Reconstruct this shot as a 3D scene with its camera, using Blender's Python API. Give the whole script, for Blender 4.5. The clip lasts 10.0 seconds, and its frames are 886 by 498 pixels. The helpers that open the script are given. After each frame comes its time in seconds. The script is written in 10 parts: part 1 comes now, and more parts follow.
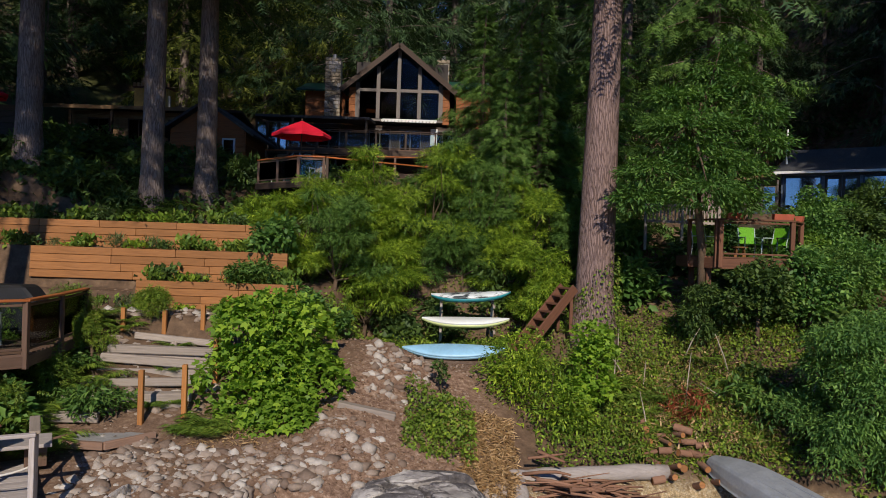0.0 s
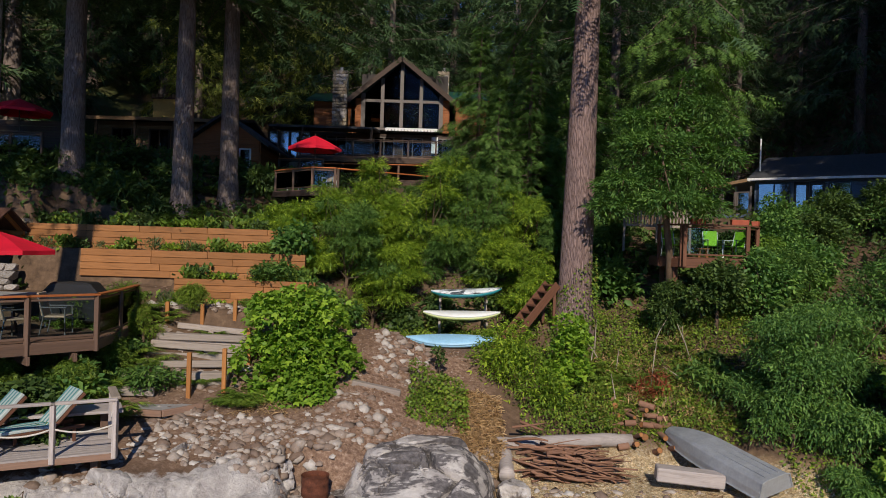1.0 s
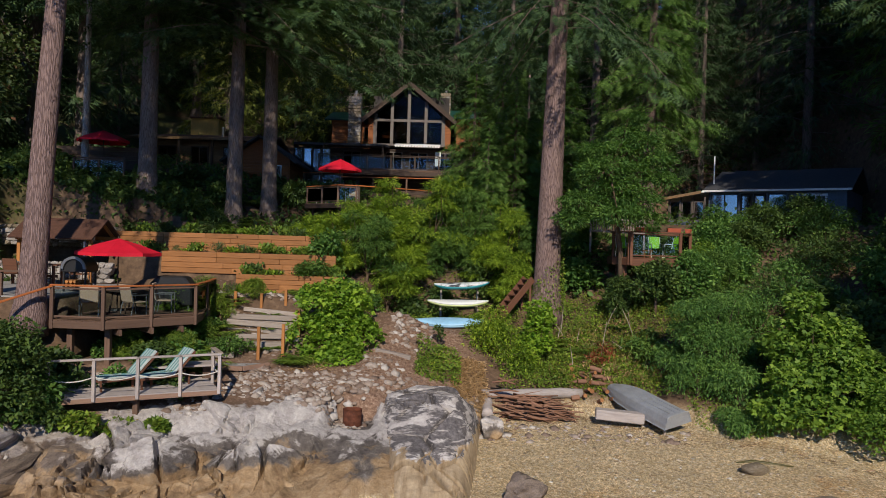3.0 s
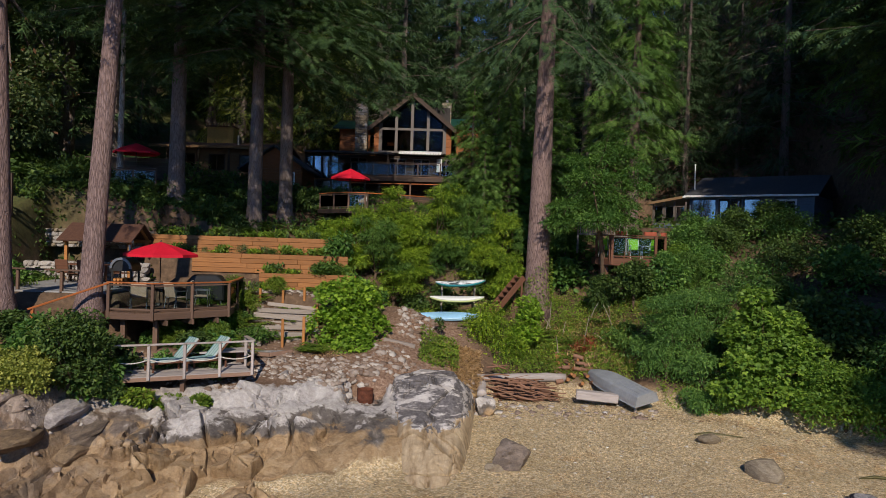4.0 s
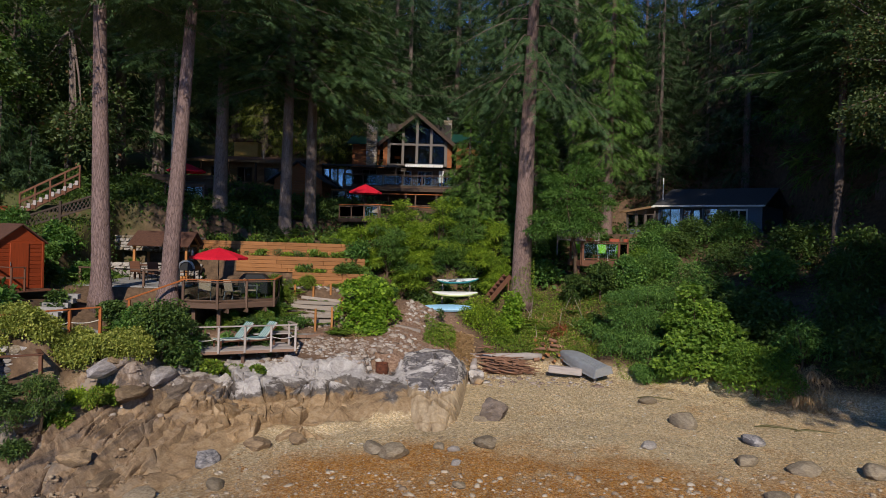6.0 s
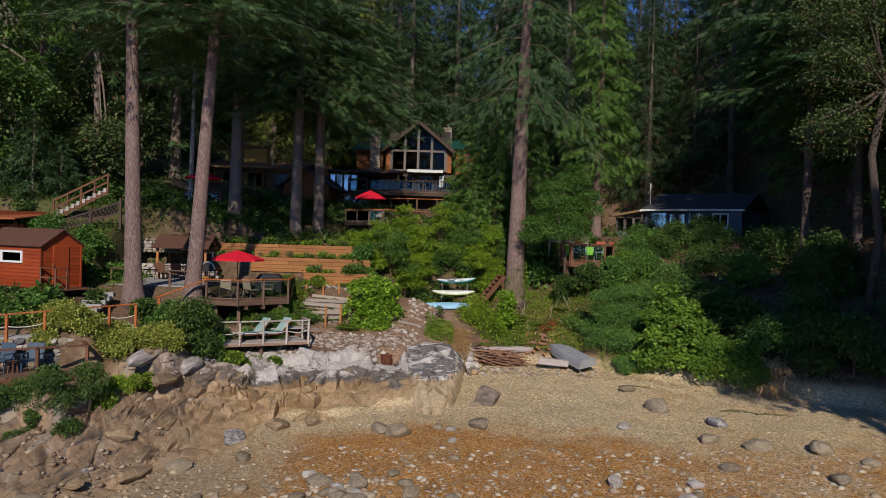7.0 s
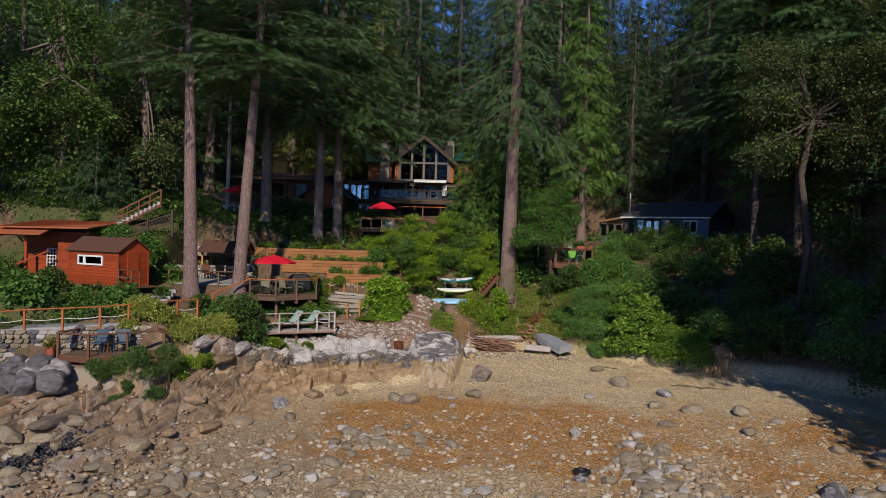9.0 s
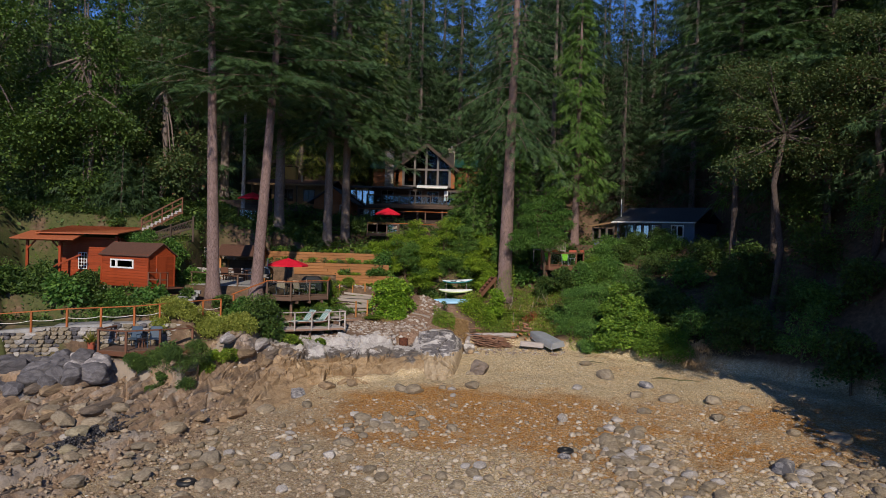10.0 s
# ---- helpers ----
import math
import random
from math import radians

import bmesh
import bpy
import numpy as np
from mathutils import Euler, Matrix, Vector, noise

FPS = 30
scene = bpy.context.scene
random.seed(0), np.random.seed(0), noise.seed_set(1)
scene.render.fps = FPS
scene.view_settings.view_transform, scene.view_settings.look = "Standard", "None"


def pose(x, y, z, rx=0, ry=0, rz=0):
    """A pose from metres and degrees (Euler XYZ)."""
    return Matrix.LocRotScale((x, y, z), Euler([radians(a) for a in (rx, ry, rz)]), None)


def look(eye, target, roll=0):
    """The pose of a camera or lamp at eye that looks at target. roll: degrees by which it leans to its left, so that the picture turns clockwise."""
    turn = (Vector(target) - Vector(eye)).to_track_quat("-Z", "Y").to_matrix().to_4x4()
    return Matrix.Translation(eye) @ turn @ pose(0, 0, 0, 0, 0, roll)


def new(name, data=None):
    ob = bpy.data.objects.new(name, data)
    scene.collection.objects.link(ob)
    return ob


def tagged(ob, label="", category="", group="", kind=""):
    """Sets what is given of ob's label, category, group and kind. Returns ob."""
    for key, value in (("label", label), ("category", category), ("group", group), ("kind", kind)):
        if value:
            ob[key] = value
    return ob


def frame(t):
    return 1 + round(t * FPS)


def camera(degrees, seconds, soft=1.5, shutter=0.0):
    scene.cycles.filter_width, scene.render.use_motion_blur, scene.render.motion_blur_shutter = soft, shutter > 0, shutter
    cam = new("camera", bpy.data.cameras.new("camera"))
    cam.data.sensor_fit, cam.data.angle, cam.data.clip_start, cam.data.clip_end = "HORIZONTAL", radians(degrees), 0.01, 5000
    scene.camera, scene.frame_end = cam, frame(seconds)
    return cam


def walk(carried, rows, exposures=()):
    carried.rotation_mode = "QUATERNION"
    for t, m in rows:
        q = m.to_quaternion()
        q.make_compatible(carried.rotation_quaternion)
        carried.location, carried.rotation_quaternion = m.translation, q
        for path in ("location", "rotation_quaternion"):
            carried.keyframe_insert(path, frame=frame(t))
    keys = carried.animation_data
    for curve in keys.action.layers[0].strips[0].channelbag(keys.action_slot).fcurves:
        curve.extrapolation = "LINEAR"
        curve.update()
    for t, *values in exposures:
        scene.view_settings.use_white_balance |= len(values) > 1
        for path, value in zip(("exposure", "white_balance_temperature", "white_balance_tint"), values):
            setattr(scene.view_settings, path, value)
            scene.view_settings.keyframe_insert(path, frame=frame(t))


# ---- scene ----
cam = camera(62.5, 10.0, soft=0.9)
METRES, EYE, TILT, LEAN, TURN = 34.0, 5.3, 0.0, 0.0, 0.0
ROWS = [
    (0.0, 0.0, 0.0, 0.0, 0.02, -0.51, -1.87),
    (0.5, 0.0017, -0.0414, 0.0013, 0.12, -0.52, -1.78),
    (1.0, 0.0035, -0.0833, 0.0028, 0.2, -0.54, -1.78),
    (1.5, 0.0056, -0.1301, 0.0042, 0.28, -0.53, -1.75),
    (2.0, 0.0078, -0.1771, 0.0055, 0.39, -0.56, -1.73),
    (2.5, 0.0088, -0.2258, 0.0067, 0.5, -0.59, -1.74),
    (4.0, 0.0132, -0.3771, 0.0124, 0.77, -0.67, -1.7),
    (4.5, 0.0143, -0.4305, 0.0145, 0.84, -0.7, -1.72),
    (5.0, 0.0154, -0.4808, 0.0169, 0.88, -0.71, -1.74),
    (5.5, 0.0174, -0.5326, 0.0192, 0.95, -0.72, -1.75),
    (7.0, 0.025, -0.6776, 0.0274, 1.12, -0.77, -1.73),
    (7.5, 0.0268, -0.7286, 0.0299, 1.21, -0.79, -1.78),
    (8.0, 0.0282, -0.7834, 0.0326, 1.31, -0.82, -1.78),
    (8.5, 0.0299, -0.8364, 0.0357, 1.36, -0.82, -1.78),
    (9.0, 0.0318, -0.8893, 0.0398, 1.45, -0.85, -1.69),
    (9.5, 0.034, -0.9446, 0.0445, 1.51, -0.86, -1.68),
    (10.0, 0.0352, -0.9979, 0.0493, 1.59, -0.86, -1.67),
]
walk(cam, [(t, pose(0, 0, EYE, TILT, LEAN, TURN) @ pose(METRES * x, METRES * y, METRES * z, 90 + pitch, roll, yaw)) for t, x, y, z, yaw, pitch, roll in ROWS])

# ---- light ----
SUN_EL, SUN_AZ = 32.0, 2.5          # light comes from behind the path, slightly from its right
world = bpy.data.worlds.new("sky")
scene.world = world
world.use_nodes = True
_n = world.node_tree.nodes
_sky = _n.new("ShaderNodeTexSky")
_sky.sky_type, _sky.sun_disc = "NISHITA", False
_sky.sun_elevation, _sky.sun_rotation = radians(SUN_EL), radians(180 - SUN_AZ)
_sky.air_density, _sky.dust_density, _sky.ozone_density, _sky.altitude = 0.7, 0.0, 10.0, 2500
_n["Background"].inputs["Strength"].default_value = 0.155
world.node_tree.links.new(_sky.outputs[0], _n["Background"].inputs["Color"])
sun = new("sun", bpy.data.lights.new("sun", "SUN"))
sun.data.energy, sun.data.angle, sun.data.color = 4.5, radians(0.55), (1.0, 0.89, 0.73)
_sx, _sy = math.sin(radians(SUN_AZ)), -math.cos(radians(SUN_AZ))
sun.matrix_basis = look((60 * _sx, 60 * _sy, 60 * math.tan(radians(SUN_EL))), (0, 0, 0))
scene.view_settings.exposure = 0.0

# ---- materials ----
class Mat:
    """A node material in short strokes."""
    def __init__(self, name, rough=0.7, metal=0.0, spec=0.4):
        self.m = bpy.data.materials.new(name)
        self.m.use_nodes = True
        self.t = self.m.node_tree
        self.b = self.t.nodes["Principled BSDF"]
        self.b.inputs["Roughness"].default_value = rough
        self.b.inputs["Metallic"].default_value = metal
        self.b.inputs["Specular IOR Level"].default_value = spec

    def node(self, kind, **inputs):
        n = self.t.nodes.new("ShaderNode" + kind)
        for k, v in inputs.items():
            self.put(n, k.replace("_", " "), v)
        return n

    def put(self, n, key, v):
        s = n.inputs[int(key)] if key.isdigit() else n.inputs[key]
        if isinstance(v, bpy.types.NodeSocket):
            self.t.links.new(v, s)
        else:
            s.default_value = v

    def coords(self, kind="Object", scale=(1, 1, 1)):
        src = self.node("NewGeometry").outputs["Position"] if kind == "World" else self.node("TexCoord").outputs[kind]
        mp = self.node("Mapping")
        self.put(mp, "Vector", src)
        mp.inputs["Scale"].default_value = scale
        return mp.outputs[0]

    def noise(self, co, scale, detail=4.0, rough=0.6, distort=0.0):
        n = self.node("TexNoise")
        self.put(n, "Vector", co)
        for k, v in (("Scale", scale), ("Detail", detail), ("Roughness", rough), ("Distortion", distort)):
            n.inputs[k].default_value = v
        return n.outputs["Fac"]

    def voronoi(self, co, scale, out="Distance", feature="F1", rand=1.0):
        n = self.node("TexVoronoi")
        n.feature = feature
        self.put(n, "Vector", co)
        n.inputs["Scale"].default_value = scale
        n.inputs["Randomness"].default_value = rand
        return n.outputs[out]

    def ramp(self, fac, stops):
        n = self.node("ValToRGB")
        self.put(n, "Fac", fac)
        el = n.color_ramp.elements
        while len(el) < len(stops):
            el.new(0.5)
        for e, (p, c) in zip(el, stops):
            e.position = p
            e.color = (c, c, c, 1) if isinstance(c, (int, float)) else (*c, 1)
        return n.outputs["Color"]

    def mix(self, fac, a, b, how="MIX"):
        n = self.node("Mix")
        n.data_type, n.blend_type = "RGBA", how
        for i, v in ((0, fac), (6, a), (7, b)):
            if isinstance(v, bpy.types.NodeSocket):
                self.t.links.new(v, n.inputs[i])
            else:
                n.inputs[i].default_value = v if i == 0 else (*v, 1)
        return n.outputs[2]

    def math(self, op, a, b=0.0):
        n = self.node("Math")
        n.operation = op
        self.put(n, "0", a)
        self.put(n, "1", b)
        return n.outputs[0]

    def attr(self, name):
        n = self.node("Attribute")
        n.attribute_name = name
        return n.outputs["Fac"]

    def colour(self, c):
        self.put(self.b, "Base Color", c if isinstance(c, bpy.types.NodeSocket) else (*c, 1))
        return self

    def bump(self, height, strength=0.4, dist=0.02):
        n = self.node("Bump")
        self.put(n, "Height", height)
        n.inputs["Strength"].default_value, n.inputs["Distance"].default_value = strength, dist
        self.put(self.b, "Normal", n.outputs[0])
        return self

    def object_random(self):
        return self.node("ObjectInfo").outputs["Random"]

    def island_random(self):
        return self.node("NewGeometry").outputs["Random Per Island"]


def tone(c, k):
    return tuple(min(1.0, v * k) for v in c)


def wood(name, c, rough=0.75, wear=0.35, grey=None):
    """Sawn wood with grain along local x, differing from board to board."""
    m = Mat(name, rough, spec=0.25)
    co = m.coords("Object", (0.6, 9, 9))
    g = m.noise(co, 3.0, 6, 0.65, 0.6)
    base = m.ramp(g, [(0.25, tone(c, 0.55)), (0.5, c), (0.8, tone(c, 1.35))])
    big = m.noise(m.coords("Object"), 1.7, 3)
    base = m.mix(m.math("MULTIPLY", big, wear), base, grey or tone(c, 0.5))
    r = m.object_random()
    base = m.mix(m.math("MULTIPLY", r, 0.55), base, tone(c, 0.45), "MIX")
    return m.colour(base).bump(g, 0.35, 0.006).m


def plain(name, c, rough=0.6, metal=0.0, vary=0.25, scale=6.0, bump=0.1, spec=0.4):
    m = Mat(name, rough, metal, spec)
    co = m.coords("Object")
    a, b = m.noise(co, scale, 5), m.noise(co, scale * 6, 3)
    f = m.ramp(a, [(0.3, 1 - vary), (0.7, 1.0)])
    f2 = m.ramp(b, [(0.35, 1 - vary * 0.5), (0.65, 1.0)])
    base = m.mix(1.0, m.mix(1.0, c, f, "MULTIPLY"), f2, "MULTIPLY")
    return m.colour(base).bump(b, bump, 0.01).m


def foliage(name, a, b, rough=0.55, trans=0.3, dead=None, wax=0.3):
    """Leaves: two greens mixed leaf by leaf and in drifts, with light coming through."""
    m = Mat(name, rough, spec=wax)
    r = m.island_random()
    drift = m.noise(m.coords("World"), 0.9, 3, 0.6)
    f = m.math("ADD", m.math("MULTIPLY", r, 0.55), m.math("MULTIPLY", drift, 0.75))
    base = m.ramp(f, [(0.25, tone(a, 0.75)), (0.6, a), (0.95, b)])
    if dead:
        base = m.mix(m.ramp(r, [(0.93, 0.0), (0.96, 1.0)]), base, dead)
    m.colour(base)
    tr = m.node("BsdfTranslucent")
    m.put(tr, "Color", m.mix(1.0, base, (1.0, 1.15, 0.5), "MULTIPLY"))
    mx = m.node("MixShader")
    mx.inputs[0].default_value = trans
    out = m.t.nodes["Material Output"]
    m.t.links.new(m.b.outputs[0], mx.inputs[1])
    m.t.links.new(tr.outputs[0], mx.inputs[2])
    m.t.links.new(mx.outputs[0], out.inputs["Surface"])
    return m.m


def bark(name, c, dark, scale=1.0):
    m = Mat(name, 0.9, spec=0.15)
    co = m.coords("Object", (scale, scale, scale * 0.10))
    v = m.voronoi(co, 24.0, "Distance", "DISTANCE_TO_EDGE")
    n = m.noise(co, 26, 6, 0.75, 0.4)
    fine = m.noise(m.coords("Object", (1, 1, 0.35)), 30, 4, 0.7)
    plates = m.ramp(v, [(0.0, 0.0), (0.16, 1.0)])
    base = m.mix(m.math("MULTIPLY", plates, m.ramp(n, [(0.25, 0.55), (0.6, 1.0)])), dark, m.ramp(fine, [(0.3, tone(c, 0.70)), (0.7, tone(c, 1.15))]))
    big = m.noise(m.coords("Object", (1, 1, 0.25)), 1.3, 4)
    base = m.mix(m.ramp(big, [(0.42, 0.0), (0.75, 0.45)]), base, tone(dark, 1.9))
    h = m.math("ADD", m.math("MULTIPLY", plates, 0.5), m.math("MULTIPLY", n, 0.6))
    return m.colour(base).bump(h, 0.8, 0.04).m


def stone(name, c, d, scale=2.0, streak=None, bump=0.8, veins=None):
    m = Mat(name, 0.85, spec=0.25)
    co = m.coords("Object")
    wv = m.coords("Object", (1.0, 1.0, 2.2))
    a, b = m.noise(wv, scale, 6, 0.65, 0.5), m.noise(co, scale * 9, 5, 0.7)
    base = m.mix(m.ramp(a, [(0.36, 0.0), (0.62, 1.0)]), d, c)
    base = m.mix(1.0, base, m.ramp(b, [(0.3, 0.6), (0.68, 1.08)]), "MULTIPLY")
    base = m.mix(1.0, base, m.ramp(m.object_random(), [(0.0, 0.72), (1.0, 1.08)]), "MULTIPLY")
    if veins:
        v = m.voronoi(wv, scale * 0.8, "Distance", "DISTANCE_TO_EDGE")
        base = m.mix(m.ramp(v, [(0.0, 1.0), (0.035, 0.0)]), base, veins)
    if streak:
        s = m.noise(m.coords("Object", (1, 1, 0.35)), scale * 0.7, 4, 0.6, 0.8)
        base = m.mix(m.ramp(s, [(0.50, 0.0), (0.56, 0.9)]), base, streak)
    h = m.math("ADD", a, m.math("MULTIPLY", b, 0.35))
    return m.colour(base).bump(h, bump, 0.06).m


M_CEDAR = wood("cedar_boards", (0.345, 0.150, 0.052), 0.7, 0.5, (0.22, 0.105, 0.05))
M_DECK = wood("brown_stained_deck", (0.15, 0.088, 0.062), 0.7, 0.5, (0.12, 0.085, 0.065))
M_RAIL = wood("orange_stained_rail", (0.42, 0.13, 0.04), 0.55, 0.25)
M_GREY = wood("silvered_boards", (0.46, 0.41, 0.395), 0.85, 0.5, (0.29, 0.24, 0.22))
M_POST = wood("orange_post", (0.44, 0.19, 0.06), 0.65, 0.3)
M_DRIFT = wood("driftwood", (0.42, 0.35, 0.29), 0.9, 0.5, (0.26, 0.21, 0.17))
# also stands in for shade on the chalet's lower logs
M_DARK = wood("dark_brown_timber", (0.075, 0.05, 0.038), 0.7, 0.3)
M_REDWOOD = wood("red_stained_siding", (0.33, 0.055, 0.015), 0.6, 0.35, (0.18, 0.04, 0.015))
M_LOGWALL = wood("orange_log_siding", (0.31, 0.105, 0.032), 0.6, 0.35)
M_STEP = wood("red_brown_steps", (0.17, 0.075, 0.045), 0.75, 0.4)
M_ROPE = plain("white_rope", (0.62, 0.58, 0.52), 0.9, vary=0.2, scale=20)
M_WHITE = plain("white_paint", (0.72, 0.72, 0.72), 0.5, vary=0.12)
M_TRIM = plain("taupe_frame_paint", (0.13, 0.108, 0.098), 0.55, vary=0.15)
M_BLUEWALL = plain("slate_blue_siding", (0.12, 0.16, 0.22), 0.7, vary=0.2)
M_SHINGLE = plain("asphalt_shingles", (0.072, 0.074, 0.085), 0.9, vary=0.45, scale=9, bump=0.5)
M_GREENROOF = plain("green_metal_roof", (0.012, 0.07, 0.055), 0.45, vary=0.2)
M_BROWNROOF = plain("brown_shingles", (0.115, 0.052, 0.034), 0.9, vary=0.4, scale=10, bump=0.5)
M_REDROOF = plain("rust_red_metal_roof", (0.42, 0.125, 0.055), 0.5, vary=0.25)
M_RED = plain("red_canvas", (0.60, 0.004, 0.026), 0.75, vary=0.14, scale=3, bump=0.15)
M_ALU = plain("dull_aluminium", (0.40, 0.42, 0.46), 0.5, 0.35, vary=0.22, scale=2.5)
M_STEEL = plain("grey_steel", (0.30, 0.30, 0.31), 0.4, 0.8, vary=0.2)
M_BLACK = plain("black_plastic", (0.02, 0.02, 0.022), 0.5, vary=0.3)
M_RUST = plain("rusted_iron", (0.16, 0.05, 0.025), 0.9, vary=0.55, scale=7, bump=0.5)
M_YELLOW = plain("yellow_chimney_paint", (0.55, 0.36, 0.10), 0.7, vary=0.2)
M_LIME = plain("lime_green_fabric", (0.27, 0.62, 0.03), 0.7, vary=0.15)
M_TERRA = plain("terracotta", (0.42, 0.10, 0.055), 0.8, vary=0.25)
M_CONC = plain("grey_paving", (0.34, 0.33, 0.33), 0.9, vary=0.3, scale=3, bump=0.3)
M_FLOAT = plain("white_gelcoat", (0.74, 0.75, 0.74), 0.35, vary=0.1, scale=2)
M_FLIME = plain("pale_lime_gelcoat", (0.62, 0.70, 0.32), 0.4, vary=0.1)
M_FBLUE = plain("pale_blue_gelcoat", (0.30, 0.56, 0.80), 0.4, vary=0.18, scale=2.5)
def mottled(name, a, b):
    m = Mat(name, 0.45)
    n = m.noise(m.coords("Object", (0.7, 1.6, 1.6)), 3.4, 6, 0.7, 0.6)
    return m.colour(m.ramp(n, [(0.44, a), (0.52, b)])).m


M_MOTTLE = mottled("mottled_dark_hull", (0.035, 0.045, 0.055), (0.62, 0.66, 0.68))
M_FTEAL = plain("teal_gelcoat", (0.03, 0.26, 0.30), 0.4, vary=0.2)
M_DARKBLUE = plain("blue_painted_boards", (0.045, 0.075, 0.12), 0.6, vary=0.2)
M_TEALSTRIPE = plain("teal_canvas", (0.10, 0.27, 0.28), 0.85, vary=0.15)
M_PALESTRIPE = plain("pale_striped_canvas", (0.44, 0.50, 0.49), 0.85, vary=0.12)
M_INSIDE = plain("dim_interior", (0.05, 0.042, 0.04), 0.9)
M_TANWALL = plain("tan_siding", (0.26, 0.16, 0.085), 0.8, vary=0.25)
M_BEIGE = plain("beige_canvas", (0.50, 0.36, 0.26), 0.85, vary=0.15)
def shore_rock(m):
    """Colour and relief of the tide-zoned rock: tan below, a dark lichen band, bleached above."""
    co = m.coords("World")
    st = m.coords("World", (1.0, 1.0, 0.55))
    sep = m.node("SeparateXYZ")
    m.put(sep, "Vector", co)
    big, mid, fine = m.noise(co, 0.9, 5, 0.6), m.noise(st, 2.2, 7, 0.7, 0.6), m.noise(co, 11.0, 6, 0.72)
    z = m.math("ADD", m.math("MULTIPLY", sep.outputs[2], 0.5), 0.5)
    west = m.ramp(m.math("MULTIPLY", m.math("ADD", sep.outputs[0], m.math("MULTIPLY", big, 3.0)), -0.05), [(0.30, 0.0), (0.50, 1.0)])
    z = m.math("SUBTRACT", z, m.math("MULTIPLY", west, 0.42))
    z1 = m.math("ADD", z, m.math("MULTIPLY", m.math("SUBTRACT", big, 0.5), 0.75))
    z2 = m.math("ADD", z1, m.math("MULTIPLY", m.math("SUBTRACT", mid, 0.5), 0.45))
    tan = m.ramp(mid, [(0.28, (0.17, 0.105, 0.062)), (0.48, (0.36, 0.245, 0.14)), (0.72, (0.48, 0.36, 0.235))])
    dark = m.ramp(mid, [(0.30, (0.070, 0.060, 0.060)), (0.55, (0.165, 0.143, 0.13)), (0.75, (0.28, 0.245, 0.22))])
    pale = m.ramp(mid, [(0.30, (0.22, 0.20, 0.20)), (0.46, (0.44, 0.405, 0.395)), (0.70, (0.60, 0.57, 0.555))])
    c = m.mix(m.ramp(z1, [(0.37, 0.0), (0.44, 1.0)]), tan, dark)
    c = m.mix(m.ramp(z2, [(0.52, 0.0), (0.58, 1.0)]), c, pale)
    # strata: bands along the strike, strongest on the low left shore
    v = m.math("ADD", m.math("MULTIPLY", sep.outputs[0], -0.995), m.math("MULTIPLY", sep.outputs[1], 0.10))
    u = m.math("ADD", m.math("MULTIPLY", sep.outputs[0], 0.10), m.math("MULTIPLY", sep.outputs[1], 0.995))
    cb = m.node("CombineXYZ")
    m.put(cb, "X", m.math("MULTIPLY", u, 0.22))
    m.put(cb, "Y", m.math("MULTIPLY", v, 1.9))
    m.put(cb, "Z", m.math("MULTIPLY", sep.outputs[2], 1.9))
    band = m.noise(cb.outputs[0], 1.0, 6, 0.62, 0.3)
    brown = m.ramp(mid, [(0.32, (0.150, 0.098, 0.068)), (0.5, (0.310, 0.212, 0.145)), (0.72, (0.44, 0.33, 0.235))])
    c = m.mix(m.math("MULTIPLY", west, 0.80), c, brown)
    c = m.mix(m.math("MULTIPLY", west, m.ramp(band, [(0.38, 0.9), (0.47, 0.0)])), c, m.ramp(mid, [(0.35, (0.055, 0.047, 0.047)), (0.7, (0.15, 0.125, 0.12))]))
    c = m.mix(m.math("MULTIPLY", west, m.ramp(band, [(0.56, 0.0), (0.66, 0.6)])), c, m.ramp(mid, [(0.35, (0.20, 0.18, 0.175)), (0.7, (0.38, 0.345, 0.32))]))
    c = m.mix(1.0, c, m.ramp(fine, [(0.3, 0.68), (0.66, 1.06)]), "MULTIPLY")
    return c, m.math("ADD", m.math("ADD", mid, m.math("MULTIPLY", fine, 0.7)), m.math("MULTIPLY", band, m.math("MULTIPLY", west, 1.6)))


def zoned_rock(name, patch=0.0):
    m = Mat(name, 0.87, spec=0.2)
    c, h = shore_rock(m)
    if patch:
        p = m.noise(m.coords("World", (0.8, 1.0, 1.9)), 0.95, 9, 0.7, 0.5)
        c = m.mix(m.ramp(p, [(0.505, 0.0), (0.545, 0.9)]), c, (0.085, 0.080, 0.088))
    return m.colour(c).bump(h, 0.9, 0.06).m


M_ZONED = zoned_rock("tide_zoned_rock")
M_PATCHED = zoned_rock("dark_patched_rock", 1.0)


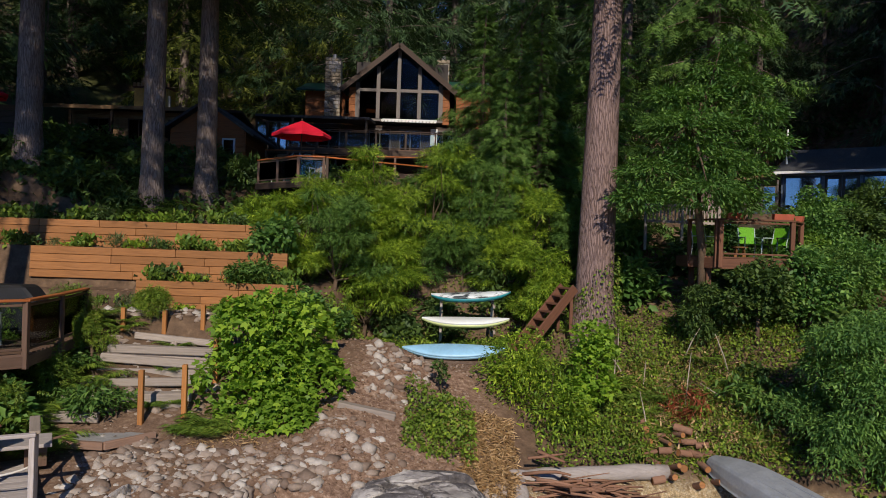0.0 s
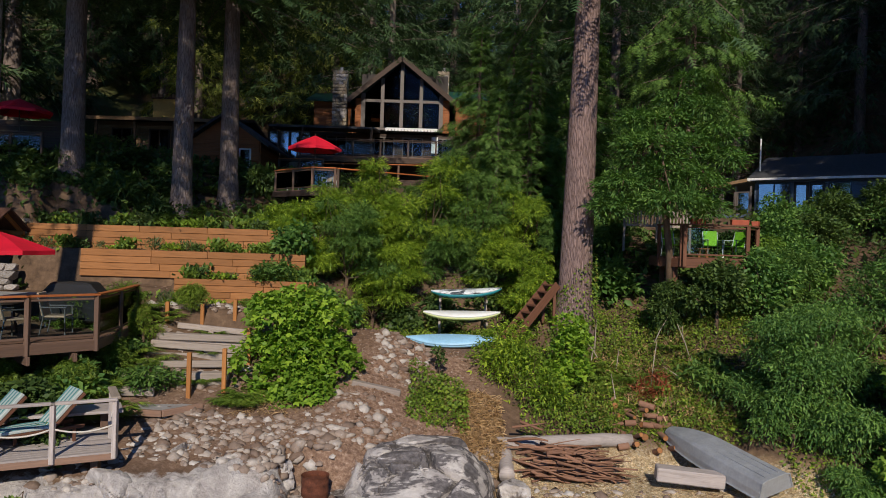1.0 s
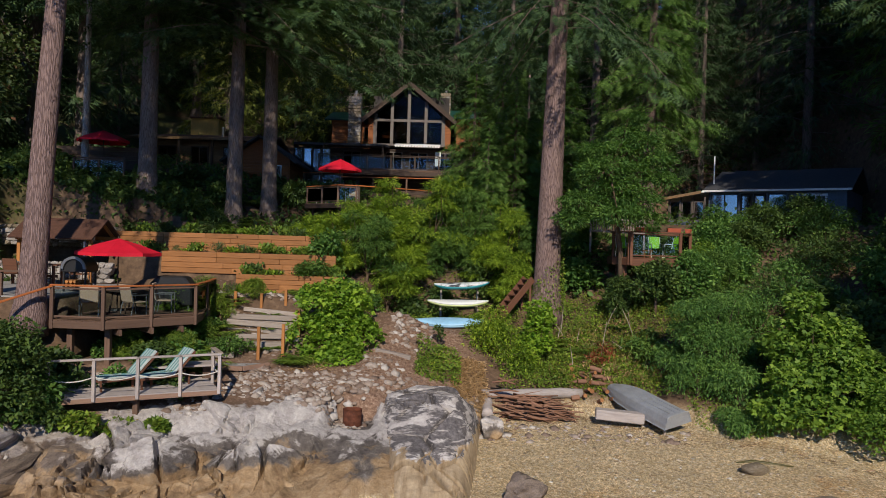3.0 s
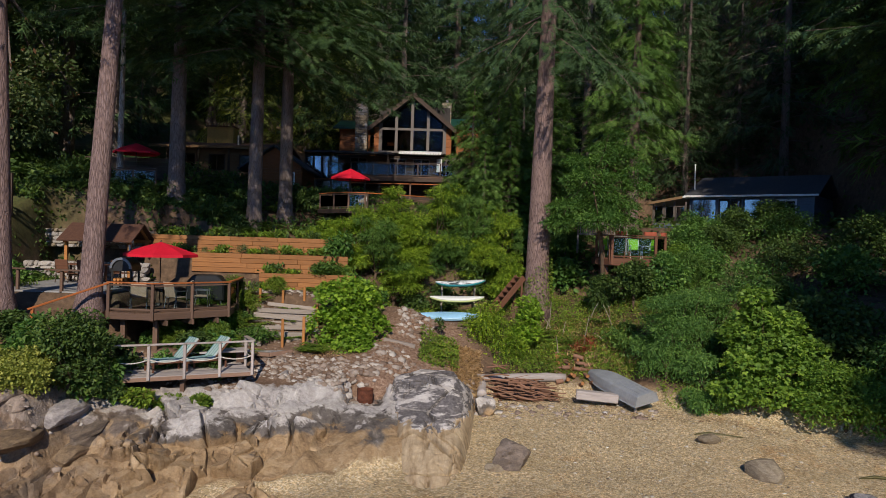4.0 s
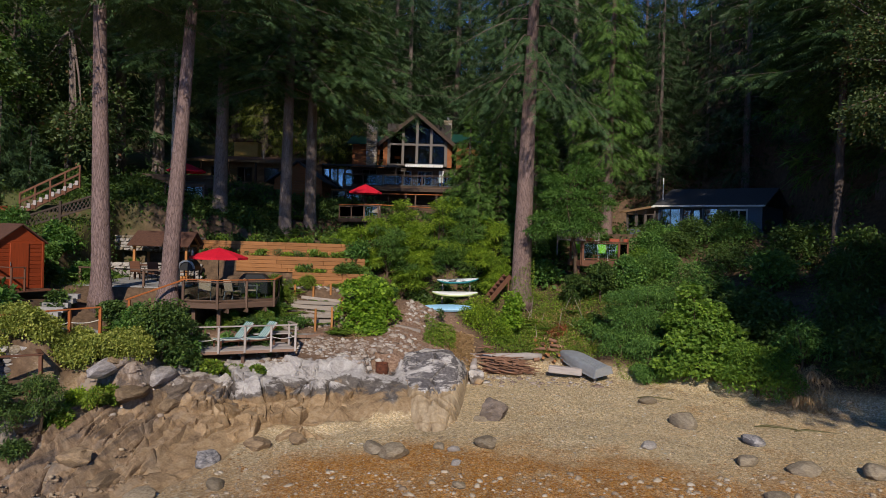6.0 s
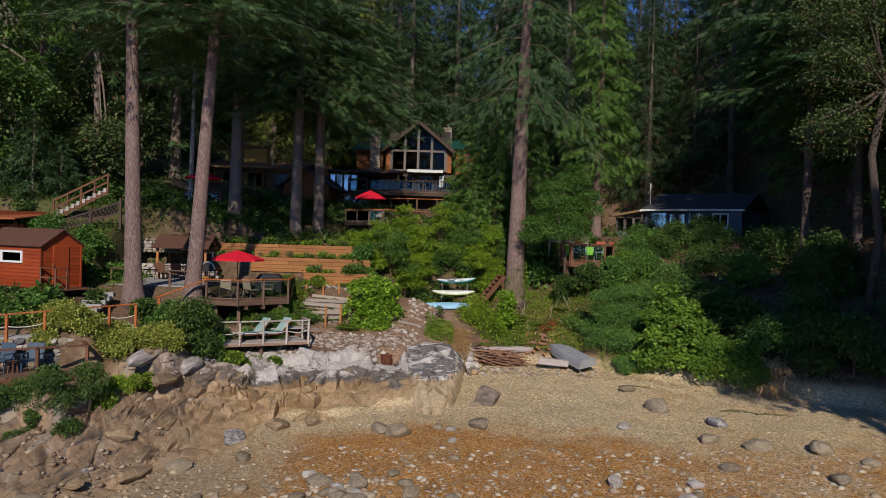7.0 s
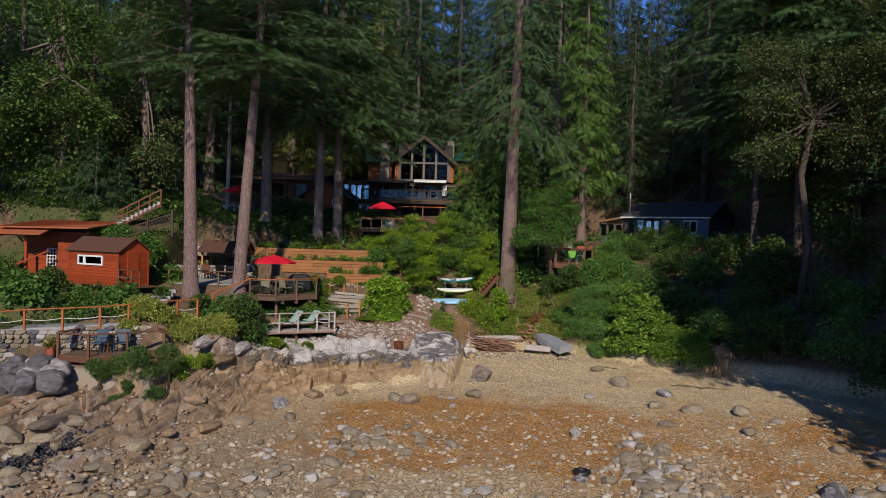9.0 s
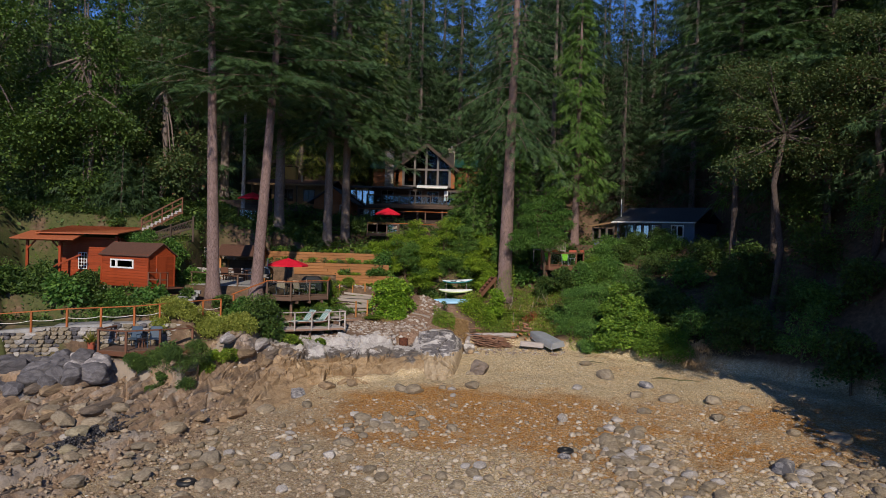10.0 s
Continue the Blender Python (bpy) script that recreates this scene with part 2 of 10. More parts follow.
def streaked_boulder():
    """Bleached rock with dark lichen streaks above and a bare tan flank below."""
    m = Mat("streaked_boulder", 0.87, spec=0.2)
    co = m.coords("World")
    sep = m.node("SeparateXYZ")
    m.put(sep, "Vector", co)
    fine, mid = m.noise(co, 9.0, 6, 0.72), m.noise(co, 2.4, 6, 0.65)
    streak = m.noise(m.coords("World", (0.45, 0.8, 2.6)), 1.5, 8, 0.68, 0.5)
    z = m.math("ADD", sep.outputs[2], m.math("MULTIPLY", m.math("SUBTRACT", mid, 0.5), 0.7))
    pale = m.ramp(mid, [(0.3, (0.30, 0.27, 0.265)), (0.5, (0.47, 0.435, 0.425)), (0.7, (0.60, 0.57, 0.55))])
    dark = m.ramp(fine, [(0.3, (0.055, 0.050, 0.056)), (0.7, (0.17, 0.155, 0.16))])
    run = m.noise(m.coords("World", (3.2, 0.5, 0.5)), 1.6, 6, 0.65)
    tan = m.ramp(run, [(0.3, (0.25, 0.175, 0.105)), (0.5, (0.40, 0.305, 0.20)), (0.7, (0.50, 0.40, 0.28))])
    c = m.mix(m.ramp(streak, [(0.47, 0.0), (0.52, 0.93)]), pale, dark)
    c = m.mix(m.ramp(z, [(-0.16, 1.0), (0.02, 0.0)]), c, tan)
    c = m.mix(1.0, c, m.ramp(fine, [(0.3, 0.72), (0.66, 1.06)]), "MULTIPLY")
    return m.colour(c).bump(m.math("ADD", mid, m.math("MULTIPLY", fine, 0.6)), 0.8, 0.05).m


M_BOULDER = streaked_boulder()
M_ELDER = foliage("elder_leaves", (0.088, 0.190, 0.048), (0.215, 0.365, 0.080), trans=0.35)
M_ROCKW = stone("pale_rock", (0.55, 0.50, 0.49), (0.25, 0.225, 0.23), 1.3, bump=1.0)
M_ROCKD = stone("dark_streaked_rock", (0.46, 0.43, 0.43), (0.11, 0.11, 0.125), 1.1, streak=(0.070, 0.068, 0.080), bump=1.0)
M_ROCKT = stone("tan_rock", (0.38, 0.27, 0.165), (0.20, 0.14, 0.095), 1.6, bump=1.0)
M_STONE = stone("grey_boulder", (0.40, 0.335, 0.25), (0.24, 0.19, 0.14), 3.0, bump=0.8)
M_COBBLE = stone("beach_cobble", (0.39, 0.32, 0.235), (0.225, 0.175, 0.12), 4.0, bump=0.8)
M_RUBBLE = stone("white_rubble", (0.52, 0.485, 0.46), (0.32, 0.28, 0.26), 4.0, bump=0.5)
M_ROCKBR = stone("brown_boulder", (0.24, 0.19, 0.16), (0.15, 0.12, 0.105), 2.0, bump=0.6)
M_HEDGE = foliage("yellow_green_hedge", (0.235, 0.275, 0.055), (0.470, 0.470, 0.120), trans=0.3)
# pale blue that stands in for sky mirrored in the bungalow's windows
M_SKYSHEET = plain("pale_blue_sky_sheet", (0.42, 0.50, 0.60), 0.9, vary=0.35, scale=3)
M_OLIVEKELP = plain("olive_kelp", (0.085, 0.075, 0.02), 0.5, vary=0.3)
M_BARKR = bark("red_brown_fir_bark", (0.295, 0.205, 0.19), (0.105, 0.07, 0.065))
M_BARKG = bark("grey_fir_bark", (0.25, 0.20, 0.18), (0.10, 0.075, 0.068))
# darker copy of the bark: shade at the beach's right end put into colour
M_BARKD = bark("bark_darkened_for_shade", (0.13, 0.10, 0.092), (0.055, 0.042, 0.038))
M_BARKW = bark("pale_alder_bark", (0.40, 0.38, 0.36), (0.16, 0.14, 0.13))
M_TWIG = plain("brown_twigs", (0.13, 0.085, 0.055), 0.9, vary=0.4)
M_FIR = foliage("fir_needles", (0.044, 0.090, 0.036), (0.112, 0.182, 0.062), trans=0.22)
M_FIRD = foliage("dark_fir_needles", (0.034, 0.068, 0.028), (0.078, 0.130, 0.048), trans=0.2)
M_CEDARL = foliage("cedar_sprays", (0.078, 0.160, 0.034), (0.170, 0.275, 0.058), trans=0.3)
# yellow-green raised in brightness for sun that the firs in front block
M_GOLDEN = foliage("sun_brightened_yellow_green", (0.150, 0.190, 0.040), (0.340, 0.370, 0.085), trans=0.35)
M_CYP = foliage("yellow_green_sprays", (0.150, 0.250, 0.026), (0.430, 0.550, 0.055), trans=0.4)
M_MAPLE = foliage("maple_leaves", (0.170, 0.300, 0.034), (0.340, 0.490, 0.050), trans=0.42)
M_DARKLEAF = foliage("dark_shrub_leaves", (0.060, 0.108, 0.030), (0.130, 0.200, 0.040), trans=0.3)
M_SOFT = foliage("soft_feathery_leaves", (0.080, 0.175, 0.042), (0.180, 0.310, 0.065), trans=0.38)
M_MIDLEAF = foliage("fresh_green_leaves", (0.130, 0.235, 0.038), (0.270, 0.400, 0.058), trans=0.4)
M_OLIVE = foliage("olive_leaves", (0.070, 0.110, 0.042), (0.155, 0.190, 0.070), trans=0.3, dead=(0.17, 0.09, 0.05))
M_IVY = foliage("ivy_leaves", (0.125, 0.200, 0.026), (0.280, 0.375, 0.042), trans=0.25, dead=(0.22, 0.17, 0.06))
M_FERN = foliage("fern_fronds", (0.120, 0.205, 0.032), (0.255, 0.335, 0.050), trans=0.35)
M_GRASS = foliage("yellow_green_reeds", (0.140, 0.150, 0.030), (0.314, 0.270, 0.070), trans=0.3, dead=(0.36, 0.26, 0.10))
M_STRAW = foliage("dry_straw", (0.41, 0.26, 0.13), (0.60, 0.42, 0.23), trans=0.15)
M_DEAD = foliage("dead_red_fronds", (0.224, 0.055, 0.025), (0.336, 0.110, 0.050), trans=0.15)


def glass(name, tint=(0.75, 0.85, 0.9), rough=0.02, alpha=0.25, shine=0.95):
    """A pane that both mirrors and lets the view through."""
    m = Mat(name, rough)
    tr = m.node("BsdfTransparent")
    m.put(tr, "Color", (*tint, 1))
    gl = m.node("BsdfGlossy")
    m.put(gl, "Color", (shine, shine, shine, 1))
    gl.inputs["Roughness"].default_value = rough
    mx = m.node("MixShader")
    fr = m.node("Fresnel")
    fr.inputs["IOR"].default_value = 1.5
    m.put(mx, "0", m.math("ADD", fr.outputs[0], alpha))
    m.t.links.new(tr.outputs[0], mx.inputs[1])
    m.t.links.new(gl.outputs[0], mx.inputs[2])
    m.t.links.new(mx.outputs[0], m.t.nodes["Material Output"].inputs["Surface"])
    return m.m


M_GLASS = glass("clear_rail_glass", (0.72, 0.80, 0.82), 0.03, 0.0, 0.35)
M_WINDOW = glass("window_glass", (0.50, 0.48, 0.46), 0.03, 0.0, 0.28)
M_SKYPANE = glass("sky_mirroring_glass", (0.55, 0.6, 0.65), 0.06, 0.30, 0.75)


# ---- geometry ----
class G:
    """Collects vertices and faces of one mesh."""
    def __init__(self):
        self.v, self.f = [], []

    def add(self, v, f):
        k = len(self.v)
        self.v += [tuple(p) for p in v]
        self.f += [tuple(i + k for i in q) for q in f]
        return self

    def box(self, x0, y0, z0, x1, y1, z1):
        return self.add([(x, y, z) for z in (z0, z1) for x, y in ((x0, y0), (x1, y0), (x1, y1), (x0, y1))],
                        [(3, 2, 1, 0), (4, 5, 6, 7), (0, 1, 5, 4), (1, 2, 6, 5), (2, 3, 7, 6), (3, 0, 4, 7)])

    def prism(self, poly, h, m=Matrix()):
        """A flat outline (x, z) pushed h along y."""
        n = len(poly)
        v = [m @ Vector((x, y, z)) for y in (0, h) for x, z in poly]
        f = [tuple(range(n)), tuple(range(2 * n - 1, n - 1, -1))]
        f += [((i + 1) % n, i, n + i, n + (i + 1) % n) for i in range(n)]
        return self.add(v, f)

    def tube(self, pts, radii, n=8, caps=True):
        pts = [Vector(p) for p in pts]
        v, f = [], []
        for i, p in enumerate(pts):
            d = (pts[min(i + 1, len(pts) - 1)] - pts[max(i - 1, 0)]).normalized()
            a = d.cross(Vector((0, 0, 1)) if abs(d.z) < 0.9 else Vector((1, 0, 0))).normalized()
            b = d.cross(a)
            r = float(radii[i] if isinstance(radii, (list, tuple)) else radii)
            v += [p + r * (math.cos(t) * a + math.sin(t) * b) for t in (2 * math.pi * j / n for j in range(n))]
        for i in range(len(pts) - 1):
            f += [(i * n + j, i * n + (j + 1) % n, (i + 1) * n + (j + 1) % n, (i + 1) * n + j) for j in range(n)]
        if caps:
            f += [tuple(range(n - 1, -1, -1)), tuple(range((len(pts) - 1) * n, len(pts) * n))]
        return self.add(v, f)

    def mesh(self, name, bevel=0.0, smooth=False):
        me = bpy.data.meshes.new(name)
        me.from_pydata(self.v, [], self.f)
        bm = bmesh.new()
        bm.from_mesh(me)
        bmesh.ops.recalc_face_normals(bm, faces=bm.faces)
        if bevel:
            bmesh.ops.bevel(bm, geom=bm.edges, offset=bevel, segments=1, affect="EDGES")
        bm.to_mesh(me)
        bm.free()
        if smooth:
            me.shade_smooth()
        return me


def np_mesh(name, v, f, smooth=False):
    """A mesh from arrays: v (n, 3), f (m, k)."""
    me = bpy.data.meshes.new(name)
    m, k = f.shape
    me.vertices.add(len(v))
    me.vertices.foreach_set("co", np.asarray(v, np.float32).ravel())
    me.loops.add(m * k)
    me.loops.foreach_set("vertex_index", f.astype(np.int32).ravel())
    me.polygons.add(m)
    me.polygons.foreach_set("loop_start", np.arange(0, m * k, k, dtype=np.int32))
    me.polygons.foreach_set("loop_total", np.full(m, k, np.int32))
    me.update(calc_edges=True)
    if smooth:
        me.shade_smooth()
    return me


def thing(name, label, category, at=(0, 0, 0), group="", kind=""):
    ob = new(name)
    ob.empty_display_size = 0.2
    ob.matrix_basis = Matrix.Translation(at)
    return tagged(ob, label, category, group, kind)


def part(name, data, material, parent, label="", m=Matrix(), bevel=0.0, smooth=False):
    """One mesh object under a thing or a part; m is its place in the same space as its parent's."""
    me = data.mesh(name, bevel, smooth) if isinstance(data, G) else data
    ob = new(name, me)
    if material and not me.materials:
        me.materials.append(material)
    ob.parent = parent
    if parent:
        ob.matrix_parent_inverse = parent.matrix_basis.inverted()
    ob.matrix_basis = m
    if label:
        tagged(ob, label)
    return ob


def single(name, data, material, label, category, m=Matrix(), group="", kind="", bevel=0.0, smooth=False):
    ob = part(name, data, material, None, "", m, bevel, smooth)
    return tagged(ob, label, category, group, kind)


def place_between(p, q, up=(0, 0, 1)):
    """A pose at the middle of p and q, x along them."""
    p, q = Vector(p), Vector(q)
    x = (q - p).normalized()
    y = Vector(up).cross(x)
    y = y.normalized() if y.length > 1e-4 else Vector((0, 1, 0))
    z = x.cross(y)
    m = Matrix((x, y, z)).transposed().to_4x4()
    m.translation = (p + q) / 2
    return m, (q - p).length


def beam(name, p, q, w, h, material, parent, label="", bevel=0.008, up=(0, 0, 1)):
    """A board or post from p to q, w across and h high."""
    m, n = place_between(p, q, up)
    return part(name, G().box(-n / 2, -w / 2, -h / 2, n / 2, w / 2, h / 2), material, parent, label, m, bevel)


def rope(name, p, q, sag, r, material, parent, n=8):
    p, q = Vector(p), Vector(q)
    pts = [p.lerp(q, i / n) - Vector((0, 0, sag * 4 * (i / n) * (1 - i / n))) for i in range(n + 1)]
    return part(name, G().tube(pts, r, 6), material, parent, smooth=True)


# ---- noise and ground ----
def smooth01(x, a, b):
    t = np.clip((x - a) / (b - a), 0, 1)
    return t * t * (3 - 2 * t)


def vnoise(x, y, seed=0):
    xi, yi = np.floor(x), np.floor(y)
    fx, fy = x - xi, y - yi
    fx, fy = fx * fx * (3 - 2 * fx), fy * fy * (3 - 2 * fy)

    def hsh(a, b):
        s = np.sin(a * 127.1 + b * 311.7 + seed * 74.7) * 43758.5453
        return s - np.floor(s)
    return ((hsh(xi, yi) * (1 - fx) + hsh(xi + 1, yi) * fx) * (1 - fy) + (hsh(xi, yi + 1) * (1 - fx) + hsh(xi + 1, yi + 1) * fx) * fy) * 2 - 1


def fbm(x, y, seed=0, octaves=4):
    s, a = 0, 1.0
    for i in range(octaves):
        s = s + a * vnoise(x * 2 ** i, y * 2 ** i, seed + i)
        a *= 0.5
    return s


SHORE_X = [-60, -25, -18, -13, -11, -8, -2, 0, 3, 6, 9, 15, 19, 22, 24, 27, 32, 60]
SHORE_Y = [-16, -3, 1.2, 4.4, 6.6, 9.4, 11.2, 13.0, 15.2, 15.4, 13.8, 11.0, 8.6, 5.5, 0.0, -14, -30, -50]
RIGHT_D, RIGHT_Z = [0, 0.8, 4.4, 5.6, 8, 17, 28, 45, 110, 400], [0.1, 0.55, 2.0, 2.75, 3.7, 6.7, 9.0, 15, 38, 55]
LEFT_D, LEFT_Z = [0, 0.6, 2.5, 4.5, 6.5, 8.0, 10.5, 14, 20, 36, 52, 115, 400], [0.0, 0.75, 1.15, 1.75, 2.7, 3.3, 3.6, 5.3, 7.6, 10.2, 15, 44, 60]
PADS = [  # x0, x1, y0, y1, z, softness: levelled places
    (-18.0, -10.8, 12.4, 21.0, 3.50, 0.5),
    (-30.0, -24.2, -2.0, 0.7, 0.0, 0.4),
    (-24.2, -21.5, -2.0, 1.75, 0.0, 0.25),
    (-21.5, -17.6, 0.2, 2.7, 0.20, 0.4),
    (-24.0, -13.4, 3.5, 5.6, 1.80, 0.2),
    (-17.2, -13.4, 5.2, 7.0, 2.25, 0.9),
    (-21.5, -15.9, 7.9, 11.2, 3.2, 0.7),
    (-13.4, -10.6, 5.8, 7.4, 1.35, 0.8),
    (-30.0, -21.8, 8.2, 17.5, 3.35, 1.0),
    (-17.7, -12.7, 1.7, 4.5, 0.42, 0.4),
    (-11.0, -3.9, 17.4, 19.0, 3.35, 0.5),
    (-8.1, -3.9, 19.15, 19.95, 4.02, 0.1),
    (-11.6, -8.3, 19.0, 19.9, 3.75, 0.4),
    (-2.95, -1.85, 11.3, 12.5, 0.12, 0.25),
    (-10.6, -7.9, 11.8, 14.5, 1.75, 0.6),
    (-13.5, -4.6, 20.15, 20.95, 4.85, 0.12),
    (-13.5, -4.6, 21.15, 22.5, 5.60, 0.12),
    (-2.2, 2.4, 18.6, 22.8, 2.10, 1.0),
    (-8.5, 2.5, 36.0, 46.5, 8.4, 1.2),
    (11.0, 24.0, 27.0, 40.0, 6.75, 1.2),
    (-22.0, -13.5, 37.5, 47.0, 9.6, 1.2),
]


def cells(u, v, seed):
    """Jittered cells: distances to the nearest and next seed, a number for the cell, and the offset from its seed."""
    iu, iv = np.floor(u), np.floor(v)
    f1, f2 = np.full(u.shape, 9.0), np.full(u.shape, 9.0)
    cid, ou, ov = np.zeros(u.shape), np.zeros(u.shape), np.zeros(u.shape)
    for a in (-1, 0, 1):
        for b in (-1, 0, 1):
            cu, cv = iu + a, iv + b
            h1 = np.sin(cu * 127.1 + cv * 311.7 + seed) * 43758.5453
            h2 = np.sin(cu * 269.5 + cv * 183.3 + seed) * 43758.5453
            h1, h2 = h1 - np.floor(h1), h2 - np.floor(h2)
            du, dv = u - cu - h1, v - cv - h2
            d = np.sqrt(du * du + dv * dv)
            near = d < f1
            f2 = np.where(near, f1, np.minimum(f2, d))
            h3 = np.sin(cu * 41.3 + cv * 97.9 + seed * 3) * 9631.7
            cid, ou, ov, f1 = np.where(near, h3 - np.floor(h3), cid), np.where(near, du, ou), np.where(near, dv, ov), np.where(near, d, f1)
    return f1, f2, cid, ou, ov


def rock_blocks(x, y):
    """Cracked blocks that run along the strata: height, cell number, nearness to a crack."""
    u, v = 0.42 * x + 0.91 * y, -0.91 * x + 0.42 * y
    wu, wv = u + 0.25 * vnoise(u * 1.3, v * 1.3, 31), v + 0.18 * vnoise(u * 1.1, v * 1.9, 32)
    a1, a2, ac, au, av = cells(wu / 3.4, wv / 0.85, 4.0)
    b1, b2, bc, bu, bv = cells(wu / 1.1, wv / 0.42, 9.0)
    ha = (ac - 0.5) * 0.9 + (0.35 + 0.9 * ac) * av + 0.3 * np.sin(ac * 40) * au - 0.8 * np.exp(-((a2 - a1) / 0.06) ** 2)
    hb = (bc - 0.5) * 0.30 + 0.40 * bv - 0.22 * np.exp(-((b2 - b1) / 0.08) ** 2)
    k = smooth01(vnoise(u * 0.35, v * 0.5, 44), -0.25, 0.25)
    w = v * 0.62 + 0.5 * vnoise(u * 0.22, v * 0.3, 51)
    f = w - np.floor(w)
    saw = np.where(f < 0.6, f / 0.6, (1 - f) / 0.4) - 0.5
    ha = ha * (1 - 0.45 * smooth01(-x, 9, 13)) + 0.6 * saw * smooth01(-x, 8, 12) * (0.5 + 0.5 * smooth01(vnoise(u * 0.3, v * 0.6, 52), -0.4, 0.3))
    return ha + hb * (0.3 + 0.9 * k), ac * 0.6 + bc * 0.4, np.minimum((a2 - a1) * 1.3, (b2 - b1) * 0.6 + 0.05)


def rock_zone(x, y, d):
    """Where bare rock lies: the shelf's edge, and all the shore left of a slanting line."""
    edge = (1 - smooth01(x, -1.0, 1.0)) * smooth01(d, -4.6, -2.6)
    slant = 1 - smooth01(x - (-6.4 + 0.42 * (y - 4.5)) + 0.6 * vnoise(x * 0.6, y * 0.6, 17), -0.8, 0.8)
    return np.clip(np.maximum(edge, slant), 0, 1) * (1 - smooth01(x, 0.0, 1.5))


def land(x, y, detail=True):
    """Height of the ground."""
    x, y = np.asarray(x, float), np.asarray(y, float)
    wob = 0.5 * fbm(x * 0.35, y * 0.35, 5, 3)
    ys = np.interp(x, SHORE_X, SHORE_Y) + wob * 0.8
    d = y - ys
    beach = -1.42 + 0.058 * np.clip(y, -40, 30) + 0.02 * np.clip(x, -25, 25) + 0.35 * smooth01(y, 8, 15) + np.where(y < -40, (y + 40) * 0.01, 0)
    w = smooth01(x, -3.5, -0.5)
    inland = np.interp(d, LEFT_D, LEFT_Z) * (1 - w) + np.interp(d, RIGHT_D, RIGHT_Z) * w
    k = smooth01(d, -1.6 * (1 - w) - 0.3, 0.35)
    z = np.maximum(beach, beach * (1 - k) + inland * k)
    left = 1 - smooth01(x, -2.0, 2.5)
    shelf = rock_zone(x, y, d)
    ramp = np.where(d > -4, 0.30 + 0.24 * d, -0.66 + 0.17 * (d + 4))
    z = np.where(d < 0.3, z * (1 - shelf) + np.maximum(z, ramp) * shelf, z)
    rocky = shelf * (1 - smooth01(d, 1.2, 2.2))
    if detail:
        hgt, _, _ = rock_blocks(x, y)
        z = z + rocky * (0.40 * hgt + 0.05 * fbm(x * 3.1, y * 3.1, 12, 3)) * (0.30 + 0.75 * (1 - smooth01(x, -11.5, -8.5)))
        z = z + 0.03 * fbm(x * 1.1, y * 1.1, 3, 3) + smooth01(d, 2, 8) * 0.16 * fbm(x * 0.5, y * 0.5, 7, 4)
    z = z + 1.9 * smooth01(x + 1.2 * fbm(x * 0.1, y * 0.25, 61, 3), 17.8, 20.7) * smooth01(-y, 5.0, 9.0)        # unseen near bank at the right, added under the shading trees
    z = z - 0.30 * smooth01(d, -11, -7) * (1 - smooth01(d, -0.9, -0.2)) * (1 - smooth01(x, -3.2, -2.0)) * smooth01(x, -24, -22) * smooth01(rock_zone(x, y, d), 0.3, 0.8)
    for x0, x1, y0, y1, pz, s in PADS:
        m = smooth01(x, x0 - s, x0) * (1 - smooth01(x, x1, x1 + s)) * smooth01(y, y0 - s, y0) * (1 - smooth01(y, y1, y1 + s))
        z = z * (1 - m) + pz * m
    return z


def gz(x, y):
    return float(land(x, y))


# ---- leaves ----
def rot_frames(fwd, roll):
    """Frames whose x runs along fwd, turned about it by roll."""
    fwd = fwd / np.linalg.norm(fwd, axis=1, keepdims=True)
    ref = np.where(np.abs(fwd[:, 2:3]) < 0.95, np.array([[0.0, 0, 1]]), np.array([[1.0, 0, 0]]))
    side = np.cross(ref, fwd)
    side /= np.linalg.norm(side, axis=1, keepdims=True)
    up = np.cross(fwd, side)
    c, s = np.cos(roll)[:, None], np.sin(roll)[:, None]
    return fwd, side * c + up * s, up * c - side * s


def scatter_leaves(tmpl, faces, pos, fwd, roll, size):
    """Copies of one leaf at pos, pointing along fwd."""
    fx, sy, uz = rot_frames(fwd, roll)
    t = np.asarray(tmpl, float)
    v = pos[:, None, :] + size[:, None, None] * (t[None, :, 0:1] * fx[:, None, :] + t[None, :, 1:2] * sy[:, None, :] + t[None, :, 2:3] * uz[:, None, :])
    n, k = len(pos), len(t)
    f = np.asarray(faces)[None] + (np.arange(n) * k)[:, None, None]
    return v.reshape(-1, 3), f.reshape(-1, f.shape[-1])


SPRAY = ([(0, 0, 0), (0.45, 0.16, 0.03), (1, 0, -0.10), (0.45, -0.16, 0.03)], [(0, 1, 2), (0, 2, 3)])
NEEDLE = ([(0, 0, 0), (0.4, 0.075, 0), (1, 0, -0.08), (0.4, -0.075, 0)], [(0, 1, 2), (0, 2, 3)])
OVAL = ([(0, 0, 0), (0.5, 0.30, 0.06), (1, 0, -0.05), (0.5, -0.30, 0.06)], [(0, 1, 2), (0, 2, 3)])
FROND5 = ([(0, 0.035, 0), (0, -0.035, 0), (1, 0, -0.12), (0.10, 0, 0), (0.24, 0, 0), (0.50, 0.27, -0.06), (0.50, -0.27, -0.06), (0.42, 0, -0.02), (0.56, 0, -0.03), (0.84, 0.19, -0.11), (0.84, -0.19, -0.11)],
          [(0, 1, 2), (3, 4, 5), (4, 3, 6), (7, 8, 9), (8, 7, 10)])


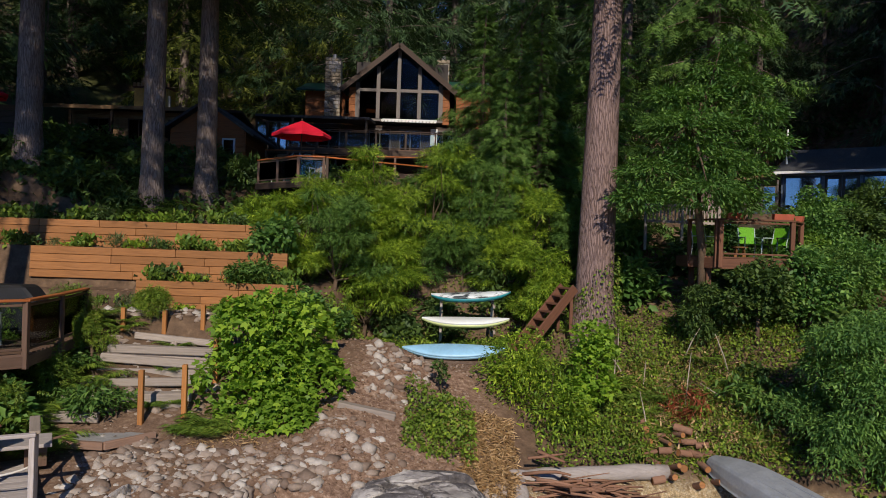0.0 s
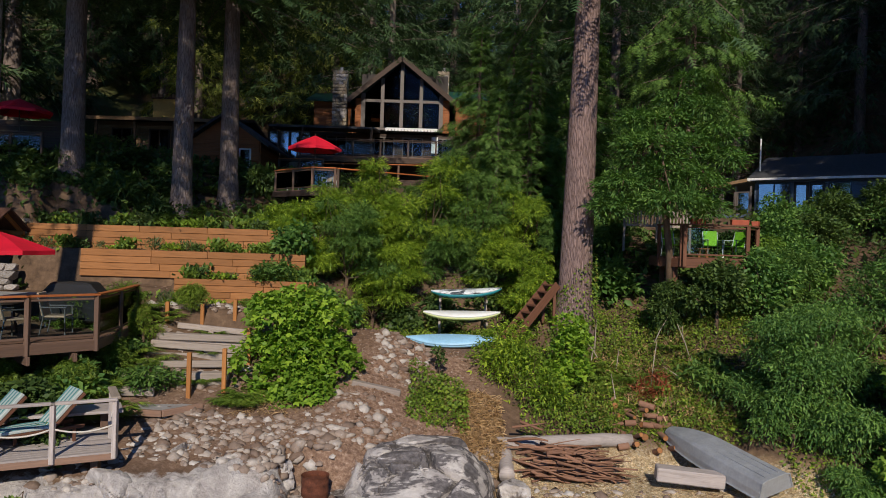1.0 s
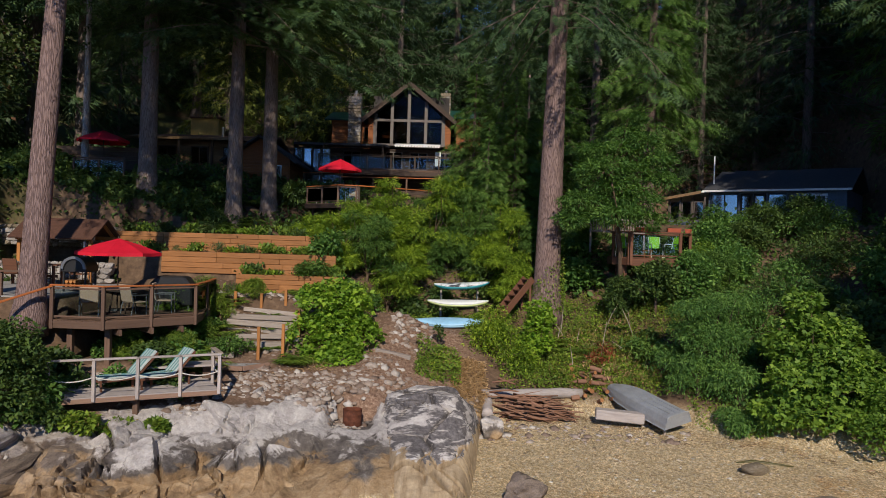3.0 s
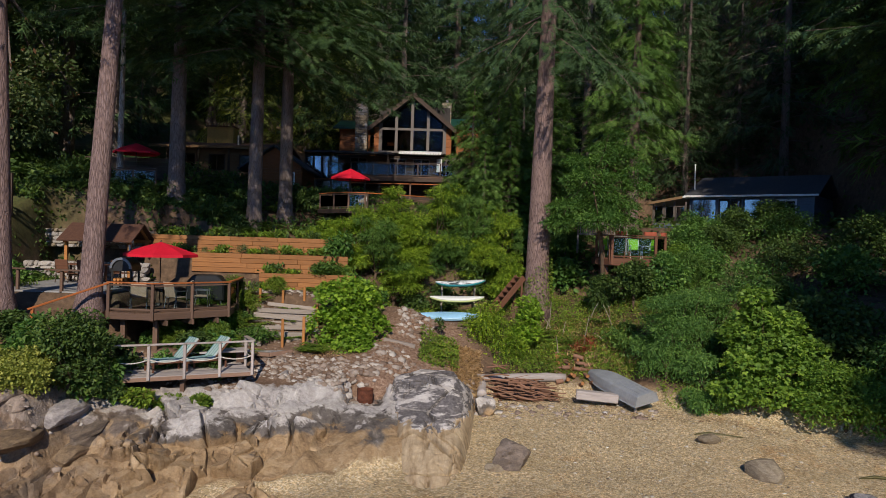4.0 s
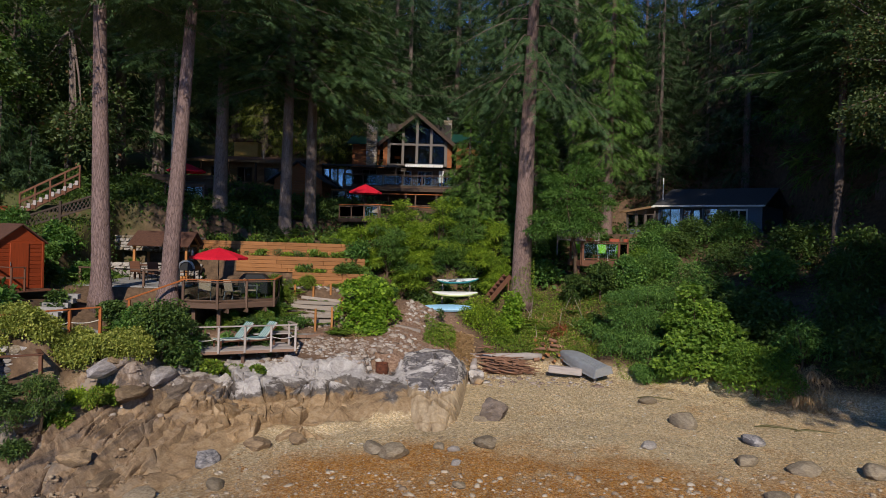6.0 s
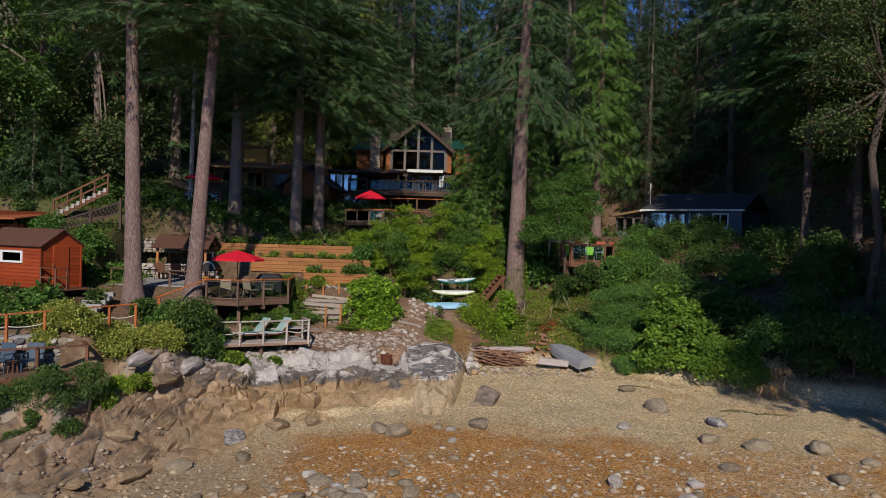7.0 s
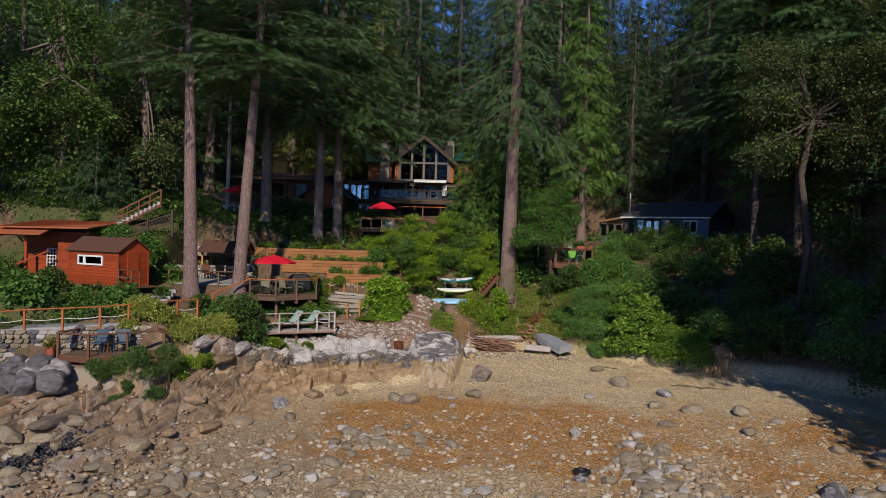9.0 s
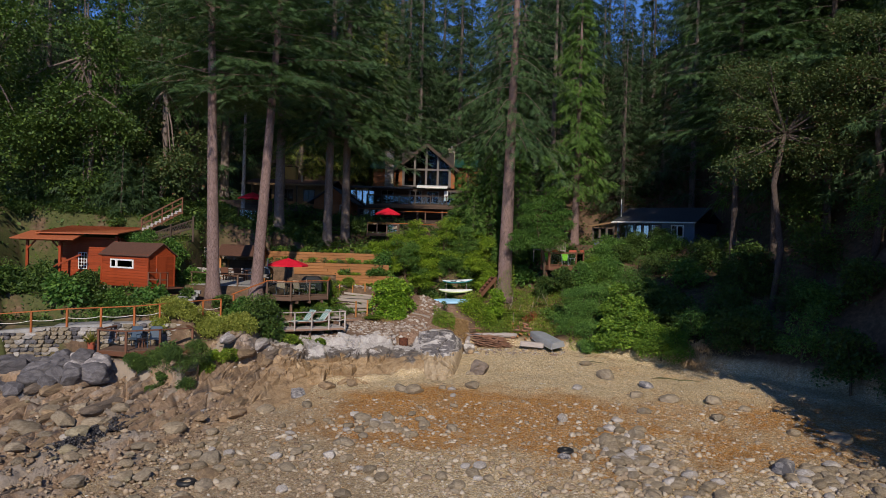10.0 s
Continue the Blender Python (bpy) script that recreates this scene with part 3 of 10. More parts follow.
def frond(n=4, reach=0.32, width=0.11):
    """A flat conifer spray: a thin axis with n pairs of narrow side fingers."""
    v, f = [(0, 0.03, 0), (0, -0.03, 0), (1, 0, -0.14)], [(0, 1, 2)]
    for i in range(n):
        a = 0.06 + 0.80 * i / n
        r = reach * (1 - 0.55 * a)
        k = len(v)
        v += [(a, 0, -0.02 * a), (a + width, 0, -0.03 * a), (a + 0.72 * r, r, -0.05 - 0.07 * a), (a + 0.72 * r, -r, -0.05 - 0.07 * a)]
        f += [(k, k + 1, k + 2), (k + 1, k, k + 3)]
    return v, f


FROND = frond()
PALM = ([(0, 0, 0), (0.12, 0.40, 0), (0.45, 0.55, -0.05), (0.50, 0.22, 0.02), (1.0, 0, -0.10), (0.50, -0.22, 0.02), (0.45, -0.55, -0.05), (0.12, -0.40, 0)],
        [(0, 1, 2), (0, 2, 3), (0, 3, 4), (0, 4, 5), (0, 5, 6), (0, 6, 7)])


def conifer_crown(rng, height, base, radius, branches, sprays, leaf=0.55, droop=0.35, narrow=1.0, hang=0.25, tmpl=NEEDLE, gaps=0.15, blunt=0.15, uneven=(0.65, 1.15)):
    """Whorled boughs with hanging sprays. Returns vertices and faces, and the boughs' lines for the wood."""
    P, F, S = [], [], []
    lines = []
    for i in range(branches):
        t = (i + rng.random()) / branches
        if rng.random() < gaps:
            continue
        z = base + (height - base) * t ** 0.9
        prof = (1 - t) ** narrow * (0.55 + 0.45 * min(1, t / 0.2 + 0.3)) + blunt * (1 - t)
        L = max(0.35, radius * prof * rng.uniform(*uneven))
        az = i * 2.39996 + rng.uniform(-0.5, 0.5)
        out = np.array([math.cos(az), math.sin(az), 0])
        side = np.array([-out[1], out[0], 0])
        dr, lift = droop * rng.uniform(0.6, 1.4), rng.uniform(0.0, 0.25)
        def on(s):
            return out * (L * s)[:, None] + np.array([0, 0, 1]) * (L * (lift * s - dr * s ** 1.6 + 0.18 * dr * s ** 4))[:, None] + np.array([0, 0, z])
        lines.append((on(np.linspace(0, 0.9, 4)), L))
        n = max(6, int(sprays * (0.35 + 0.65 * L / radius)))
        s = rng.uniform(0.12, 1.0, n) ** 0.8
        p = on(s)
        lat = rng.uniform(-1, 1, n)
        wid = L * 0.34 * (1.08 - s) + 0.10
        p = p + side[None] * (lat * wid)[:, None]
        p[:, 2] += rng.normal(0, 0.05 * L, n) - np.abs(lat) * wid * 0.25
        fw = out[None] * rng.uniform(0.25, 1.0, n)[:, None] + side[None] * (lat * 0.9)[:, None] + rng.normal(0, 0.22, (n, 3))
        fw[:, 2] -= hang * rng.uniform(0.3, 1.6, n)
        P.append(p); F.append(fw)
        S.append(leaf * rng.uniform(0.55, 1.25, n) * (0.55 + 0.45 * (L / radius)))
    P, F, S = np.concatenate(P), np.concatenate(F), np.concatenate(S)
    v, f = scatter_leaves(*tmpl, P, F, rng.normal(0, 0.5, len(P)), S)
    return v, f, lines


def fir_crown(rng, height, base, radius, branches, leaf=0.72, droop=0.5, gaps=0.08, tmpl=FROND, blunt=0.35, uneven=(0.7, 1.12), density=3.0, hang=0.25):
    """Layered boughs of an old fir: each a sweeping limb with side twigs that carry flat sprays."""
    P, F, S, lines = [], [], [], []
    for i in range(branches):
        t = (i + rng.random()) / branches
        if rng.random() < gaps:
            continue
        z = base + (height - base) * t ** 0.95
        L = max(0.5, radius * ((1 - t) ** 0.85 * (0.86 + 0.14 * min(1, t / 0.12)) + blunt * (1 - t) * 0.4) * rng.uniform(*uneven))
        az = i * 2.39996 + rng.uniform(-0.5, 0.5)
        out, side = np.array([math.cos(az), math.sin(az), 0]), np.array([-math.sin(az), math.cos(az), 0])
        dr, lift, bend = droop * rng.uniform(0.6, 1.4) * (1.1 - 0.7 * t), rng.uniform(0.02, 0.22), rng.normal(0, 0.10)
        def on(s):
            s = np.asarray(s, float)
            return out * (L * s)[:, None] + side * (L * bend * s ** 2)[:, None] + np.array([0, 0, 1]) * (L * (lift * s - dr * s ** 1.7 + 0.22 * dr * s ** 4))[:, None] + np.array([0, 0, z])
        lines.append((on(np.linspace(0, 0.92, 4)), L))
        k = max(4, int(L * density))
        for sg in (-1, 1):
            s0 = 0.14 + 0.86 * (np.arange(k) + rng.random(k)) / k
            b0 = on(np.minimum(s0, 1.0))
            bl = (0.40 * L * (1.04 - s0) ** 0.75 + 0.22) * rng.uniform(0.6, 1.2, k)
            d = out[None] * 0.75 + side[None] * sg * rng.uniform(0.55, 1.1, k)[:, None]
            d[:, 2] = -dr * rng.uniform(0.1, 0.7, k)
            d /= np.linalg.norm(d, axis=1, keepdims=True)
            for j in range(k):
                m = max(1, int(bl[j] / 0.36))
                u = (np.arange(m) + rng.random(m)) / m
                p = b0[j] + d[j] * (bl[j] * u)[:, None]
                p[:, 2] -= hang * bl[j] * u ** 2
                fw = d[j] + out * 0.25 + rng.normal(0, 0.28, (m, 3))
                fw[:, 2] -= hang * rng.uniform(0.2, 1.3, m)
                P.append(p)
                F.append(fw)
                S.append(leaf * rng.uniform(0.65, 1.2, m) * (0.72 + 0.28 * L / radius))
    P, F, S = np.concatenate(P), np.concatenate(F), np.concatenate(S)
    v, f = scatter_leaves(*tmpl, P, F, rng.normal(0, 0.45, len(P)), S)
    return v, f, lines


def lobed_crown(rng, lobes, count, leaf, tmpl=OVAL, shell=0.55, tilt=0.7, droop=0.25):
    """Leaves on uneven lobes (x, y, z, rx, rz)."""
    P, F, S = [], [], []
    vol = np.array([l[3] ** 2 * l[4] for l in lobes]) ** 0.7
    for (x, y, z, rx, rz), n in zip(lobes, (count * vol / vol.sum()).astype(int)):
        d = rng.normal(0, 1, (n, 3))
        d /= np.linalg.norm(d, axis=1, keepdims=True)
        d[:, 2] = np.abs(d[:, 2]) * np.where(rng.random(n) < 0.75, 1, -1)
        r = shell + (1 - shell) * rng.random(n) ** 0.6
        bump = 1 + 0.22 * vnoise(d[:, 0] * 2.6 + x, d[:, 1] * 2.6 + d[:, 2] * 1.9 + z, 3) + 0.13 * vnoise(d[:, 0] * 6 + y, d[:, 2] * 6 + d[:, 1] * 3, 8)
        p = d * (r * bump)[:, None] * np.array([rx, rx, rz]) + np.array([x, y, z])
        f = d * np.array([1, 1, 0.4]) + rng.normal(0, tilt, (n, 3))
        f[:, 2] -= droop
        P.append(p); F.append(f); S.append(leaf * rng.uniform(0.6, 1.3, n))
    P, F, S = np.concatenate(P), np.concatenate(F), np.concatenate(S)
    return scatter_leaves(*tmpl, P, F, rng.normal(0, 0.5, len(P)), S)


def trunk_mesh(height, r0, r1, lean=(0, 0), n=14, seed=0, flare=1.35, lines=(), line_r=0.026):
    rng = np.random.default_rng(seed)
    zs = [-0.6, 0.0, 0.35, 1.2] + list(np.linspace(3, height, 9))
    pts, rad = [], []
    for z in zs:
        t = max(0, z) / height
        pts.append((lean[0] * t + 0.05 * math.sin(3 * t + seed), lean[1] * t, z))
        rad.append((r0 + (r1 - r0) * t) * (flare if z <= 0 else 1.15 if z < 0.5 else 1.0))
    g = G().tube(pts, rad, n)
    for ln, L in lines:
        pts = [tuple(p + np.array([lean[0], lean[1], 0]) * (p[2] / height)) for p in ln]
        k = line_r * (0.5 + L / 4)
        g.tube(pts, [k, k * 0.75, k * 0.5, k * 0.25], 3, False)
    return g.mesh("trunk", smooth=True)


# ---- the ground, one sheet ----
def ground_material():
    m = Mat("shore_ground", 0.9, spec=0.2)
    co = m.coords("World")
    rock, beach, rust, path = (m.attr(a) for a in ("rock", "beach", "rust", "path"))
    # pebbles of the beach at three sizes
    peb = m.voronoi(co, 24.0, "Color")
    grey = m.node("SeparateColor")
    m.put(grey, "Color", peb)
    pe = m.voronoi(co, 24.0, "Distance", "DISTANCE_TO_EDGE")
    pe2 = m.voronoi(co, 65.0, "Distance", "DISTANCE_TO_EDGE")
    pc = m.ramp(grey.outputs[0], [(0.0, (0.40, 0.27, 0.14)), (0.4, (0.68, 0.515, 0.29)), (0.8, (0.79, 0.63, 0.40)), (1.0, (0.86, 0.75, 0.58))])
    po = m.ramp(grey.outputs[0], [(0.0, (0.26, 0.085, 0.012)), (0.5, (0.53, 0.215, 0.022)), (0.85, (0.60, 0.30, 0.06)), (1.0, (0.58, 0.46, 0.34))])
    n1 = m.noise(co, 0.8, 6, 0.65)
    big = m.node("SeparateColor")
    m.put(big, "Color", m.voronoi(co, 12.5, "Color"))
    pick = m.ramp(m.math("MULTIPLY", big.outputs[1], m.noise(co, 3.0, 4, 0.6)), [(0.13, 0.0), (0.24, 0.85)])
    coarse = m.ramp(big.outputs[0], [(0.0, (0.26, 0.18, 0.11)), (0.5, (0.55, 0.43, 0.28)), (1.0, (0.84, 0.73, 0.57))])
    wy = m.node("SeparateXYZ")
    m.put(wy, "Vector", co)
    low = m.ramp(m.math("ADD", m.math("MULTIPLY", wy.outputs[1], 0.05), m.math("MULTIPLY", n1, 0.25)), [(0.10, 1.0), (0.40, 0.25)])
    pick = m.math("MULTIPLY", pick, low)
    n2 = m.noise(co, 5.0, 5, 0.7)
    rmask = m.ramp(m.math("ADD", rust, m.math("MULTIPLY", m.math("SUBTRACT", m.noise(co, 0.33, 7, 0.7), 0.5), 2.4)), [(0.15, 0.0), (0.50, 0.5), (0.85, 1.0)])
    rmask = m.math("MULTIPLY", rmask, m.ramp(m.noise(co, 3.5, 5, 0.75), [(0.36, 0.78), (0.56, 1.0)]))
    gravel = m.mix(m.math("MULTIPLY", pick, m.math("SUBTRACT", 1.0, m.math("MULTIPLY", rmask, 0.7))), m.mix(rmask, pc, po), coarse)
    gravel = m.mix(1.0, gravel, m.ramp(m.noise(co, 8.0, 3, 0.85), [(0.34, 0.72), (0.5, 1.08), (0.64, 1.4)]), "MULTIPLY")
    gravel = m.mix(1.0, gravel, m.ramp(n1, [(0.3, 0.78), (0.7, 1.05)]), "MULTIPLY")
    muddy = m.math("ADD", m.math("ADD", m.math("MULTIPLY", wy.outputs[0], -0.06), m.math("MULTIPLY", wy.outputs[1], -0.03)), m.math("MULTIPLY", m.noise(co, 1.6, 7, 0.75), 0.9))
    silt = m.ramp(n2, [(0.3, (0.15, 0.098, 0.062)), (0.5, (0.27, 0.185, 0.118)), (0.7, (0.40, 0.295, 0.20))])
    gravel = m.mix(m.ramp(muddy, [(0.60, 0.0), (0.95, 0.55)]), gravel, silt)
    gravel = m.mix(m.ramp(pe, [(0.0, 0.42), (0.10, 0.0)]), gravel, (0.10, 0.07, 0.045))
    # rock in tide zones, greyer on some of the strata
    stone_c, rh = shore_rock(m)
    greyer = m.ramp(rh, [(0.35, (0.07, 0.060, 0.058)), (0.6, (0.17, 0.143, 0.128)), (0.9, (0.29, 0.25, 0.215))])
    stone_c = m.mix(m.ramp(m.attr("cell"), [(0.44, 0.0), (0.60, 0.75)]), stone_c, greyer)
    # soil and litter above
    sn = m.noise(co, 3.0, 6, 0.7)
    soil = m.ramp(sn, [(0.3, (0.055, 0.036, 0.024)), (0.55, (0.125, 0.080, 0.052)), (0.75, (0.20, 0.135, 0.085))])
    dirt = m.ramp(m.noise(co, 9.0, 7, 0.78), [(0.34, (0.085, 0.050, 0.036)), (0.52, (0.215, 0.135, 0.095)), (0.68, (0.40, 0.30, 0.235))])
    # dark green patches: grass and bush on the left slope, their shade included
    shady_green = m.ramp(m.noise(co, 9.0, 5, 0.7), [(0.3, (0.030, 0.040, 0.014)), (0.7, (0.085, 0.105, 0.030))])
    wx = m.node("SeparateXYZ")
    m.put(wx, "Vector", co)
    west = m.ramp(m.math("MULTIPLY", wx.outputs[0], -0.05), [(0.80, 0.0), (0.95, 1.0)])
    soil = m.mix(m.math("MULTIPLY", west, m.ramp(m.noise(co, 0.5, 6, 0.65), [(0.36, 0.0), (0.52, 0.85)])), soil, shady_green)
    soil = m.mix(path, soil, dirt)
    base = m.mix(beach, soil, gravel)
    base = m.mix(m.ramp(m.math("ADD", rock, m.math("MULTIPLY", m.math("SUBTRACT", m.noise(co, 2.0, 6, 0.7), 0.5), 1.5)), [(0.50, 0.0), (0.66, 1.0)]), base, stone_c)
    hp = m.math("ADD", m.math("MULTIPLY", m.math("MINIMUM", pe, 0.12), 3.0), m.math("MINIMUM", pe2, 0.1))
    loose = m.math("MULTIPLY", beach, m.math("SUBTRACT", 1.0, rock))
    hh = m.math("ADD", m.math("MULTIPLY", hp, loose), m.math("MULTIPLY", rh, m.math("MULTIPLY", rock, 1.4)))
    hh = m.math("ADD", hh, m.math("MULTIPLY", n2, 0.3))
    return m.colour(base).bump(hh, 0.85, 0.07).m


def build_ground():
    xs = np.unique(np.concatenate([-np.geomspace(40, 2600, 16), np.arange(-40, -26, 0.6), np.arange(-26, -22, 0.17), np.arange(-22, 1.6, 0.12), np.arange(1.6, 20, 0.2), np.arange(20, 40, 0.5), np.geomspace(40, 2600, 16)]))
    ys = np.unique(np.concatenate([-np.geomspace(40, 2600, 14), np.arange(-40, -14, 1.0), np.arange(-14, -9, 0.17), np.arange(-9, 13.2, 0.115), np.arange(13.2, 24, 0.2), np.arange(24, 60, 0.8), np.geomspace(60, 2600, 16)]))
    X, Y = np.meshgrid(xs, ys)
    Z = land(X, Y)
    nx, ny = len(xs), len(ys)
    idx = np.arange(nx * ny).reshape(ny, nx)
    f = np.stack([idx[:-1, :-1], idx[:-1, 1:], idx[1:, 1:], idx[1:, :-1]], -1).reshape(-1, 4)
    me = np_mesh("ground", np.stack([X, Y, Z], -1).reshape(-1, 3), f, True)
    d = Y - (np.interp(X, SHORE_X, SHORE_Y) + 0.4 * fbm(X * 0.35, Y * 0.35, 5, 3))
    left = 1 - smooth01(X, -1.0, 2.0)
    top = np.where(X < -17.5, 0.3, np.where(X < -11, -0.3, 0.5))
    rock = rock_zone(X, Y, d) * (1 - smooth01(d, top, top + 1.3))
    beach = (1 - smooth01(d, 0.0, 0.7)) * (1 - smooth01(X + 1.2 * fbm(X * 0.1, Y * 0.25, 61, 3), 17.8, 19.7) * smooth01(-Y, 5.0, 8.0))
    rust = 1.6 * np.exp(-((X - 0.0) / 5.6) ** 2) * smooth01(Y, -7.0, -1.5) * (1 - smooth01(Y, 2.0, 7.5)) + 0.60 * smooth01(X, 1, 7) * (1 - smooth01(Y, 0.5, 6.5)) * smooth01(Y, -9.5, -6.0)
    path = np.exp(-((X + 0.6 - 0.10 * (Y - 14)) / 1.7) ** 2) * smooth01(d, -0.5, 1.0) * (1 - smooth01(Y, 19.5, 21)) + left * smooth01(X, -11, -9) * smooth01(d, 0.5, 1.5) * (1 - smooth01(d, 4, 6)) * 0.5
    _, cell, _ = rock_blocks(X, Y)
    for name, a in (("cell", cell * (1 - smooth01(X, -13, -8))), ("rock", rock), ("beach", beach), ("rust", rust), ("path", path)):
        at = me.attributes.new(name, "FLOAT", "POINT")
        at.data.foreach_set("value", np.clip(a, 0, 1).astype(np.float32).ravel())
    return single("ground", me, ground_material(), "pebble beach, rock shelf and wooded slope", "ground", kind="structure")


build_ground()


# ---- trees ----
FOREST_CACHE = {}


def conifer(kind, x, y, height, base, radius, branches, sprays, seed, leaf_mat, bark_mat, label, r0=0.35, lean=(0, 0), rz=0.0, z=None, scale=1.0, group="", name="fir_tree", **kw):
    """One conifer: trunk and crown; trees of one kind share their meshes."""
    if kind not in FOREST_CACHE:
        rng = np.random.default_rng(seed)
        v, f, lines = conifer_crown(rng, height, base, radius, branches, sprays, **kw) if sprays else fir_crown(rng, height, base, radius, branches, **kw)
        v = v + np.array([[lean[0], lean[1], 0]]) * (v[:, 2:3] / height)
        crown = np_mesh("crown", v, f)
        crown.materials.append(leaf_mat)
        trunk = trunk_mesh(height * 0.97, r0, 0.04, lean, 14, seed, lines=lines if height > 8 else ())
        trunk.materials.append(bark_mat)
        FOREST_CACHE[kind] = (trunk, crown)
    trunk, crown = FOREST_CACHE[kind]
    e = thing(name, label, "tree", (0, 0, 0), group)
    part("trunk", trunk, None, e)
    part("crown", crown, None, e)
    e.matrix_basis = Matrix.Translation((x, y, gz(x, y) if z is None else z)) @ Matrix.Rotation(rz, 4, "Z") @ Matrix.Scale(scale, 4)
    return e


FIR_LABEL = "tall Douglas fir, bare furrowed trunk and drooping boughs"
FIR = dict(leaf=0.76, droop=0.48, hang=0.35)
conifer("fir_main", 4.42, 21.0, 33, 11.6, 5.0, 120, 0, 11, M_FIR, M_BARKR, "huge red-brown Douglas fir with drooping boughs beside the steps", 0.56, (0.4, 0), 0, 2.9, leaf=0.66, droop=0.85, hang=0.9, gaps=0.1, density=3.5)
conifer("fir_a", -14.05, 10.3, 31, 12.2, 6.4, 130, 0, 21, M_FIR, M_BARKR, FIR_LABEL, 0.40, (-0.8, 0.2), 0, 3.2, leaf=0.72, droop=0.26, hang=0.3)
conifer("fir_b", -11.7, 11.5, 30, 12.4, 6.2, 125, 0, 22, M_FIR, M_BARKR, FIR_LABEL + ", leaning", 0.38, (1.7, 0.4), 0, 3.1, leaf=0.72, droop=0.26, hang=0.3)
conifer("fir_c", -13.4, 23.5, 31, 8.0, 6.4, 130, 0, 23, M_FIR, M_BARKG, FIR_LABEL, 0.42, (0.2, 0), 0, **FIR)
conifer("fir_d", -9.6, 24.0, 30, 8.2, 7.2, 125, 0, 24, M_FIR, M_BARKG, FIR_LABEL, 0.38, (0.1, 0), 0, **FIR)
conifer("fir_d", -8.6, 26.2, 30, 8.2, 7.2, 125, 0, 24, M_FIR, M_BARKG, FIR_LABEL, 0.38, (0.1, 0), 2.2)
conifer("fir_c", -20.5, 31.5, 31, 8.0, 6.4, 130, 0, 23, M_FIR, M_BARKG, FIR_LABEL, 0.42, (0.2, 0), 5.1)
conifer("alder", -16.4, 23.7, 17, 9, 2.2, 50, 40, 25, M_OLIVE, M_BARKW, "slender pale-barked tree above the terraces", 0.17, (0.0, 0), 0, leaf=0.6, name="alder_tree")
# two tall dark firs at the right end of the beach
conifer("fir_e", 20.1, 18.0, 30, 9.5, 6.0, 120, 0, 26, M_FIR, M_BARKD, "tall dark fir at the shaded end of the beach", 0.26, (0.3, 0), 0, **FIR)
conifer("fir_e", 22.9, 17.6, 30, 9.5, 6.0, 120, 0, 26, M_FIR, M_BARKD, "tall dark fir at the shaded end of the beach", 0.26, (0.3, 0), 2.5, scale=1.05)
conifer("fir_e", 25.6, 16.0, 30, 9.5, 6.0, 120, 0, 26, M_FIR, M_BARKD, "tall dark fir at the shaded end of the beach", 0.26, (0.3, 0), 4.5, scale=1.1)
# sunlit cedars right of the house
conifer("cedar_tall", 11.0, 30.6, 24, 4.6, 3.2, 160, 75, 31, M_CEDARL, M_BARKR, "tall western red cedar with bright hanging sprays", 0.35, (0, 0), 0, leaf=0.66, droop=0.75, hang=0.8, tmpl=FROND, gaps=0.22, narrow=0.65, name="cedar_tree")
conifer("cedar_mid", 3.4, 27.0, 9.3, 0.3, 2.6, 110, 75, 32, M_CEDARL, M_BARKR, "young cedar with bright layered sprays", 0.14, (0, 0), 0, leaf=0.55, droop=0.5, hang=0.6, tmpl=FROND, gaps=0.05, name="cedar_tree")
conifer("cedar_mid", 5.8, 28.2, 9.3, 0.3, 2.6, 110, 75, 32, M_CEDARL, M_BARKR, "young cedar with bright layered sprays", 0.14, (0, 0), 1.7, scale=1.25, name="cedar_tree")
conifer("cedar_mid", 1.5, 31.0, 9.3, 0.3, 2.6, 110, 75, 32, M_CEDARL, M_BARKR, "young cedar with bright layered sprays", 0.14, (0, 0), 2.9, scale=0.95, name="cedar_tree")
conifer("cedar_mid", 2.9, 29.6, 9.3, 0.3, 2.6, 110, 75, 32, M_CEDARL, M_BARKR, "young cedar with bright layered sprays", 0.14, (0, 0), 5.2, scale=1.0, name="cedar_tree")
conifer("cedar_mid", 2.0, 25.0, 9.3, 0.3, 2.6, 110, 75, 32, M_CEDARL, M_BARKR, "young cedar with bright layered sprays", 0.14, (0, 0), 3.9, scale=0.72, name="cedar_tree")

# the wood behind: four kinds, set by chance but for the gaps where sky and buildings show
def wood_tree(kind, x, y, scale, rz):
    h, b, r, m_, lab = {"wood_a": (30, 2, 5.2, M_FIRD, "dark conifer of the wood and of the added unseen near bank"), "wood_b": (27, 1.0, 4.8, M_FIR, "green conifer of the wood behind the houses"),
                        "wood_c": (34, 5, 5.6, M_FIRD, "tall dark conifer of the wood and of the added unseen near bank"), "wood_d": (23, 0.6, 4.0, M_CEDARL, "bright hemlock at the edge of the wood"),
                        "wood_e": (24, 0.6, 4.4, M_GOLDEN, "yellow-green tree behind the chalet, leaf colour brightened for sunlight")}[kind]
    conifer(kind, x, y, h, b, r, 92, 52, sum(map(ord, kind)), m_, M_BARKG, lab, 0.36, (0, 0), rz, scale=scale, group="forest conifers", name="conifer_tree", leaf=1.22, droop=0.45, hang=0.5, gaps=0.05, blunt=0.3, tmpl=FROND5)


_rng = np.random.default_rng(77)
_spots = []


def try_tree(x, y, kind, scale, gap=2.6):
    if all((x - a) ** 2 + (y - b) ** 2 > gap * gap for a, b in _spots):
        _spots.append((x, y))
        wood_tree(kind, x, y, scale, _rng.uniform(0, 6.28))


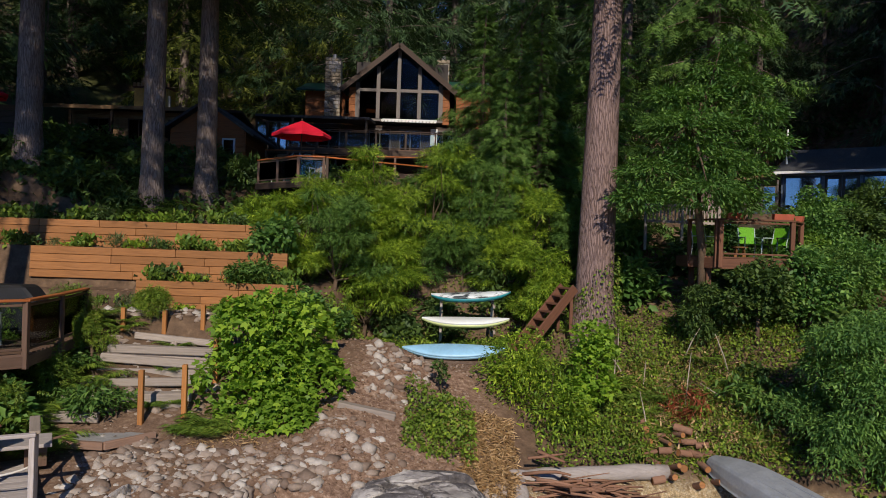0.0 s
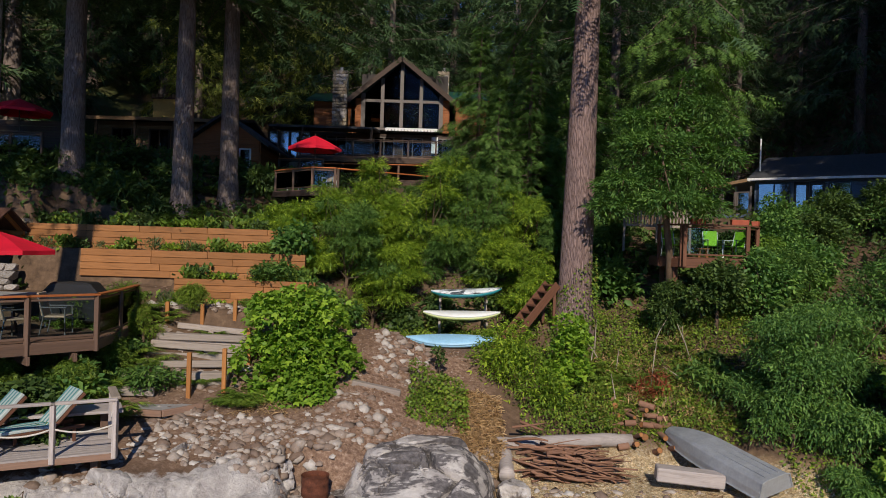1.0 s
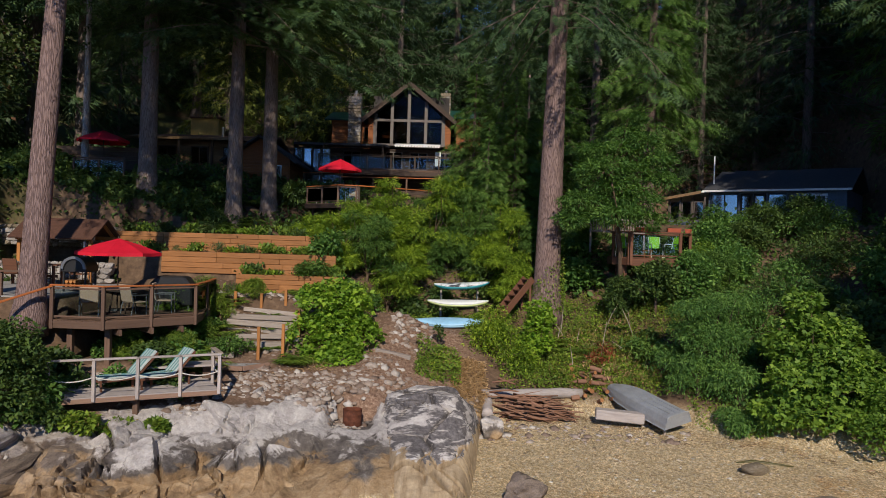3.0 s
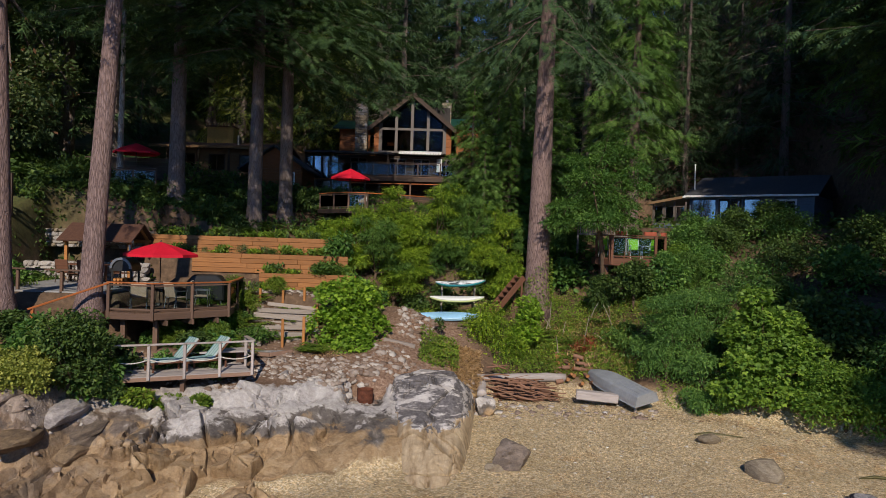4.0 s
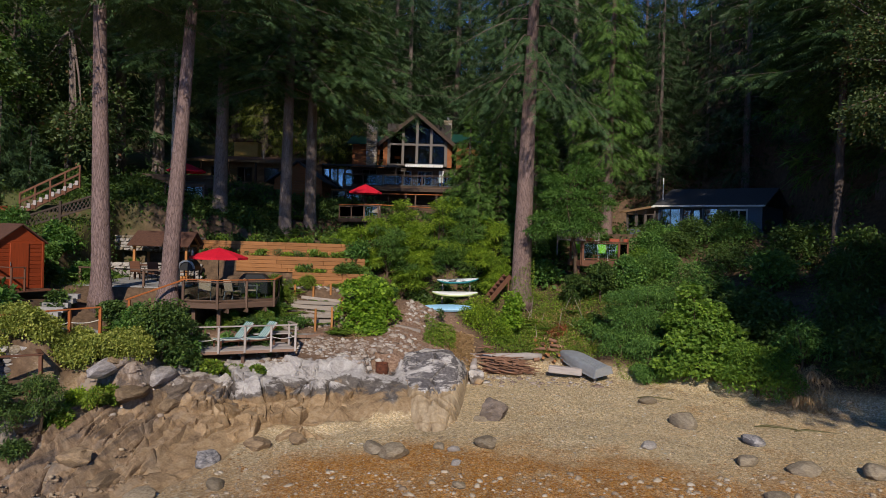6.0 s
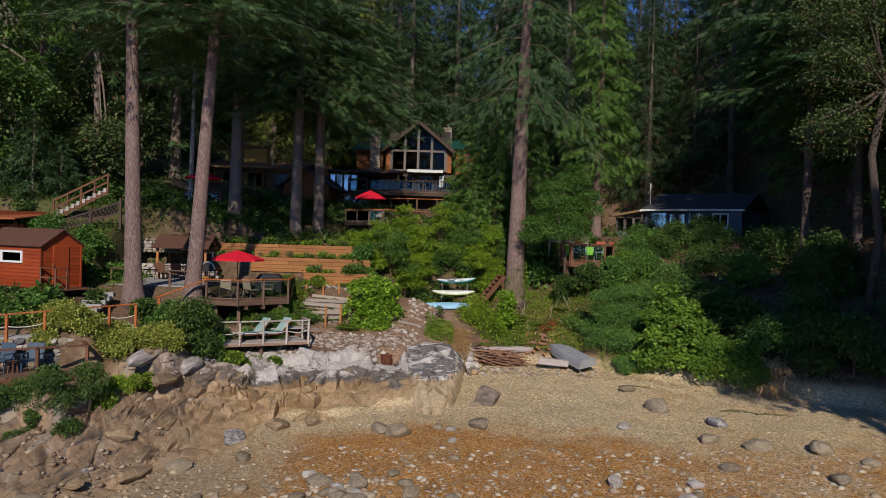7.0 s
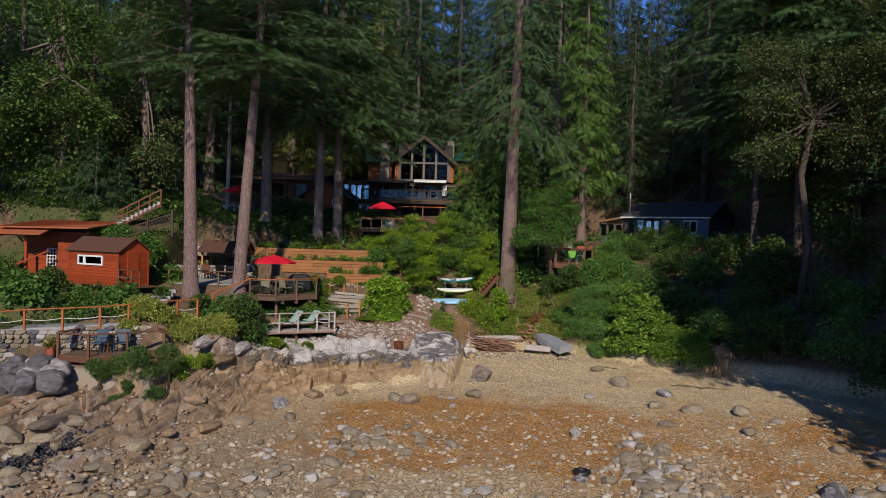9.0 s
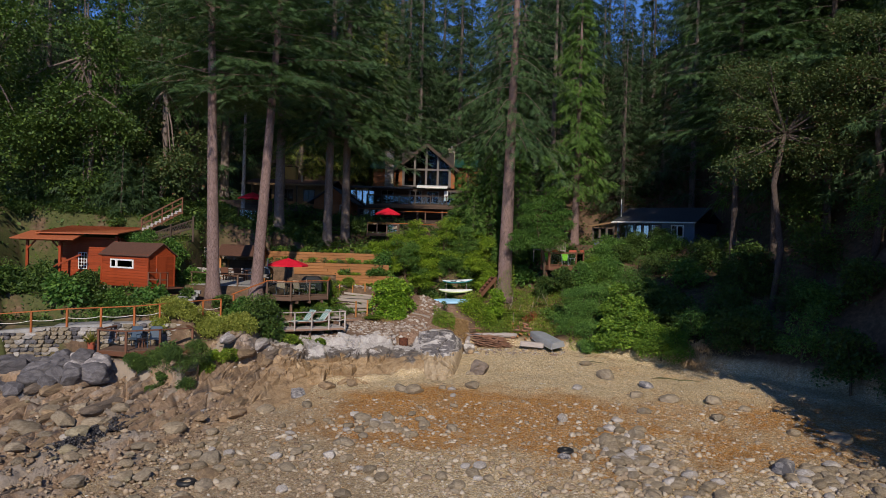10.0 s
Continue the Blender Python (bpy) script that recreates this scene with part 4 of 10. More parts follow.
for _ in range(300):
    x, y = _rng.uniform(-54, 54), _rng.uniform(15, 62)
    behind = 49 + 0.0 * x
    ray = (x - 1.2) / (y + 34)
    if -23 < x < 11 and y < behind:
        continue
    if -32 < x <= -22 and y < 24:
        continue
    if x <= -23 and y < 20 - 0.35 * (x + 23):
        continue
    if 9 < x < 26 and y < 39:
        continue
    if x >= 26 and y < 18:
        continue
    if abs(x) > 0.66 * (y + 36) + 6:
        continue
    if 0.20 < ray < 0.275 and y > 30:
        s = 0.62
    elif -0.065 < ray < 0.035:
        s = 0.88
    else:
        s = _rng.uniform(0.85, 1.2)
    k = _rng.choice(["wood_a", "wood_b", "wood_c", "wood_d"], p=[0.35, 0.3, 0.25, 0.10])
    # right of x = 8 darker needles replace green ones, standing in for shade
    try_tree(x, y, "wood_a" if x > 8 and k == "wood_b" else k, s, 6.2)
for i in range(9):
    wood_tree("wood_e" if i in (2, 3, 4) else ("wood_b", "wood_a")[i % 2], -26 + i * 4.4, 50.5 + 3 * math.sin(i * 2.3), 0.90 if i in (5, 6) else 0.95 + 0.15 * math.sin(i * 1.7), i * 1.1)
# those with negative y stand unseen, added to shade the beach's right end
for x, y, k, s in ((26, 19, "wood_b", 1.05), (29.5, 14, "wood_a", 0.95), (25.5, 23, "wood_d", 1.25), (25.5, 28.5, "wood_d", 1.1), (32, 9, "wood_a", 0.9), (29.5, 3.5, "wood_c", 0.6), (24.9, -3.5, "wood_a", 0.55), (27, 9, "wood_a", 0.8), (21.9, -12, "wood_a", 0.80), (25.5, -9, "wood_a", 0.7), (23.4, -18, "wood_a", 0.85), (27.5, -14, "wood_c", 0.9), (28.5, -6, "wood_a", 0.9), (17.2, 40.5, "wood_a", 0.68), (21.5, 42, "wood_a", 0.52), (10.2, 42, "wood_a", 1.0), (28.2, 26, "wood_b", 0.9)):
    wood_tree(k, x, y, s, x * 1.3 + y)

# the wooded hill behind, lower where the sky shows between the crowns
for i in range(26):
    x = -44 + i * 3.8
    ray = (x - 1.2) / 107
    wood_tree(("wood_a", "wood_a", "wood_b", "wood_a")[i % 4], x, 72 + 4 * math.sin(i * 2.1), 0.62 if 0.19 < ray < 0.30 else 0.90 if -0.035 < ray < 0.012 else 1.08 if -0.09 < ray < 0.06 else 0.95 + 0.12 * math.sin(i * 1.3), i * 0.9)
for i in range(30):
    x = -48 + i * 3.6
    ray = (x - 1.2) / 118
    if 0.19 < ray < 0.31 or -0.04 < ray < 0.015:
        continue
    wood_tree(("wood_a", "wood_b")[i % 2], x, 83 + 3 * math.sin(i * 1.7), 1.2 + 0.1 * math.sin(i * 2.3), i * 1.3)
for i in range(9):
    wood_tree(("wood_c", "wood_a")[i % 2], 8.5 + i * 3.4, 63 + 3 * math.sin(i * 1.9), 0.74 if 2 < i < 8 else 1.0, i * 1.7)


def broadleaf(x, y, z, lobes, count, leaf, mat_, label, seed, tmpl=OVAL, trunk=None, name="broadleaf_tree", category="tree", group="", bark_=None, shell=0.5, sticks=7, rz=0.0, **kw):
    """A tree or shrub of uneven lobes, with its stems."""
    rng = np.random.default_rng(seed)
    v, f = lobed_crown(rng, lobes, count, leaf, tmpl, shell, **kw)
    e = thing(name, label, category, (0, 0, 0), group)
    cm = np_mesh("crown", v, f)
    part("crown", cm, mat_, e)
    g = G()
    tr = trunk or [(0, 0, -0.3), (0.05, 0.05, min(l[2] for l in lobes))]
    r0 = 0.04 + 0.012 * max(l[2] + l[4] for l in lobes)
    g.tube(tr, [r0 * (1 - 0.5 * i / len(tr)) for i in range(len(tr))], 8)
    top = Vector(tr[-1])
    for l in lobes:
        for _ in range(max(1, sticks // len(lobes))):
            d = Vector(rng.normal(0, 1, 3)).normalized()
            end = Vector(l[:3]) + Vector((d.x * l[3], d.y * l[3], abs(d.z) * l[4])) * 0.8
            mid = top.lerp(end, 0.5) + Vector(rng.normal(0, 0.12, 3))
            g.tube([top, mid, end], [r0 * 0.45, r0 * 0.28, r0 * 0.1], 5, False)
    part("trunk" if trunk else "stem", g, bark_ or M_TWIG, e, smooth=True)
    e.matrix_basis = Matrix.Translation((x, y, z)) @ Matrix.Rotation(rz, 4, "Z")
    return e


def lobes_of(rng, n, r, h, z0, size, flat=0.8):
    out = []
    for i in range(n):
        a, q = rng.uniform(0, 6.28), r * math.sqrt(rng.random())
        t = rng.random()
        s = size * rng.uniform(0.7, 1.2)
        out.append((q * math.cos(a) * (1 - 0.4 * t), q * math.sin(a) * (1 - 0.4 * t), z0 + h * t, s, s * flat))
    return out


def shrub(x, y, r, h, count, leaf, mat_, label, seed, tmpl=OVAL, name="shrub", n=9, z=None, size=None, flat=0.8, **kw):
    rng = np.random.default_rng(seed)
    return broadleaf(x, y, gz(x, y) if z is None else z, lobes_of(rng, n, r * 0.65, h * 0.7, h * 0.2, size or r * 0.5, flat), int(count * 1.25), leaf * 0.84, mat_, label, seed, tmpl, None, name, "shrub", **kw)


# broadleaved trees at the left edge of the wood
for i, (x, y, h, r) in enumerate(((-27, 20, 15, 5.0), (-33, 17, 17, 5.5), (-23.5, 25, 16, 4.5), (-38, 22, 18, 6), (-31, 27, 20, 6), (-43, 14, 15, 6))):
    rng = np.random.default_rng(300 + i)
    broadleaf(x, y, gz(x, y), lobes_of(rng, 20, r * 0.8, h * 0.88, h * 0.08, r * 0.42), 14000, 0.28, M_OLIVE if i % 3 == 2 else M_DARKLEAF, "broadleaved tree with dull green crown at the wood's edge", 300 + i, OVAL, [(0, 0, -0.3), (0.2, 0.1, h * 0.3), (0.1, 0, h * 0.6)], bark_=M_BARKG, group="broadleaved trees")
# madrone leaning over the right end of the beach
for i, (x, y, h, r, m_) in enumerate(((20.7, 12.6, 16.0, 5.6, M_OLIVE), (25.5, 10.0, 14.5, 4.6, M_OLIVE), (30, 6.5, 15, 5.5, M_OLIVE), (29, 15, 19, 5.5, M_DARKLEAF))):
    rng = np.random.default_rng(340 + i)
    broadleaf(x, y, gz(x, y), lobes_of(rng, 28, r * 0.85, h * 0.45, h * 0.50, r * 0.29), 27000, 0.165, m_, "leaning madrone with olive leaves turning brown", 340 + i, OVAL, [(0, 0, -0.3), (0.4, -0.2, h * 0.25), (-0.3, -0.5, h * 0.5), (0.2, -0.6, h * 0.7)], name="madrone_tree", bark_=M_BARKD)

# unseen broadleaved trees added on the near bank to shade the end of the beach
for i, (x, y, h, r) in enumerate(((21.2, -9, 19, 4.4), (21.2, -20, 27, 4.6), (25.5, -14, 22, 5.0), (26, -3, 13, 4.0))):
    rng = np.random.default_rng(380 + i)
    broadleaf(x, y, gz(x, y), lobes_of(rng, 18, r * 0.75, h * 0.8, h * 0.12, r * 0.45), 6500, 0.46, M_DARKLEAF, "dense unseen broadleaved tree added to shade the end of the beach", 380 + i, OVAL, [(0, 0, -0.3), (0.2, 0.1, h * 0.3), (0.1, 0, h * 0.6)], bark_=M_BARKG, group="shading trees")
# two more unseen ones, crowns set high so only the upper bank is shaded
for i, (x, y, h, r) in enumerate(((19.0, -24, 32, 4.8), (23.0, -25, 32, 5.0))):
    rng = np.random.default_rng(390 + i)
    broadleaf(x, y, gz(x, y), lobes_of(rng, 18, r * 0.8, h * 0.28, h * 0.70, r * 0.42), 10000, 0.5, M_DARKLEAF, "tall unseen broadleaved tree with a high crown, added to cast shade", 390 + i, OVAL, [(0, 0, -0.3), (0.2, 0.1, h * 0.3), (0.1, 0, h * 0.62)], bark_=M_BARKG, group="shading trees")

# the shrubs of the bank
shrub(-3.6, 15.8, 1.62, 3.7, 8500, 0.18, M_MAPLE, "round young bigleaf maple with bright green leaves beside the path", 401, PALM, "maple_bush", 17, z=0.35, shell=0.65, droop=0.5, size=0.85)
shrub(-3.45, 15.0, 1.2, 1.7, 4200, 0.18, M_MAPLE, "low leafy shoots of bigleaf maple beside the path", 411, PALM, "maple_bush", 9, z=0.3, shell=0.6, droop=0.5)
shrub(0.0, 15.4, 0.75, 1.1, 1900, 0.10, M_IVY, "low mound of ivy beside the path", 402, OVAL, "ivy_mound", 6, z=0.55)
shrub(0.05, 16.9, 0.28, 1.5, 260, 0.13, M_DARKLEAF, "small sapling on the path", 403, OVAL, "sapling", 4, z=1.1)
shrub(2.3, 17.3, 1.75, 2.4, 5600, 0.17, M_CYP, "bushy young cedar shrub beside the path", 404, SPRAY, "cedar_shrub", 12, z=0.9)
shrub(3.6, 17.6, 0.9, 2.2, 2000, 0.15, M_MAPLE, "young maple shoots among the shrubs", 405, PALM, "maple_bush", 7, z=1.2)
shrub(9.1, 15.7, 2.1, 3.7, 17000, 0.14, M_ELDER, "large green elder shrub hanging over the boat", 406, SPRAY, "elder_shrub", 34, z=0.4, droop=0.5, size=0.78, shell=0.4, flat=0.42)
shrub(10.9, 17.4, 2.2, 3.2, 12000, 0.15, M_ELDER, "green elder shrub on the bank", 407, SPRAY, "elder_shrub", 28, z=1.0, droop=0.5, size=0.78, shell=0.4, flat=0.42)
broadleaf(11.6, 13.2, -0.2, [(-0.4, 0, 4.2, 0.62, 0.42), (-0.1, 0.2, 3.5, 0.9, 0.5), (0.6, -0.1, 3.3, 0.8, 0.5), (-0.8, 0.2, 2.9, 0.8, 0.5), (0.2, -0.5, 2.6, 1.0, 0.6), (1.2, -0.4, 2.5, 0.8, 0.5), (-0.7, -0.5, 1.9, 0.9, 0.6), (0.6, -0.9, 1.8, 0.9, 0.6), (1.8, -0.7, 1.7, 0.8, 0.5), (-0.2, -0.9, 1.1, 0.9, 0.6), (1.1, -1.2, 1.0, 0.9, 0.6), (2.1, -1.3, 1.1, 0.7, 0.5), (-1.2, -0.4, 0.9, 0.8, 0.6), (-0.1, 0.8, 2.6, 1.0, 0.8), (1.2, 0.8, 1.8, 1.0, 0.8)], 13500, 0.15, M_MIDLEAF, "bright young maple leaning over the edge of the beach", 408, PALM, None, "maple_bush", "shrub", droop=0.5, shell=0.5)
broadleaf(13.6, 11.4, -0.2, [(-0.5, 0.2, 1.7, 0.8, 0.6), (0.2, 0, 1.4, 0.8, 0.6), (-0.2, -0.5, 0.9, 0.9, 0.6), (0.8, -0.4, 1.0, 0.7, 0.5), (0.6, -0.8, 0.5, 0.8, 0.5), (1.3, -0.6, 0.6, 0.6, 0.5), (-0.9, -0.2, 0.8, 0.8, 0.6), (0.9, 0.4, 1.3, 0.9, 0.7)], 9000, 0.12, M_MIDLEAF, "low green shrub spilling on to the top of the beach", 409, OVAL, None, "salal_shrub", "shrub", shell=0.55)
shrub(14.6, 14.3, 2.0, 2.3, 5200, 0.26, M_DARKLEAF, "dark shrub on the shaded bank", 410, OVAL, "salal_shrub", 12)
for i, (x, y, r, h) in enumerate(((18, 13, 2.2, 2.4), (17, 18, 2.2, 1.7), (21.5, 11, 2.3, 2.8), (24.0, 8.0, 2.0, 2.4), (13.5, 18.5, 2.0, 1.9), (21.0, 17.0, 2.4, 2.4), (26.5, 4.5, 1.8, 1.8), (12.3, 21.6, 1.5, 1.5), (11.2, 20.4, 1.2, 1.7), (13.9, 24.5, 1.8, 1.2), (17.5, 25, 2.2, 1.2), (8.5, 19.6, 1.2, 2.3), (7.3, 20.2, 0.9, 1.7), (10.0, 19.8, 1.3, 2.4), (17.2, 10.4, 1.6, 2.4), (18.6, 9.6, 1.8, 3.0), (20.4, 7.6, 1.9, 3.2), (21.8, 5.0, 2.0, 3.4), (22.6, 1.8, 2.0, 3.4), (23.2, -1.5, 2.0, 3.2), (19.5, 15, 2.4, 2.6), (23.5, 13, 2.6, 3.6), (26, 10, 2.6, 4.0), (24.5, 16.5, 2.8, 4.5), (28, 6, 2.4, 4.2), (22.3, 9.8, 1.9, 2.4), (16, 21.5, 2.2, 1.4), (19.5, 20.5, 2.4, 2.0), (15.8, 12.0, 1.7, 2.0), (29, 1.5, 2.2, 3.4))):
    shrub(x, y, r, h, 2700 if x > 15 else 5600, 0.24 if x > 15 else 0.165, (M_DARKLEAF, M_ELDER, M_DARKLEAF)[i % 3] if i != 8 else M_CEDARL, "dense dark green shrub on the bank", 420 + i, OVAL if i % 2 else SPRAY, "salal_shrub", 18, size=r * 0.38, group="bank shrubs")
for i, (x, y, r, h) in enumerate(((9.7, 14.0, 1.1, 1.5), (8.6, 14.7, 1.0, 1.4), (10.9, 13.1, 0.9, 1.1), (9.3, 13.3, 0.7, 0.8), (10.2, 13.2, 0.7, 0.7), (12.6, 12.3, 0.9, 1.0))):
    shrub(x, y, r, h, 4200, 0.14, M_ELDER, "low elder growth spilling over the top of the beach", 660 + i, SPRAY, "elder_shrub", 14, droop=0.7, size=r * 0.42)
for i, (x, y, r, h) in enumerate(((10.8, 22.4, 1.3, 1.7), (12.0, 24.0, 1.5, 1.9), (13.4, 25.6, 1.5, 1.8), (15.4, 26.0, 1.6, 1.6), (10.2, 23.8, 1.1, 1.5), (17.4, 25.6, 1.6, 1.6), (11.2, 20.9, 1.1, 1.3))):
    shrub(x, y, r, h, 4200, 0.16, M_MIDLEAF if i in (0, 6) else M_ELDER if i < 3 else M_DARKLEAF, "leafy green shrub below the blue bungalow", 690 + i, OVAL, "garden_shrub", 12, size=r * 0.42)
for i, (x, y, r, h) in enumerate(((-8.6, 13.6, 0.75, 1.1), (-7.9, 14.6, 0.8, 1.2), (-8.9, 15.0, 0.7, 1.2), (-7.6, 15.8, 0.65, 1.0), (-8.3, 16.4, 0.7, 1.0), (-7.9, 12.9, 0.65, 0.8), (-6.9, 17.3, 0.55, 0.7), (-9.2, 12.6, 0.6, 0.8))):
    shrub(x, y, r, h, 2600, 0.17, M_FERN if i % 3 else M_IVY, "feathery green shrub between the deck and the path", 710 + i, FROND5, "garden_shrub", 9, group="path shrubs", droop=0.4)
# soft-leaved tree beside the great fir
broadleaf(6.5, 19.6, 3.3, [(-1.0, 0, 4.0, 1.0, 0.5), (0.2, 0.1, 4.4, 1.2, 0.6), (-0.3, -0.2, 5.2, 1.15, 0.55), (1.2, 0, 4.1, 1.0, 0.5), (0.3, -0.4, 3.5, 1.2, 0.45), (-1.3, 0, 3.3, 0.8, 0.4), (0.4, 0.2, 6.0, 0.8, 0.45), (1.5, 0.1, 3.4, 0.7, 0.4), (1.0, 0.1, 5.2, 0.8, 0.45), (0.7, 0.3, 6.7, 0.7, 0.35), (1.3, 0, 6.4, 0.8, 0.35), (1.0, 0, 7.3, 0.5, 0.3), (2.1, 0, 4.9, 0.75, 0.38), (1.9, 0.1, 5.7, 0.8, 0.36), (-0.6, 0, 6.0, 0.7, 0.35)], 25000, 0.16, M_SOFT, "small feathery tree with flat layered foliage beside the fir", 451, SPRAY, [(0.9, 1.2, -0.3), (0.8, 1.0, 2.0), (0.4, 0.5, 3.8), (0.1, 0, 5.5)], name="feathery_tree", shell=0.35, tilt=0.45)
# the sunlit thicket between terraces and fir: mounds of layered sprays
for i, (x, y, r, h) in enumerate(((-4.5, 22.0, 1.1, 2.9), (-5.7, 22.8, 0.9, 2.3), (-3.2, 21.6, 1.3, 3.3), (-2.4, 22.7, 1.4, 3.7), (-0.6, 24.0, 1.5, 3.9), (1.0, 24.3, 1.5, 4.0), (2.7, 24.1, 1.4, 4.2), (-1.3, 23.2, 1.1, 3.0), (0.6, 23.5, 1.1, 2.6), (-2.3, 24.0, 1.3, 4.0), (0.4, 25.4, 1.5, 4.2), (3.9, 23.4, 1.1, 3.6), (2.1, 23.5, 1.0, 2.8), (3.0, 22.4, 1.0, 2.6), (-0.2, 24.6, 1.3, 4.2), (-3.8, 23.0, 1.2, 3.4))):
    rng = np.random.default_rng(500 + i)
    layers = []
    for k in range(15):
        t = (k + rng.random()) / 15
        a, q = rng.uniform(0, 6.28), r * (1.05 - 0.55 * t) * math.sqrt(rng.uniform(0.15, 1))
        w = r * rng.uniform(0.34, 0.56) * (1.1 - 0.4 * t)
        layers.append((q * math.cos(a), q * math.sin(a), h * (0.08 + 0.78 * t), w * 1.1, w * 0.46))
    broadleaf(x, y, gz(x, y), layers, 5400, 0.27, (M_CYP, M_CYP, M_CEDARL)[i % 3], "dense sunlit cypress-like bush with yellow-green sprays", 500 + i, FROND5, None, "cypress_bush", "shrub", "sunlit thicket", shell=0.35, tilt=0.5, droop=0.35, sticks=15)
# shrubs of the left side
for i in range(34):
    x, y = -14.9 + 4.3 * (i // 3) / 11, 4.75 + 1.45 * (i // 3) / 11 + 0.55 * (i % 3)
    shrub(x, y, 0.62, 0.7 + 0.35 * math.sin(i * 2.3) ** 2, 1700, 0.12, M_HEDGE, "yellow-green shrub of the hedge below the walk", 640 + i, OVAL, "hedge_shrub", 9, group="hedge shrubs")
for i, (x, y, r, h, m_) in enumerate(((-13.9, 1.8, 0.7, 0.9, M_DARKLEAF), (-12.9, 1.7, 0.8, 1.1, M_DARKLEAF), (-12.1, 2.7, 0.85, 1.3, M_DARKLEAF), (-14.6, 1.2, 0.5, 0.8, M_DARKLEAF), (-11.2, 4.3, 0.45, 0.7, M_IVY))):
    shrub(x, y, r, h, 3600, 0.13, m_, "soft green shrub among the rocks below the shore deck", 670 + i, SPRAY, "rock_shrub", 12, z=0.0, droop=0.5)
shrub(-11.9, 4.7, 0.55, 0.9, 1500, 0.12, M_CYP, "olive yellow shrub at the foot of the hedge", 651, OVAL, "olive_shrub", 7)
shrub(-22.0, 15.4, 1.15, 3.4, 5200, 0.2, M_SOFT, "tall leafy rhododendron beside the hillside stair", 652, OVAL, "rhododendron", 14, size=0.6)
shrub(-10.4, 7.7, 1.35, 2.1, 5200, 0.16, M_DARKLEAF, "dense dark green bush beside the sunning deck", 460, OVAL, "evergreen_bush", 12, z=1.1)
shrub(-11.6, 8.3, 1.0, 1.8, 2600, 0.16, M_SOFT, "dense green bush below the firs", 461, OVAL, "evergreen_bush", 9, z=1.3)
for i, (x, y, r, h, m_) in enumerate(((-20.0, 6.9, 1.1, 1.5, M_DARKLEAF), (-18.2, 6.9, 0.8, 1.2, M_CEDARL), (-22.5, 7.5, 1.3, 1.7, M_DARKLEAF), (-24.5, 7.0, 1.4, 1.6, M_DARKLEAF), (-15.0, 9.0, 0.7, 1.0, M_DARKLEAF), (-13.2, 9.4, 0.8, 0.8, M_DARKLEAF), (-19.5, 12.6, 1.2, 2.4, M_SOFT), (-17.3, 12.2, 0.8, 1.8, M_CEDARL), (-27.0, 9.0, 1.4, 1.5, M_DARKLEAF), (-13.6, 2.6, 0.9, 0.6, M_DARKLEAF), (-12.1, 3.6, 0.6, 1.0, M_IVY), (-11.2, 5.2, 0.5, 0.6, M_IVY), (-8.9, 8.75, 0.5, 0.4, M_IVY), (-9.6, 8.5, 0.5, 0.5, M_DARKLEAF), (-8.0, 9.25, 0.42, 0.35, M_IVY), (-7.2, 9.7, 0.35, 0.3, M_FERN))):
    shrub(x, y, r, h, 2200, 0.17, m_, "leafy green garden shrub on the slope", 470 + i, OVAL, "garden_shrub", 8, group="garden shrubs")


# ---- rock ----
def rock_mesh(seed, facets=14, level=3, rough=0.05, round_=0.0, flat=0.8, block=False):
    """An angular or rounded stone of about unit half-size."""
    bm = bmesh.new()
    bmesh.ops.create_icosphere(bm, subdivisions=level, radius=1.0)
    rng = np.random.default_rng(seed)
    n = rng.normal(0, 1, (facets, 3))
    d = rng.uniform(0.62, 0.95, facets)
    if block:
        n = np.concatenate([np.concatenate([np.eye(3), -np.eye(3)]) + rng.normal(0, 0.13, (6, 3)), n])
        d = np.concatenate([rng.uniform(0.74, 0.88, 6), rng.uniform(0.92, 1.12, facets)])
    n /= np.linalg.norm(n, axis=1, keepdims=True)
    co = np.array([v.co for v in bm.verts])
    dots = co @ n.T
    r = np.min(np.where(dots > 0.05, d / np.maximum(dots, 0.05), 9), axis=1)
    r = np.minimum(r, 1.35 if block else 1.15) * (1 - round_) + round_ * 0.9
    rid = np.abs(vnoise(co[:, 0] * 1.7 + seed, co[:, 2] * 4.2 + co[:, 1] * 2.0, seed + 5)) * (0.16 if round_ == 0 else 0.0)
    nz = -rid + vnoise(co[:, 0] * 3 + seed, co[:, 1] * 3 + co[:, 2] * 2.3, seed) * rough + vnoise(co[:, 0] * 8 + seed, co[:, 2] * 8 + co[:, 1] * 5, seed + 1) * rough * 0.5
    co = co * (r + nz)[:, None] * np.array([1, 1, flat])
    for v, c in zip(bm.verts, co):
        v.co = c
    me = bpy.data.meshes.new("rock")
    bm.to_mesh(me)
    bm.free()
    me.shade_smooth()
    me.set_sharp_from_angle(angle=radians(24))
    return me


